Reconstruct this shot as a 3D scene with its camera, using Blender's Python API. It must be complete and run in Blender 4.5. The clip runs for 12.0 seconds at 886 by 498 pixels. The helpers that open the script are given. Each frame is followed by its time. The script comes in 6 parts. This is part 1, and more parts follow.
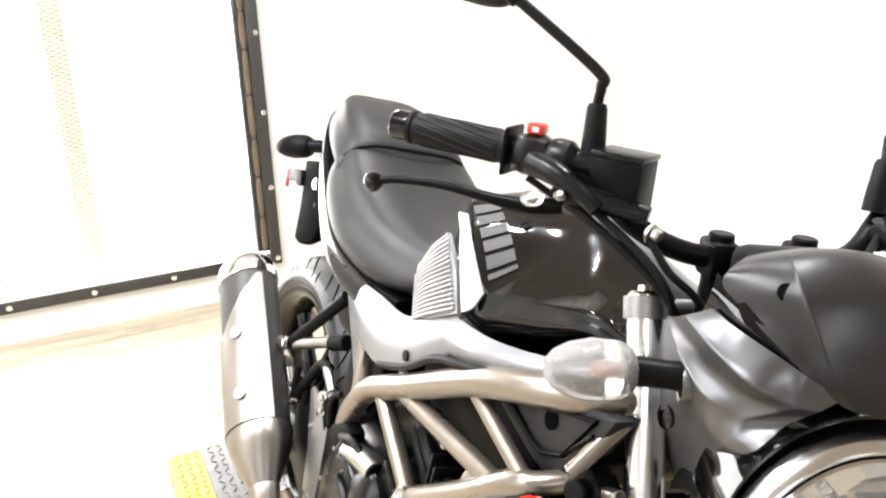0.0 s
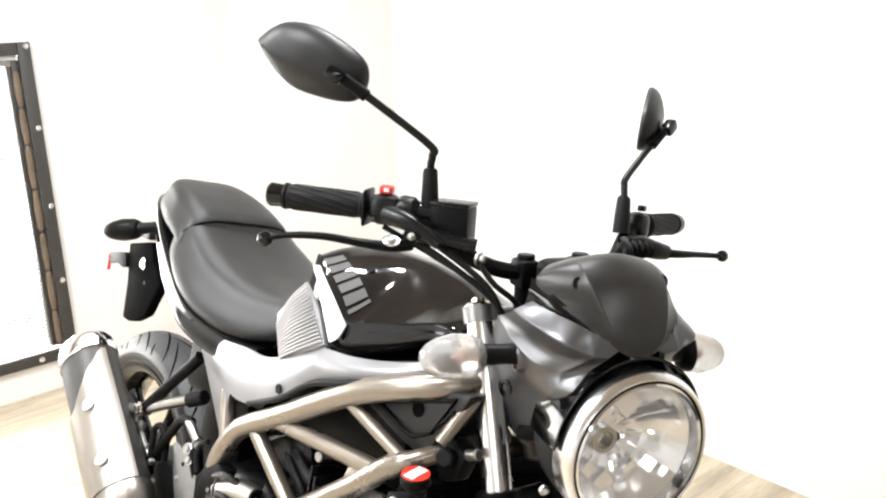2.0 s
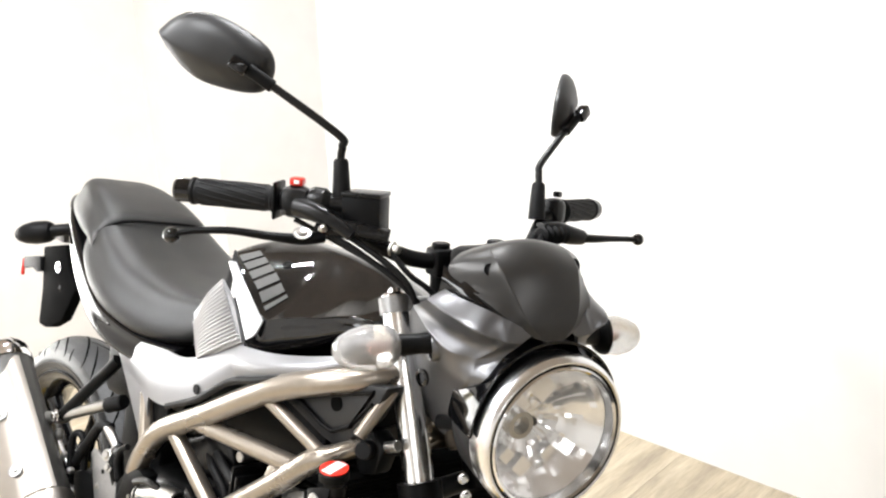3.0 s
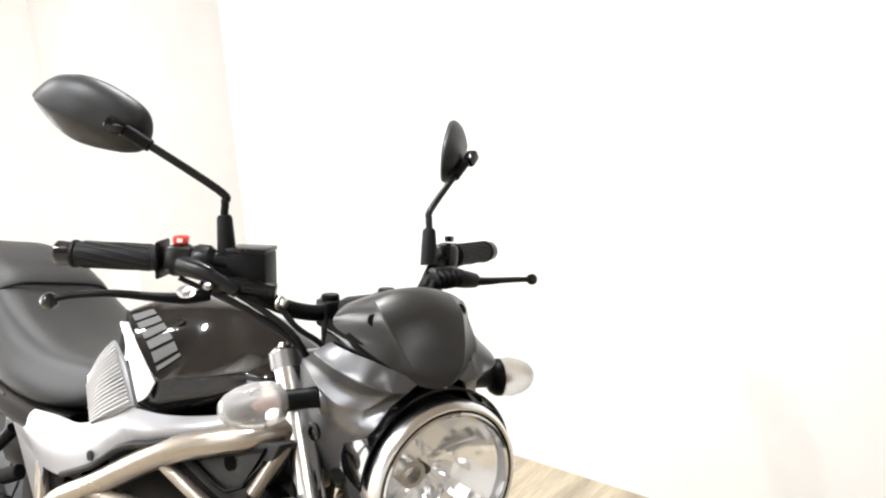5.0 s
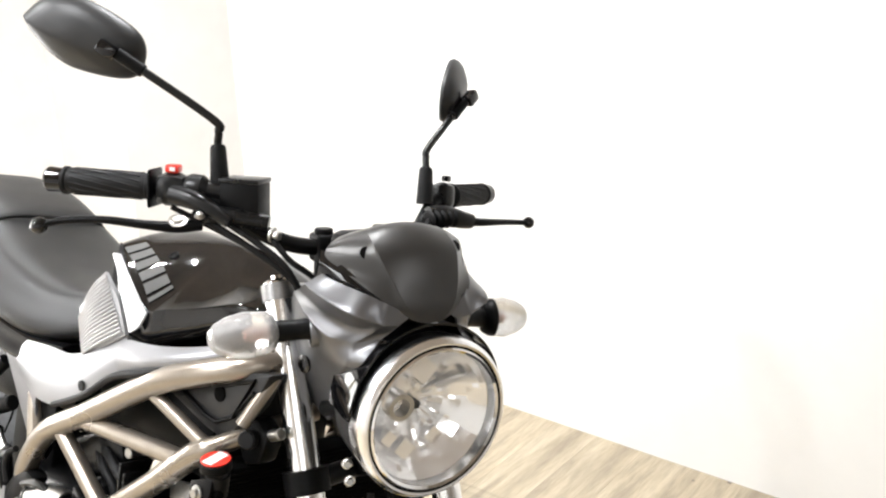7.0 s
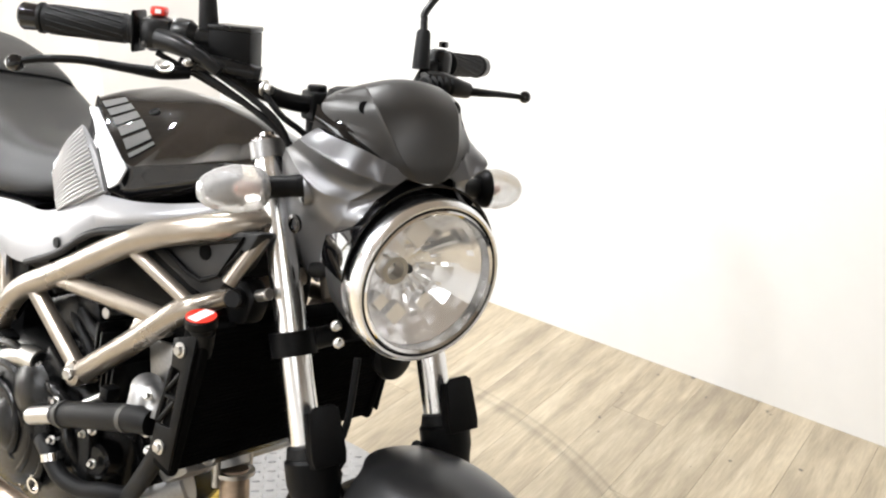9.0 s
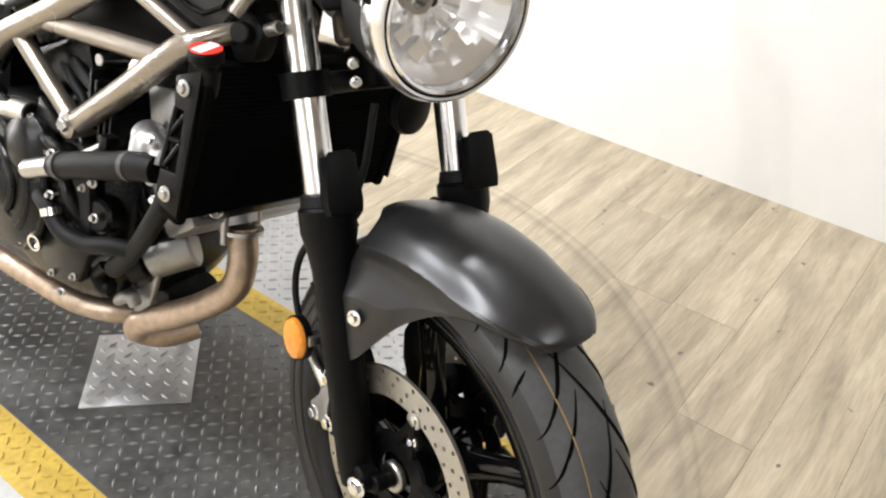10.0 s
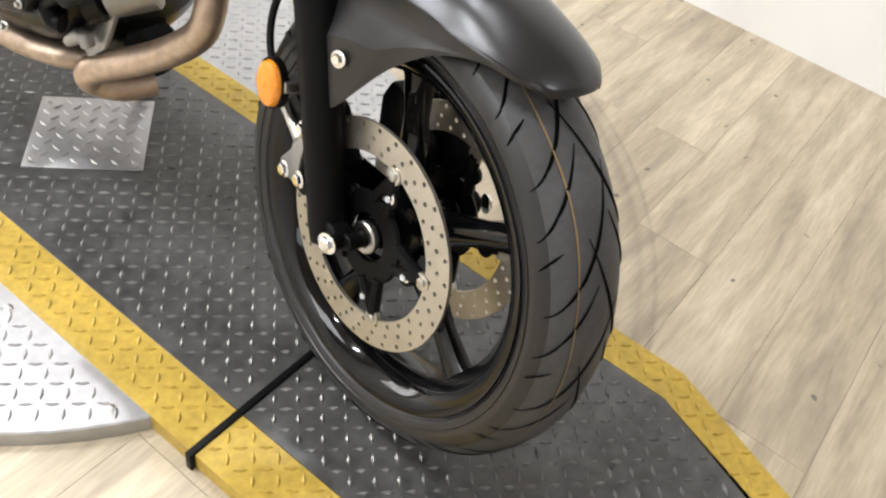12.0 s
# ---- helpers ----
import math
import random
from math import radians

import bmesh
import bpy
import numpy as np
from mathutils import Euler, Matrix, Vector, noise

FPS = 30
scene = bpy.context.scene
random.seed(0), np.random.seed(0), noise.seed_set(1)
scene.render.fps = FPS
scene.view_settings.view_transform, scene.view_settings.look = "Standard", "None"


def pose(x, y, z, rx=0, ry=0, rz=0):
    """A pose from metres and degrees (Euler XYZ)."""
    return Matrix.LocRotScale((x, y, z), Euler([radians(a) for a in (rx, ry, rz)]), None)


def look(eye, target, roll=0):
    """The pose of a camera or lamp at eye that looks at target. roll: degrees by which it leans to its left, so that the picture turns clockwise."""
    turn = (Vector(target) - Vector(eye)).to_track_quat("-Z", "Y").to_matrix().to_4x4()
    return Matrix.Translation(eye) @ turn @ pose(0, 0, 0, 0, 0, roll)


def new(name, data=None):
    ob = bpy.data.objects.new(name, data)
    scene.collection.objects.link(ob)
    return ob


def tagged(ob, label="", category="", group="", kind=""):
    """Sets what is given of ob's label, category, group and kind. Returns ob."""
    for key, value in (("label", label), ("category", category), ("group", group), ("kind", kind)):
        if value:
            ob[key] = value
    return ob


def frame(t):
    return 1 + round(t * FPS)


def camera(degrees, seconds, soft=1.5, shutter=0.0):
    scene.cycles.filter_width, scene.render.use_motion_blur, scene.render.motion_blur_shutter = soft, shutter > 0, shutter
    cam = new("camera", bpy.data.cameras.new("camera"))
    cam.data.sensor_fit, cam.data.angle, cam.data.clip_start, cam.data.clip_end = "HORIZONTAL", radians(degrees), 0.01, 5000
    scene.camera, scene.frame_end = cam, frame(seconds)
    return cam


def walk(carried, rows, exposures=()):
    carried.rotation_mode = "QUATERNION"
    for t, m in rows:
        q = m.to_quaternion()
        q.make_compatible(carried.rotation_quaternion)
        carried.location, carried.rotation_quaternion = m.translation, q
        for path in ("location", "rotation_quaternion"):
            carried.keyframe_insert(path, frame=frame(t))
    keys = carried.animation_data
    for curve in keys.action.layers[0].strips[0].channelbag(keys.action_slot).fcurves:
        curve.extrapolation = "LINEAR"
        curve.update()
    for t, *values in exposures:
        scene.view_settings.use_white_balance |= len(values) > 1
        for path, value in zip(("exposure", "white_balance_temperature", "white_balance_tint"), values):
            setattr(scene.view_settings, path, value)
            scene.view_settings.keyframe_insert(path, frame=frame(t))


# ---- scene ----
from mathutils.bvhtree import BVHTree

cam = camera(55.0, 12.0, soft=2.2)
PATH = [
    (0, (-0.349, -0.279, 1.311), (0.43, 1.41, 0.575), -1.5),
    (0.1, (-0.345, -0.309, 1.316), (0.427, 1.398, 0.617), -2.3),
    (0.2, (-0.349, -0.329, 1.323), (0.446, 1.383, 0.659), -3.1),
    (0.3, (-0.373, -0.344, 1.334), (0.495, 1.343, 0.706), -2.9),
    (0.5, (-0.421, -0.359, 1.346), (0.557, 1.286, 0.765), -3.2),
    (1, (-0.559, -0.39, 1.374), (0.566, 1.164, 0.811), -3.8),
    (1.5, (-0.604, -0.428, 1.368), (0.617, 1.062, 0.828), -1.9),
    (2, (-0.596, -0.439, 1.355), (0.68, 0.99, 0.782), -1.4),
    (2.5, (-0.581, -0.446, 1.346), (0.749, 0.928, 0.761), -1.4),
    (3, (-0.565, -0.459, 1.344), (0.807, 0.873, 0.757), -2.0),
    (3.5, (-0.555, -0.471, 1.347), (0.857, 0.83, 0.789), -2.1),
    (5.5, (-0.513, -0.52, 1.36), (0.985, 0.702, 0.848), -3.8),
    (6, (-0.504, -0.525, 1.359), (0.992, 0.693, 0.833), -3.7),
    (6.5, (-0.508, -0.524, 1.353), (0.968, 0.713, 0.813), -2.9),
    (7, (-0.519, -0.513, 1.327), (0.947, 0.707, 0.724), -2.0),
    (7.2, (-0.524, -0.506, 1.317), (0.941, 0.698, 0.68), -1.6),
    (8.8, (-0.543, -0.478, 1.288), (0.945, 0.644, 0.562), 2.1),
    (9, (-0.535, -0.473, 1.27), (0.922, 0.632, 0.458), 1.5),
    (9.5, (-0.527, -0.451, 1.211), (0.863, 0.57, 0.199), 2.6),
    (10, (-0.548, -0.437, 1.155), (0.771, 0.512, -0.01), 3.4),
    (10.5, (-0.58, -0.434, 1.106), (0.708, 0.413, -0.169), 6.6),
    (11, (-0.6, -0.428, 1.065), (0.653, 0.346, -0.288), 9.6),
    (11.5, (-0.601, -0.424, 1.028), (0.613, 0.275, -0.399), 11.6),
    (12, (-0.593, -0.42, 1.033), (0.645, 0.256, -0.384), 12.7),
]
EXPOSURES = [(0.0, 0.42), (1.0, 0.38), (3.5, 0.25), (7.0, 0.27), (9.0, 0.24), (10.0, 0.20), (12.0, 0.25)]
walk(cam, [(t, look(eye, target, roll)) for t, eye, target, roll in PATH], EXPOSURES)

# ---- light ----
world = bpy.data.worlds.new("world")
scene.world = world
world.use_nodes = True
world.node_tree.nodes["Background"].inputs[0].default_value = (1.0, 0.97, 0.93, 1)
world.node_tree.nodes["Background"].inputs[1].default_value = 0.3


def area_lamp(name, x, y, z, sx, sy, watts, colour=(0.975, 0.995, 1.02)):
    data = bpy.data.lights.new(name, "AREA")
    data.shape, data.size, data.size_y, data.energy, data.color = "RECTANGLE", sx, sy, watts, colour
    ob = new(name, data)
    ob.matrix_world = pose(x, y, z)
    return ob


# small pairs are ceiling spots; the wide western ones are added unseen fill
for lamp_x, lamp_y, watts in ((0.5, 1.6, 6), (0.5, 0.6, 10), (-0.65, 1.6, 15), (-0.65, 0.6, 9), (-2.3, 1.2, 24), (0.4, -1.6, 5), (-2.0, -1.7, 9)):
    for apart in (-0.1, 0.1):
        wide = 0.9 if lamp_x < -1.5 else 0.04
        area_lamp("ceiling_and_fill_lamp", lamp_x + apart * (4.6 if wide > 0.1 else 1), lamp_y, 2.12, wide, wide, watts)
# daylight through the mesh covered opening
daylight = area_lamp("window_light", -0.46, 3.20, 0.75, 1.6, 1.1, 75, (1.0, 0.985, 0.96))
daylight.matrix_world = look((-0.46, 3.20, 0.75), (-0.46, 1.2, 0.3))


# ---- materials ----
def material(name, colour, rough=0.5, metal=0.0, spread=0.08, scale=20.0, bump=0.0, bump_scale=200.0, coat=0.0, rough_spread=0.1, spec=0.5):
    """A surface with two scales of variation in colour and gloss, and a fine relief."""
    mat = bpy.data.materials.new(name)
    mat.use_nodes = True
    nodes, links = mat.node_tree.nodes, mat.node_tree.links
    out = nodes["Principled BSDF"]
    out.inputs["Metallic"].default_value = metal
    out.inputs["Coat Weight"].default_value = coat
    out.inputs["Specular IOR Level"].default_value = spec
    out.inputs["Coat Roughness"].default_value = 0.05
    coord = nodes.new("ShaderNodeTexCoord")
    big, small = nodes.new("ShaderNodeTexNoise"), nodes.new("ShaderNodeTexNoise")
    big.inputs["Scale"].default_value, small.inputs["Scale"].default_value = scale, scale * 9
    big.inputs["Detail"].default_value = small.inputs["Detail"].default_value = 4
    links.new(coord.outputs["Object"], big.inputs["Vector"])
    links.new(coord.outputs["Object"], small.inputs["Vector"])
    both = nodes.new("ShaderNodeMath")
    both.operation = "ADD"
    links.new(big.outputs["Fac"], both.inputs[0])
    links.new(small.outputs["Fac"], both.inputs[1])
    ramp = nodes.new("ShaderNodeMapRange")
    ramp.inputs["From Min"].default_value, ramp.inputs["From Max"].default_value = 0.6, 1.4
    links.new(both.outputs[0], ramp.inputs["Value"])
    mix = nodes.new("ShaderNodeMix")
    mix.data_type = "RGBA"
    mix.inputs["A"].default_value = (*[c * (1 - spread) for c in colour], 1)
    mix.inputs["B"].default_value = (*[min(1, c * (1 + spread)) for c in colour], 1)
    links.new(ramp.outputs[0], mix.inputs["Factor"])
    links.new(mix.outputs["Result"], out.inputs["Base Color"])
    gloss = nodes.new("ShaderNodeMapRange")
    gloss.inputs["To Min"].default_value, gloss.inputs["To Max"].default_value = max(0.02, rough - rough_spread), min(1, rough + rough_spread)
    links.new(big.outputs["Fac"], gloss.inputs["Value"])
    links.new(gloss.outputs[0], out.inputs["Roughness"])
    if bump:
        fine, relief = nodes.new("ShaderNodeTexNoise"), nodes.new("ShaderNodeBump")
        fine.inputs["Scale"].default_value = bump_scale
        fine.inputs["Detail"].default_value = 3
        relief.inputs["Strength"].default_value, relief.inputs["Distance"].default_value = bump, 0.002
        links.new(coord.outputs["Object"], fine.inputs["Vector"])
        links.new(fine.outputs["Fac"], relief.inputs["Height"])
        links.new(relief.outputs[0], out.inputs["Normal"])
    return mat


def clear(name, colour, rough=0.05, ior=1.45):
    mat = bpy.data.materials.new(name)
    mat.use_nodes = True
    out = mat.node_tree.nodes["Principled BSDF"]
    out.inputs["Base Color"].default_value = (*colour, 1)
    out.inputs["Roughness"].default_value, out.inputs["IOR"].default_value = rough, ior
    out.inputs["Transmission Weight"].default_value = 1.0
    return mat


WHITE_WALL = material("white_wall_paint", (0.86, 0.858, 0.85), 0.6, spread=0.02, scale=1.5, bump=0.1, bump_scale=90)
# wall colour toned cream and darker for the weaker light on south faces
DIMMED_CREAM_WALL = material("dimmed_cream_wall_paint", (0.76, 0.74, 0.715), 0.6, spread=0.05, scale=1.1, bump=0.1, bump_scale=90)
BLACK_GLOSS = material("black_gloss_paint", (0.004, 0.004, 0.0045), 0.05, coat=0.25, spread=0.1, rough_spread=0.03, spec=0.4)
BLACK_SATIN = material("black_satin_plastic", (0.0035, 0.0035, 0.0037), 0.42, spread=0.2, scale=12, bump=0.06, bump_scale=900, spec=0.10)
GREY_SATIN = material("dark_grey_satin_paint", (0.045, 0.045, 0.0465), 0.30, metal=0.75, spread=0.05, scale=6, bump=0.03, bump_scale=1200)
COWL_GREY = material("grey_metallic_paint", (0.145, 0.145, 0.150), 0.36, metal=0.85, spread=0.05, scale=6, bump=0.03, bump_scale=1200)
SILVER_PAINT = material("silver_grey_paint", (0.275, 0.275, 0.285), 0.38, metal=0.7, spread=0.03, scale=6)
CONTROL = material("black_control_paint", (0.006, 0.006, 0.0062), 0.30, spread=0.3, scale=30, bump=0.05, bump_scale=500, spec=0.25)
RUBBER = material("black_rubber", (0.005, 0.005, 0.0053), 0.55, spread=0.25, scale=14, bump=0.1, bump_scale=600, spec=0.18)
TYRE = material("road_tyre_rubber", (0.060, 0.060, 0.0615), 0.5, spread=0.22, scale=14, bump=0.12, bump_scale=500, spec=0.35)
SIDEWALL = material("tyre_side_rubber", (0.013, 0.013, 0.0135), 0.36, spread=0.2, scale=18, bump=0.08, bump_scale=300)
FORK_CHROME = material("fork_chrome", (0.93, 0.93, 0.935), 0.20, metal=1.0, spread=0.02, rough_spread=0.03)
GROOVE = material("tyre_groove", (0.003, 0.003, 0.003), 0.9, spec=0.05)
SEAT_VINYL = material("seat_vinyl", (0.012, 0.0118, 0.0116), 0.40, spread=0.12, scale=14, bump=0.25, bump_scale=700, spec=0.45)
PAD = material("grey_ribbed_plastic", (0.40, 0.40, 0.41), 0.40, metal=0.5, spread=0.04)
HOUSING = material("mirror_housing_plastic", (0.010, 0.010, 0.0105), 0.46, spread=0.1, scale=12, spec=0.4)
SCREEN_GREY = material("cowl_metallic_grey", (0.043, 0.0415, 0.040), 0.37, metal=0.6, spread=0.05, scale=6, bump=0.03, bump_scale=1200)
# silver whitened to stand for a bright reflection on the tank facet
SHEEN_TRIM = material("silver_trim_painted_sheen", (0.72, 0.72, 0.73), 0.22, metal=0.35, spread=0.03)
RIM_BLACK = material("rim_black_paint", (0.0035, 0.0035, 0.004), 0.07, spread=0.1, rough_spread=0.03, spec=0.35)
CHROME = material("chrome", (0.85, 0.85, 0.86), 0.07, metal=1.0, spread=0.02, rough_spread=0.03)
RIM_CHROME = material("satin_chrome", (0.86, 0.86, 0.87), 0.24, metal=1.0, spread=0.02, rough_spread=0.05)
BOWL = material("mirror_bowl", (0.93, 0.925, 0.92), 0.17, metal=0.75, spread=0.03, scale=60, rough_spread=0.04)
STEEL = material("brushed_steel", (0.5, 0.49, 0.47), 0.33, metal=1.0, spread=0.08, scale=18)
FRAME_PAINT = material("champagne_frame_paint", (0.315, 0.278, 0.236), 0.30, metal=0.8, spread=0.05, scale=9)
MUFFLER_STEEL = material("muffler_steel", (0.37, 0.338, 0.305), 0.38, metal=1.0, spread=0.05, scale=5)
HOT_STEEL = material("heat_tinted_steel", (0.46, 0.36, 0.28), 0.42, metal=0.9, spread=0.35, scale=7)
ENGINE = material("black_engine_paint", (0.006, 0.006, 0.0062), 0.24, metal=0.1, spread=0.5, scale=20, bump=0.2, bump_scale=400, spec=0.25)
ALLOY = material("cast_alloy", (0.33, 0.33, 0.33), 0.4, metal=0.9, spread=0.15, scale=25, bump=0.1)
ROTOR_STEEL = material("brake_disc_steel", (0.50, 0.47, 0.415), 0.36, metal=0.9, spread=0.12, scale=30)
ORANGE = material("amber_reflector_plastic", (0.9, 0.27, 0.01), 0.2, spread=0.35, scale=260, coat=0.6, bump=0.9, bump_scale=260)
RED = material("red_plastic", (0.75, 0.03, 0.015), 0.35, spread=0.08)
WHITE_PLASTIC = material("white_plastic", (0.8, 0.8, 0.78), 0.4, spread=0.03)
BULB = material("faint_amber_bulb", (0.75, 0.52, 0.45), 0.3, spread=0.1)
LETTER_GREY = material("grey_lettering", (0.088, 0.086, 0.084), 0.6, spread=0.05, spec=0.15)
GRID_BLACK = material("radiator_core", (0.003, 0.003, 0.003), 0.8, spec=0.03)
YELLOW = material("yellow_floor_paint", (0.45, 0.305, 0.045), 0.45, spread=0.3, scale=9, bump=0.1)
DARK_PLATE = material("dark_tread_plate_paint", (0.057, 0.0565, 0.0555), 0.34, spread=0.75, scale=4.5, bump=0.2, bump_scale=120, spec=0.7, rough_spread=0.16)
WORN_STUD = material("worn_tread_lozenge", (0.17, 0.168, 0.164), 0.30, metal=0.5, spread=0.7, scale=7)
SILVER_PLATE = material("bare_aluminium_tread_plate", (0.43, 0.43, 0.435), 0.38, metal=0.7, spread=0.16, scale=6)
TIMBER = material("rough_timber", (0.15, 0.11, 0.075), 0.7, spread=0.3, scale=16, bump=0.4, bump_scale=70)
DARK_STEEL = material("dark_steel", (0.06, 0.058, 0.055), 0.5, metal=0.5, spread=0.2, scale=14)
MESH_STEEL = material("grey_mesh_steel", (0.25, 0.24, 0.23), 0.45, metal=0.5, spread=0.1)
BROWN_CEILING = material("brown_panelling", (0.36, 0.305, 0.25), 0.7, spread=0.2, scale=2, bump=0.2, bump_scale=30)
PALE_YELLOW = material("faded_yellow_paint", (0.9, 0.8, 0.48), 0.6, spread=0.1, scale=6)
CLEAR = clear("clear_plastic", (1, 1, 1), 0.01, 1.06)
FROST = material("clear_signal_lens", (0.8, 0.795, 0.79), 0.12, spread=0.05, scale=60)
FROST.node_tree.nodes["Principled BSDF"].inputs["Transmission Weight"].default_value = 0.72
FROST.node_tree.nodes["Principled BSDF"].inputs["IOR"].default_value = 1.3
MIRROR = material("mirror_glass", (0.9, 0.9, 0.9), 0.02, metal=1.0, spread=0.0, rough_spread=0.0)



def wood_floor():
    mat = bpy.data.materials.new("vinyl_wood_plank")
    mat.use_nodes = True
    nodes, links = mat.node_tree.nodes, mat.node_tree.links
    out = nodes["Principled BSDF"]
    coord, info = nodes.new("ShaderNodeTexCoord"), nodes.new("ShaderNodeObjectInfo")
    shift, stretch = nodes.new("ShaderNodeVectorMath"), nodes.new("ShaderNodeMapping")
    shift.operation = "MULTIPLY_ADD"
    shift.inputs[1].default_value = (1, 1, 1)
    move = nodes.new("ShaderNodeCombineXYZ")
    times = nodes.new("ShaderNodeMath")
    times.operation, times.inputs[1].default_value = "MULTIPLY", 37.0
    links.new(info.outputs["Random"], times.inputs[0])
    links.new(times.outputs[0], move.inputs["X"])
    links.new(times.outputs[0], move.inputs["Y"])
    links.new(coord.outputs["Object"], shift.inputs[0])
    links.new(move.outputs[0], shift.inputs[2])
    stretch.inputs["Scale"].default_value = (2.8, 24, 5)
    links.new(shift.outputs[0], stretch.inputs["Vector"])
    grain, fine, blot = (nodes.new("ShaderNodeTexNoise") for _ in range(3))
    grain.inputs["Scale"].default_value, grain.inputs["Detail"].default_value, grain.inputs["Distortion"].default_value = 1.0, 7, 0.6
    fine.inputs["Scale"].default_value, fine.inputs["Detail"].default_value = 7.0, 5
    blot.inputs["Scale"].default_value, blot.inputs["Detail"].default_value = 3.0, 3
    links.new(stretch.outputs[0], grain.inputs["Vector"])
    links.new(stretch.outputs[0], fine.inputs["Vector"])
    links.new(shift.outputs[0], blot.inputs["Vector"])
    ramp = nodes.new("ShaderNodeValToRGB")
    ramp.color_ramp.elements[0].position, ramp.color_ramp.elements[0].color = 0.30, (0.345, 0.287, 0.212, 1)
    ramp.color_ramp.elements[1].position, ramp.color_ramp.elements[1].color = 0.72, (0.595, 0.515, 0.385, 1)
    middle = ramp.color_ramp.elements.new(0.5)
    middle.color = (0.468, 0.395, 0.282, 1)
    links.new(grain.outputs["Fac"], ramp.inputs["Fac"])
    mix = nodes.new("ShaderNodeMix")
    mix.data_type, mix.blend_type = "RGBA", "OVERLAY"
    mix.inputs["Factor"].default_value = 0.3
    links.new(ramp.outputs["Color"], mix.inputs["A"])
    links.new(fine.outputs["Fac"], mix.inputs["B"])
    tone = nodes.new("ShaderNodeMix")
    tone.data_type, tone.blend_type = "RGBA", "MIX"
    tone.inputs["B"].default_value = (0.27, 0.228, 0.172, 1)
    pick = nodes.new("ShaderNodeMapRange")
    pick.inputs["From Min"].default_value, pick.inputs["From Max"].default_value = 0.5, 0.72
    pick.inputs["To Max"].default_value = 0.36
    links.new(blot.outputs["Fac"], pick.inputs["Value"])
    links.new(pick.outputs[0], tone.inputs["Factor"])
    board, vary = nodes.new("ShaderNodeMapRange"), nodes.new("ShaderNodeMix")
    board.inputs["To Min"].default_value, board.inputs["To Max"].default_value = 0.88, 1.14
    links.new(info.outputs["Random"], board.inputs["Value"])
    vary.data_type, vary.blend_type = "RGBA", "MULTIPLY"
    vary.inputs["Factor"].default_value = 1.0
    links.new(mix.outputs["Result"], vary.inputs["A"])
    links.new(board.outputs[0], vary.inputs["B"])
    links.new(vary.outputs["Result"], tone.inputs["A"])
    place, from_hub = nodes.new("ShaderNodeNewGeometry"), nodes.new("ShaderNodeVectorMath")
    from_hub.operation = "DISTANCE"
    from_hub.inputs[1].default_value = (0.073, 0.694, -0.032)
    links.new(place.outputs["Position"], from_hub.inputs[0])
    rings = nodes.new("ShaderNodeValToRGB")
    rings.color_ramp.elements[0].position, rings.color_ramp.elements[0].color = 0.94, (0, 0, 0, 1)
    rings.color_ramp.elements[1].position, rings.color_ramp.elements[1].color = 0.965, (0.55, 0.55, 0.55, 1)
    for at, value in ((0.975, 0.12), (0.985, 0.15), (0.992, 0.5), (0.999, 0.0)):
        element = rings.color_ramp.elements.new(at)
        element.color = (value, value, value, 1)
    scaled = nodes.new("ShaderNodeMath")
    scaled.operation, scaled.inputs[1].default_value = "MULTIPLY", 0.95
    links.new(from_hub.outputs["Value"], scaled.inputs[0])
    links.new(scaled.outputs[0], rings.inputs["Fac"])
    worn, broken = nodes.new("ShaderNodeMath"), nodes.new("ShaderNodeTexNoise")
    worn.operation = "MULTIPLY"
    broken.inputs["Scale"].default_value = 3.5
    links.new(place.outputs["Position"], broken.inputs["Vector"])
    links.new(rings.outputs["Color"], worn.inputs[0])
    links.new(broken.outputs["Fac"], worn.inputs[1])
    scuffed = nodes.new("ShaderNodeMix")
    scuffed.data_type = "RGBA"
    scuffed.inputs["B"].default_value = (0.07, 0.065, 0.06, 1)
    links.new(worn.outputs[0], scuffed.inputs["Factor"])
    links.new(tone.outputs["Result"], scuffed.inputs["A"])
    speck, spot, grit = nodes.new("ShaderNodeTexNoise"), nodes.new("ShaderNodeMapRange"), nodes.new("ShaderNodeMix")
    speck.inputs["Scale"].default_value, speck.inputs["Detail"].default_value = 26, 2
    spot.inputs["From Min"].default_value, spot.inputs["From Max"].default_value, spot.inputs["To Max"].default_value = 0.735, 0.76, 0.8
    grit.data_type = "RGBA"
    grit.inputs["B"].default_value = (0.10, 0.095, 0.09, 1)
    links.new(place.outputs["Position"], speck.inputs["Vector"])
    links.new(speck.outputs["Fac"], spot.inputs["Value"])
    links.new(spot.outputs[0], grit.inputs["Factor"])
    links.new(scuffed.outputs["Result"], grit.inputs["A"])
    links.new(grit.outputs["Result"], out.inputs["Base Color"])
    out.inputs["Roughness"].default_value = 0.42
    relief = nodes.new("ShaderNodeBump")
    relief.inputs["Strength"].default_value, relief.inputs["Distance"].default_value = 0.15, 0.001
    links.new(fine.outputs["Fac"], relief.inputs["Height"])
    links.new(relief.outputs[0], out.inputs["Normal"])
    return mat


WOOD_FLOOR = wood_floor()


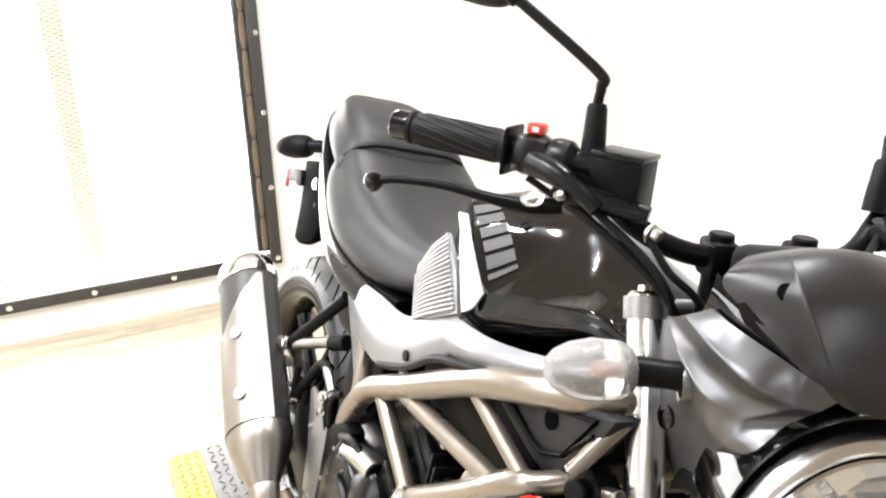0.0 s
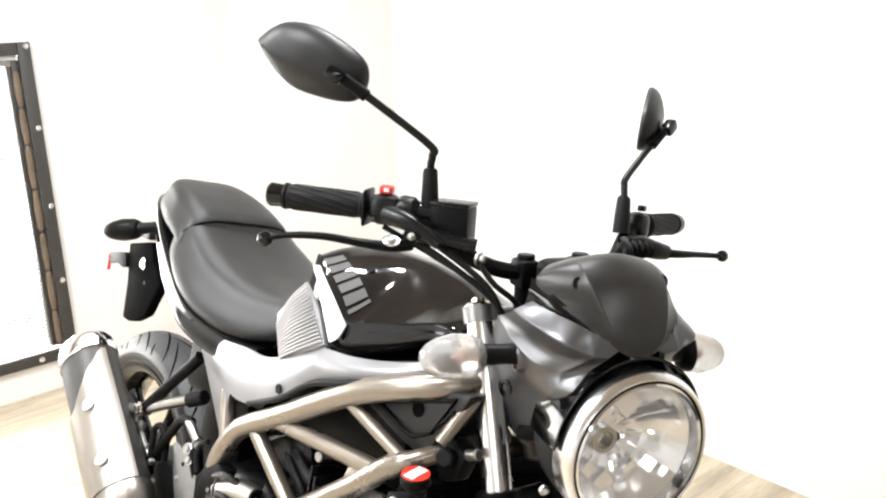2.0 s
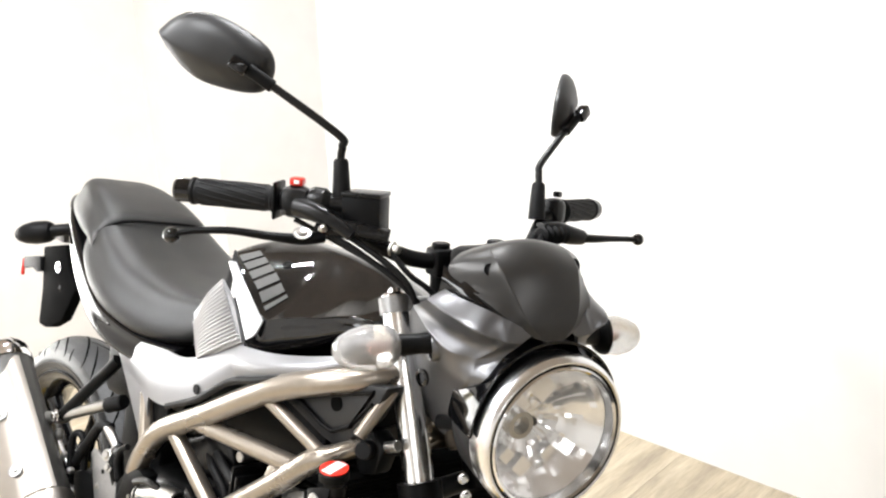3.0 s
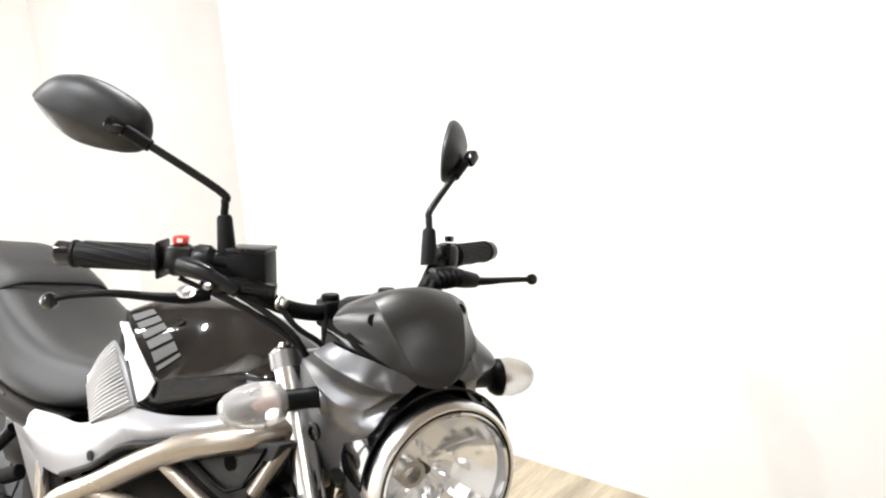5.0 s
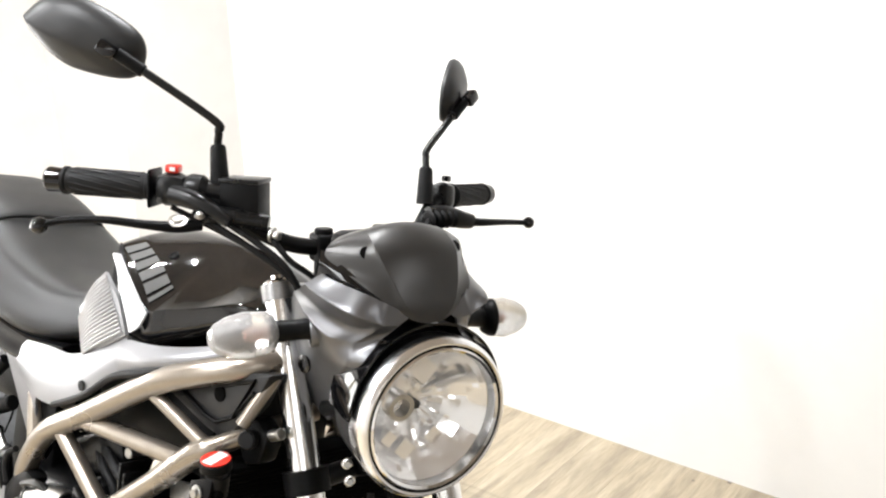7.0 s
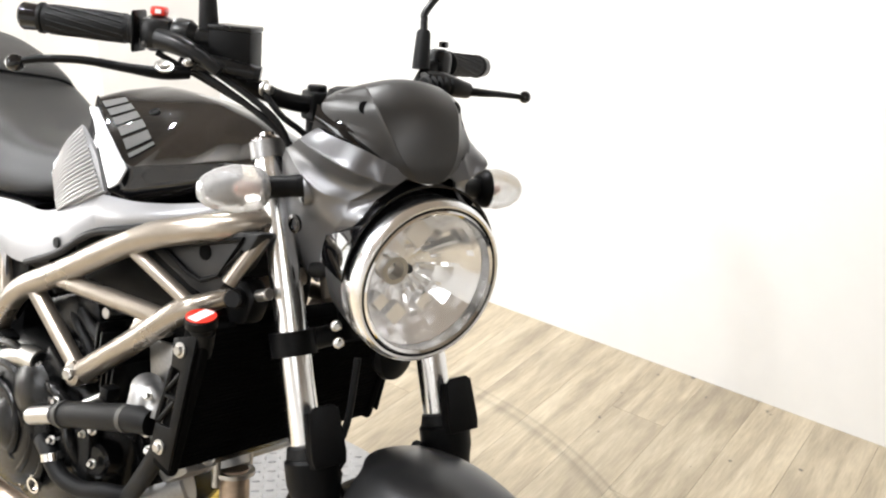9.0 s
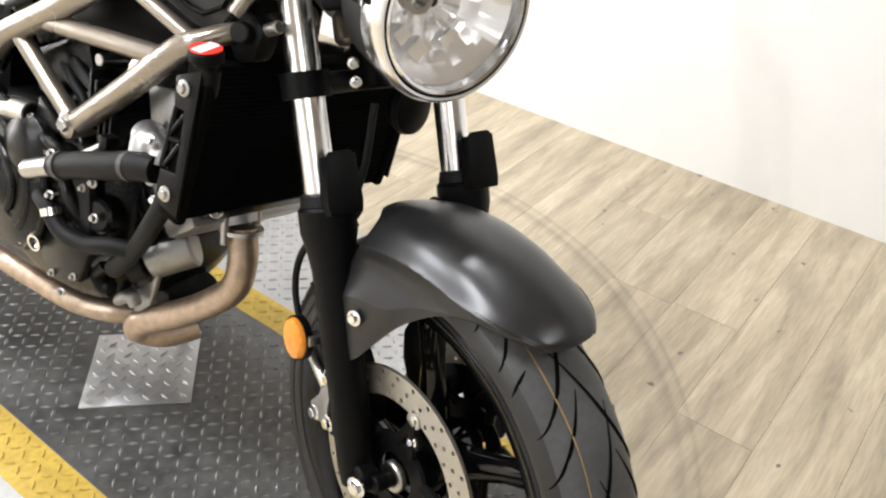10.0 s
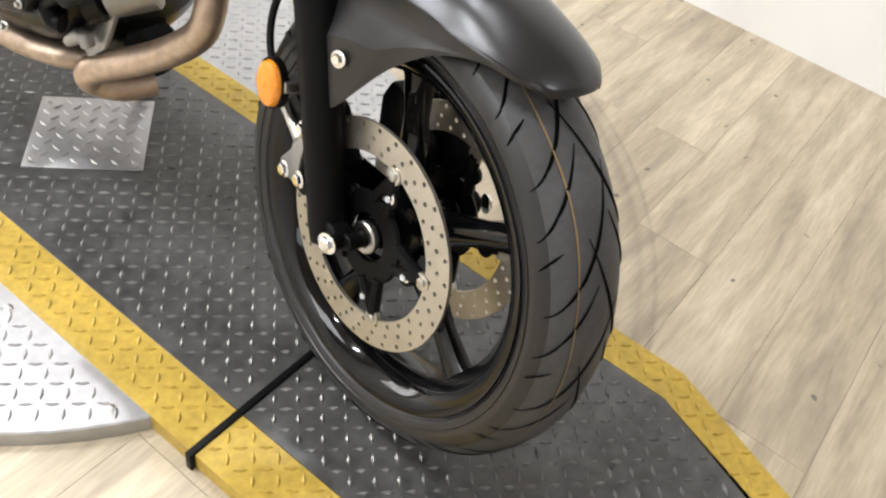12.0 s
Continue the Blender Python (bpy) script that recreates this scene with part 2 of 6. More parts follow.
# ---- mesh tools ----
def part(name, bm, mat, parent=None, label="", m=None, smooth=35):
    """Links a bmesh as one mesh object, under a thing or a part."""
    bmesh.ops.recalc_face_normals(bm, faces=bm.faces)
    data = bpy.data.meshes.new(name)
    bm.to_mesh(data)
    bm.free()
    data.materials.append(mat)
    if smooth:
        data.shade_smooth()
        data.set_sharp_from_angle(angle=radians(smooth))
    ob = new(name, data)
    if parent is not None:
        ob.parent = parent
    if m is not None:
        ob.matrix_basis = m
    if label:
        ob["label"] = label
    return ob


def box(x0, x1, y0, y1, z0, z1, bevel=0.0, m=None, bm=None):
    bm2 = bmesh.new()
    bmesh.ops.create_cube(bm2, size=1.0, matrix=Matrix.Translation(((x0 + x1) / 2, (y0 + y1) / 2, (z0 + z1) / 2)) @ Matrix.Diagonal((abs(x1 - x0), abs(y1 - y0), abs(z1 - z0), 1)))
    if bevel:
        bmesh.ops.bevel(bm2, geom=list(bm2.edges), offset=bevel, segments=2, profile=0.5, affect="EDGES")
    if m is not None:
        bmesh.ops.transform(bm2, matrix=m, verts=bm2.verts)
    return bm2 if bm is None else join(bm, bm2)


def join(bm, other):
    """Adds the other bmesh to the first."""
    data = bpy.data.meshes.new("join")
    other.to_mesh(data)
    other.free()
    bm.from_mesh(data)
    bpy.data.meshes.remove(data)
    return bm


def grid_faces(bm, rings, closed=True, caps=True):
    rows = [[bm.verts.new(p) for p in ring] for ring in rings]
    n = len(rows[0])
    for a, b in zip(rows, rows[1:]):
        for i in range(n if closed else n - 1):
            j = (i + 1) % n
            bm.faces.new((a[i], a[j], b[j], b[i]))
    if caps and closed:
        bm.faces.new(rows[0])
        bm.faces.new(rows[-1])
    return bm


def spline(points, steps=6):
    """A smooth line through the points (Catmull-Rom)."""
    pts = [Vector(p) for p in points]
    if len(pts) < 3:
        return pts
    out = []
    for i in range(len(pts) - 1):
        p0, p1, p2, p3 = pts[max(i - 1, 0)], pts[i], pts[i + 1], pts[min(i + 2, len(pts) - 1)]
        for k in range(steps):
            t = k / steps
            out.append(0.5 * (2 * p1 + (p2 - p0) * t + (2 * p0 - 5 * p1 + 4 * p2 - p3) * t * t + (3 * p1 - p0 - 3 * p2 + p3) * t**3))
    return out + [pts[-1]]


def tube(points, radius, segs=14, steps=6, bm=None, flat=1.0, smooth=True):
    """A tube along a smooth line; radius is a number or one for each given point."""
    line = spline(points, steps) if smooth else [Vector(p) for p in points]
    if isinstance(radius, (int, float)):
        radii = [radius] * len(line)
    else:
        radii = [float(r) for r in np.interp(np.linspace(0, 1, len(line)), np.linspace(0, 1, len(radius)), radius)]
    rings, side = [], None
    for i, p in enumerate(line):
        way = (line[min(i + 1, len(line) - 1)] - line[max(i - 1, 0)]).normalized()
        if side is None:
            side = way.cross(Vector((0, 0, 1)) if abs(way.z) < 0.9 else Vector((0, 1, 0))).normalized()
        side = (side - way * side.dot(way)).normalized()
        up = way.cross(side)
        rings.append([p + radii[i] * (math.cos(a) * side + flat * math.sin(a) * up) for a in [2 * math.pi * k / segs for k in range(segs)]])
    bm = bmesh.new() if bm is None else bm
    return grid_faces(bm, rings)


def lathe(profile, centre, axis, segs=48, bm=None, closed=False):
    """Turns a profile of (distance along the axis, radius) round an axis through the centre."""
    axis, centre = Vector(axis).normalized(), Vector(centre)
    side = axis.cross(Vector((0, 0, 1)) if abs(axis.z) < 0.9 else Vector((0, 1, 0))).normalized()
    up = axis.cross(side)
    rings = [[centre + axis * h + r * (math.cos(a) * side + math.sin(a) * up) for a in [2 * math.pi * k / segs for k in range(segs)]] for h, r in profile]
    bm = bmesh.new() if bm is None else bm
    if closed:
        return grid_faces(bm, rings + [rings[0]], caps=False)
    return grid_faces(bm, rings)


def rod(a, b, radius, segs=16, bm=None, chamfer=0.15):
    a, b = Vector(a), Vector(b)
    h, c = (b - a).length, radius * chamfer
    return lathe([(0, radius - c), (c, radius), (h - c, radius), (h, radius - c)], a, b - a, segs, bm)


def bolt(at, way, radius=0.007, height=0.006, bm=None):
    """A flanged hexagon bolt."""
    bm = lathe([(0, radius * 1.25), (height * 0.25, radius * 1.25), (height * 0.35, radius * 0.95)], at, way, 16, bm)
    return lathe([(height * 0.2, radius * 0.85), (height * 0.85, radius * 0.85), (height, radius * 0.7)], at, way, 6, bm)


def loft(sections, mirror=True, steps=5, around=7, bm=None, caps=True):
    """A body through sections (y, [(x, z), ...]) given for one half, from the top to the bottom; smoothed along and around."""
    rings = []
    for y, half in sections:
        line = spline([(abs(x), 0, z) for x, z in half], around)
        ring = [Vector((-p.x, y, p.z)) for p in line] + [Vector((p.x, y, p.z)) for p in reversed(line) if p.x > 1e-6]
        rings.append(ring)
    n = len(rings[0])
    columns = [spline([ring[k] for ring in rings], steps) for k in range(n)]
    rows = [[column[i] for column in columns] for i in range(len(columns[0]))]
    return grid_faces(bmesh.new() if bm is None else bm, rows, caps=caps)


def patch(rows, thick=0.006, steps=5, bm=None, away=None):
    """A curved panel through a net of points, with a thickness."""
    rows = [spline(row, steps) for row in rows]
    cols = [spline([row[k] for row in rows], steps) for k in range(len(rows[0]))]
    net = [[cols[k][i] for k in range(len(cols))] for i in range(len(cols[0]))]
    h, w = len(net), len(net[0])
    normal = [[(net[min(i + 1, h - 1)][j] - net[max(i - 1, 0)][j]).cross(net[i][min(j + 1, w - 1)] - net[i][max(j - 1, 0)]).normalized() for j in range(w)] for i in range(h)]
    sign = 1.0
    if away is not None and normal[h // 2][w // 2].dot(Vector(away)) > 0:
        sign = -1.0
    bm = bmesh.new() if bm is None else bm
    a = [[bm.verts.new(p) for p in row] for row in net]
    b = [[bm.verts.new(net[i][j] + sign * thick * normal[i][j]) for j in range(w)] for i in range(h)]
    for i in range(h - 1):
        for j in range(w - 1):
            bm.faces.new((a[i][j], a[i][j + 1], a[i + 1][j + 1], a[i + 1][j]))
            bm.faces.new((b[i][j], b[i + 1][j], b[i + 1][j + 1], b[i][j + 1]))
    edge = [(i, 0) for i in range(h)] + [(h - 1, j) for j in range(1, w)] + [(i, w - 1) for i in range(h - 2, -1, -1)] + [(0, j) for j in range(w - 2, 0, -1)]
    for (i, j), (k, l) in zip(edge, edge[1:] + edge[:1]):
        bm.faces.new((a[i][j], a[k][l], b[k][l], b[i][j]))
    return bm


def slab(outline, thick, axis="x", at=0.0, bevel=0.002, bm=None):
    """A plate with an outline in the plane across an axis (given as the other two coordinates, in order)."""
    def place(u, v, d):
        return {"x": (d, u, v), "y": (u, d, v), "z": (u, v, d)}[axis]
    bm2 = bmesh.new()
    low = [bm2.verts.new(place(u, v, at)) for u, v in outline]
    face = bm2.faces.new(low)
    up = bmesh.ops.extrude_face_region(bm2, geom=[face])["geom"]
    way = Vector(place(0, 0, thick))
    bmesh.ops.translate(bm2, vec=way, verts=[g for g in up if isinstance(g, bmesh.types.BMVert)])
    if bevel:
        bmesh.ops.bevel(bm2, geom=list(bm2.edges), offset=bevel, segments=2, profile=0.5, affect="EDGES", clamp_overlap=True)
    return bm2 if bm is None else join(bm, bm2)


def creased(rows, row_ids=(), col_ids=(), near=0.07):
    """The same net with close neighbours beside some rows and columns, which sharpens the folds there."""
    rows = [[Vector(q) for q in row] for row in rows]
    def fold(lines, ids):
        out = []
        for i, line in enumerate(lines):
            if i in ids:
                out.append([a.lerp(b, near) for a, b in zip(line, lines[i - 1])])
            out.append(line)
            if i in ids:
                out.append([a.lerp(b, near) for a, b in zip(line, lines[i + 1])])
        return out
    rows = fold(rows, row_ids)
    return [list(c) for c in zip(*fold([list(c) for c in zip(*rows)], col_ids))]


# ---- the room ----
FLOOR, CEIL, WEST, EAST, SOUTH, NORTH = -0.032, 2.15, -3.3, 1.56, -5.0, 2.72


def setting(name, bm, mat, label, category, smooth=0):
    return tagged(part(name, bm, mat, smooth=smooth), label, category, kind="structure")


floor = setting("floor", box(WEST - 0.1, EAST + 0.1, SOUTH - 0.1, NORTH + 0.1, FLOOR - 0.1, FLOOR - 0.004), DARK_STEEL, "vinyl floor of worn pale wood planks", "floor")
setting("ceiling", box(WEST - 0.1, EAST + 0.1, SOUTH - 0.1, NORTH + 0.9, CEIL, CEIL + 0.1), BROWN_CEILING, "dark brown ceiling over the showroom", "ceiling")
setting("wall_east", box(EAST, EAST + 0.12, SOUTH - 0.1, NORTH + 0.1, FLOOR - 0.1, CEIL + 0.002), WHITE_WALL, "smooth bright white painted wall beside the motorcycle", "wall")
setting("wall_west", box(WEST - 0.12, WEST, SOUTH - 0.1, NORTH + 0.1, FLOOR - 0.1, CEIL + 0.002), WHITE_WALL, "plain white painted wall", "wall")
setting("wall_south", box(WEST, EAST, SOUTH - 0.12, SOUTH, FLOOR - 0.1, CEIL + 0.002), WHITE_WALL, "plain white painted wall", "wall")
# the north wall with its barred opening
WX0, WX1, WZ0, WZ1 = -1.25, 0.322, 0.105, 1.214
north = box(WEST, WX0, NORTH, NORTH + 0.12, FLOOR - 0.1, CEIL + 0.002)
box(WX1, EAST, NORTH, NORTH + 0.12, FLOOR - 0.1, CEIL + 0.002, bm=north)
box(WX0, WX1, NORTH, NORTH + 0.12, FLOOR - 0.1, WZ0, bm=north)
box(WX0, WX1, NORTH, NORTH + 0.12, WZ1, CEIL + 0.002, bm=north)
setting("wall_north", north, DIMMED_CREAM_WALL, "wall toned cream and dimmer for weaker light, with a mesh covered opening", "wall")
setting("wall_chase", box(1.065, EAST + 0.02, 2.24, NORTH + 0.02, FLOOR - 0.1, CEIL + 0.001), DIMMED_CREAM_WALL, "boxed-out corner of the wall, toned cream and dimmer for weaker light", "wall")

# ---- the mesh covered opening ----
window = tagged(new("window_1"), "opening with timber lined dark steel frame and expanded metal mesh", "window", kind="structure")
FW, FY = 0.042, NORTH - 0.014
for name, x0, x1, z0, z1 in (("frame_bar", WX1 - FW + 0.03, WX1 + 0.03, WZ0 - 0.02, WZ1 + 0.02), ("frame_bar", WX0 - 0.03, WX1 - FW + 0.028, WZ0 - 0.02, WZ0 + FW - 0.02),
                             ("frame_bar", WX0 - 0.03, WX1 - FW + 0.028, WZ1 - FW + 0.02, WZ1 + 0.02), ("frame_bar", WX0 - 0.03, WX0 + 0.022, WZ0 + FW, WZ1 - FW)):
    part(name, box(x0, x1, FY - 0.006, FY + 0.012, z0, z1, 0.002), DARK_STEEL, window, "dark steel frame bar")
part("lining", box(WX0 + 0.02, WX1 - 0.016, FY + 0.013, NORTH + 0.1, WZ1 - 0.038, WZ1 - 0.023, 0.002), WHITE_PLASTIC, window, "white painted lining")
part("mesh_edge", box(WX0 + 0.02, WX1 - 0.016, FY + 0.020, NORTH + 0.032, WZ1 - 0.058, WZ1 - 0.039, 0.002), MESH_STEEL, window, "dark edge of the mesh")
part("mesh_edge", box(WX1 - 0.050, WX1 - 0.036, FY + 0.020, NORTH + 0.032, WZ0 + 0.03, WZ1 - 0.059, 0.002), DARK_STEEL, window, "dark edge of the mesh")
lining = part("lining", box(WX1 - 0.034, WX1 - 0.010, FY + 0.016, NORTH + 0.1, WZ0 + 0.03, WZ1 - 0.040, 0.002), DARK_STEEL, window, "dark steel lining")
timber_rng = random.Random(3)
batten = WZ0 + 0.035
while batten < WZ1 - 0.10:
    long = timber_rng.uniform(0.12, 0.17)
    top_end = min(batten + long, WZ1 - 0.045)
    rings = [[Vector((WX1 - 0.024 + 0.5 * wide * math.cos(a), FY + 0.013 - 0.005 * max(0, math.sin(a)), z)) for a in [2 * math.pi * q / 10 for q in range(10)]]
             for z, wide in ((batten, 0.010), (batten + 0.012, 0.021), (batten + 0.4 * long, 0.026), (batten + 0.75 * long, 0.024), (top_end - 0.010, 0.020), (top_end, 0.010))]
    part("batten", grid_faces(bmesh.new(), rings), TIMBER, lining, "rough timber batten")
    batten = top_end + 0.006
for k in range(5):
    part("bolt", bolt((WX1 + 0.014, FY - 0.006, 1.221 - 0.278 * k), (0, -1, 0), 0.008, 0.006), CHROME, window)
for k in range(6):
    part("bolt", bolt((WX1 - 0.1 - k * 0.27, FY - 0.006, WZ0 + 0.001), (0, -1, 0), 0.008, 0.006), CHROME, window)
    part("bolt", bolt((WX1 - 0.255 - k * 0.27, FY - 0.006, WZ1 + 0.008), (0, -1, 0), 0.008, 0.006), CHROME, window)


def expanded_mesh(x0, x1, z0, z1, y, pitch_x, pitch_z, wire):
    """Diamond mesh: two families of flat slanting strands, cut at the frame."""
    verts, faces = [], []
    slope = pitch_z / pitch_x
    for sign in (1, -1):
        c = z0 - slope * (x1 - x0)
        while c < z1 + slope * (x1 - x0):
            xa, xb = x0, x1
            za, zb = c + (0 if sign > 0 else slope * (x1 - x0)), c + (slope * (x1 - x0) if sign > 0 else 0)
            ends = []
            for x, z in ((xa, za), (xb, zb)):
                s = (zb - za) / (xb - xa)
                if z < z0:
                    x, z = xa + (z0 - za) / s, z0
                elif z > z1:
                    x, z = xa + (z1 - za) / s, z1
                ends.append((x, z))
            (xa, za), (xb, zb) = ends
            if x0 - 1e-6 <= xa < xb <= x1 + 1e-6 and xb - xa > 0.01:
                n = len(verts)
                for x, z in ((xa, za), (xb, zb)):
                    verts += [(x, y - wire, z), (x, y, z + wire), (x, y + wire, z), (x, y, z - wire)]
                faces += [(n + i, n + (i + 1) % 4, n + 4 + (i + 1) % 4, n + 4 + i) for i in range(4)]
            c += pitch_z
    data = bpy.data.meshes.new("wire_mesh")
    data.from_pydata(verts, [], faces)
    data.materials.append(MESH_STEEL)
    return data


net = new("wire_mesh", expanded_mesh(WX0 + 0.02, WX1 - 0.045, WZ0 + 0.02, WZ1 - 0.05, NORTH + 0.03, 0.034, 0.0155, 0.0021))
net.parent = window
net["kind"] = "stuff"
setting("backdrop", box(-2.6, 1.5, 4.2, 4.25, -0.2, 3.0), bpy.data.materials.new("bright_outside"), "bright white daylight beyond the mesh", "backdrop")
glow = bpy.data.materials["bright_outside"]
glow.use_nodes = True
glow.node_tree.nodes["Principled BSDF"].inputs["Emission Color"].default_value = (1, 0.99, 0.97, 1)
glow.node_tree.nodes["Principled BSDF"].inputs["Emission Strength"].default_value = 2.0
tagged(part("post", box(-0.325, -0.255, 2.98, 3.05, -0.2, 2.14, 0.004), PALE_YELLOW), "yellow painted upright post behind the mesh", "post")
setting("ground", box(-2.6, 1.5, NORTH + 0.12, 4.2, -0.3, -0.2), WHITE_WALL, "pale ground outside the mesh", "ground")

# ---- the turntable platform ----
TX, TY, TR = 0.073, 0.694, 0.615
platform = tagged(new("turntable_platform"), "low tread plate turntable with yellow edged dark runway", "platform")
part("disc", lathe([(FLOOR, TR), (-0.004, TR), (-0.0015, TR - 0.0025)], (TX, TY, 0), (0, 0, 1), 96), SILVER_PLATE, platform, "bare aluminium round plate")
SX0, SX1, SX2, SX3, SY0, SY1, SYC = -0.232, -0.147, 0.307, 0.374, -0.95, 1.73, -0.365
TAPER = 0.41
SEAM = 0.078


def strip(outline, z0=-0.0012, z1=0.0):
    return slab(outline, z1 - z0, "z", z0, 0)


nose = SYC - SY0
part("runway", box(SX1, SX2, SEAM + 0.004, SY1, FLOOR + 0.001, 0), DARK_PLATE, platform, "dark painted tread plate", smooth=0)
part("ramp", box(SX1, SX2, SYC, SEAM - 0.004, FLOOR + 0.001, 0), DARK_PLATE, platform, "dark painted tread plate ramp", smooth=0)
part("ramp_nose", strip([(SX1, SYC - 0.0002), (SX2, SYC - 0.0002), (SX2 - nose * TAPER, SY0), (SX1 + nose * TAPER, SY0)], FLOOR + 0.001), DARK_PLATE, platform, "dark painted tread plate ramp end", smooth=0)
part("seam_filler", box(0.062, SX3, SEAM - 0.0038, SEAM + 0.0038, FLOOR + 0.001, -0.0004), DARK_PLATE, platform, smooth=0)
part("stripe", strip([(SX0, SEAM + 0.004), (SX1 - 0.001, SEAM + 0.004), (SX1 - 0.001, SY1), (SX0, SY1)], FLOOR), YELLOW, platform, "yellow painted edge", smooth=0)
part("stripe", strip([(SX2 + 0.001, SEAM + 0.004), (SX3, SEAM + 0.004), (SX3, SY1), (SX2 + 0.001, SY1)], FLOOR), YELLOW, platform, "yellow painted edge", smooth=0)
part("stripe", strip([(SX0, SEAM - 0.004), (SX0, SYC), (SX0 + nose * TAPER, SY0), (SX1 + nose * TAPER - 0.001, SY0), (SX1 - 0.001, SYC), (SX1 - 0.001, SEAM - 0.004)], FLOOR), YELLOW, platform, "yellow painted edge", smooth=0)
part("stripe", strip([(SX3, SEAM - 0.004), (SX3, SYC), (SX3 - nose * TAPER, SY0), (SX2 - nose * TAPER + 0.001, SY0), (SX2 + 0.001, SYC), (SX2 + 0.001, SEAM - 0.004)], FLOOR), YELLOW, platform, "yellow painted edge", smooth=0)
part("hinge_bar", box(SX0 - 0.008, 0.06, SEAM - 0.0055, SEAM + 0.0055, FLOOR, 0.004, 0.0015), BLACK_SATIN, platform, "black hinge strip across the runway")
hatch = slab([(TX, TY + 0.139), (TX + 0.139, TY), (TX, TY - 0.139), (TX - 0.139, TY)], 0.003, "z", 0.0, 0.0008)
part("hatch", hatch, SILVER_PLATE, platform, "bare aluminium square cover plate")
for u, v in ((0, 0.118), (0.118, 0), (0, -0.118), (-0.118, 0)):
    part("screw", bolt((TX + u, TY + v, 0.003), (0, 0, 1), 0.005, 0.002), STEEL, platform)
for x, y in ((-0.259, 0.207), (-0.251, 0.448), (-0.27, 0.95), (0.43, 0.45), (0.43, 0.95)):
    part("screw", bolt((x, y, -0.001), (0, 0, 1), 0.006, 0.003), STEEL, platform)


def studs(inside, z, mat, x0, x1, y0, y1, label, step=0.0235, turn=0.0):
    """Raised lozenges of tread plate, alternately turned, where inside(x, y) holds."""
    verts, faces = [], []
    for i in range(int((x1 - x0) / step) + 1):
        for j in range(int((y1 - y0) / step) + 1):
            x, y = x0 + i * step, y0 + j * step
            if not inside(x, y):
                continue
            a = turn + (math.pi / 4 if (i + j) % 2 else -math.pi / 4)
            c, s = math.cos(a), math.sin(a)
            n = len(verts)
            for u, v, h in ((-0.0108, 0, 0), (0, -0.0036, 0), (0.0108, 0, 0), (0, 0.0036, 0), (-0.0055, 0, 0.0029), (0.0055, 0, 0.0029)):
                verts.append((x + c * u - s * v, y + s * u + c * v, z + h))
            faces += [(n, n + 1, n + 4), (n + 1, n + 5, n + 4), (n + 1, n + 2, n + 5), (n + 2, n + 3, n + 5), (n + 3, n + 4, n + 5), (n + 3, n, n + 4)]
    data = bpy.data.meshes.new("tread_studs")
    data.from_pydata(verts, [], faces)
    data.materials.append(mat)
    ob = new("tread_studs", data)
    ob.parent = platform
    tagged(ob, label, kind="stuff")


def on_hatch(x, y):
    return abs(x - TX) + abs(y - TY) < 0.128


def on_runway(x, y):
    if y < SYC:
        return SX1 + (SYC - y) * TAPER + 0.008 < x < SX2 - (SYC - y) * TAPER - 0.008
    return SX1 + 0.008 < x < SX2 - 0.008 and abs(y - SEAM) > 0.014 and abs(x - TX) + abs(y - TY) > 0.152


def on_stripe(x, y):
    if y < SYC:
        s = (SYC - y) * TAPER
        return SX0 + s + 0.008 < x < SX1 + s - 0.008 or SX2 - s + 0.008 < x < SX3 - s - 0.008
    return (SX0 + 0.008 < x < SX1 - 0.008 or SX2 + 0.008 < x < SX3 - 0.008) and abs(y - SEAM) > 0.014


def on_disc(x, y):
    return (x - TX) ** 2 + (y - TY) ** 2 < (TR - 0.012) ** 2 and not SX0 - 0.01 < x < SX3 + 0.01


studs(on_runway, 0.0, WORN_STUD, SX1, SX2, SY0, SY1, "raised dark tread lozenges")
studs(on_stripe, 0.0, YELLOW, SX0, SX3, SY0, SY1, "raised yellow tread lozenges")
studs(on_hatch, 0.003, SILVER_PLATE, TX - 0.14, TX + 0.14, TY - 0.14, TY + 0.14, "raised bare tread lozenges", turn=math.pi / 4)
studs(on_disc, -0.0015, SILVER_PLATE, TX - TR, TX + TR, TY - TR, TY + TR, "raised bare tread lozenges")


# ---- the motorcycle: x to its left, y to its rear, leaning on its side stand, front turned right ----
bike = tagged(new("motorcycle"), "black and silver naked motorcycle leaning on its side stand", "motorcycle")
bike.matrix_world = Matrix.Rotation(radians(16.5), 4, "Y") @ Matrix.Translation((-0.028, 0, 0))
HEAD_AXIS, HEAD_FOOT = Vector((0, math.sin(radians(25)), math.cos(radians(25)))), Vector((0, -0.106, 0))
STEER = Matrix.Translation(HEAD_FOOT) @ Matrix.Rotation(radians(-20), 4, HEAD_AXIS) @ Matrix.Translation(-HEAD_FOOT) @ Matrix.Translation((0.012, 0, 0))


def body(name, bm, mat, label="", smooth=35):
    return part(name, bm, mat, bike, label, smooth=smooth)


# the wheel stands a little straighter than the bars
WHEEL_SIDE = Vector((0.962, -0.223, -0.158)).normalized()
WHEEL_BACK = Vector((0, 0, 1)).cross(WHEEL_SIDE).normalized()
TRUE = bike.matrix_world.inverted() @ Matrix.Translation((0.0516, -0.0118, 0.2983)) @ Matrix((WHEEL_SIDE, WHEEL_BACK, WHEEL_SIDE.cross(WHEEL_BACK))).transposed().to_4x4() @ Matrix.Translation((0, 0, -0.30))


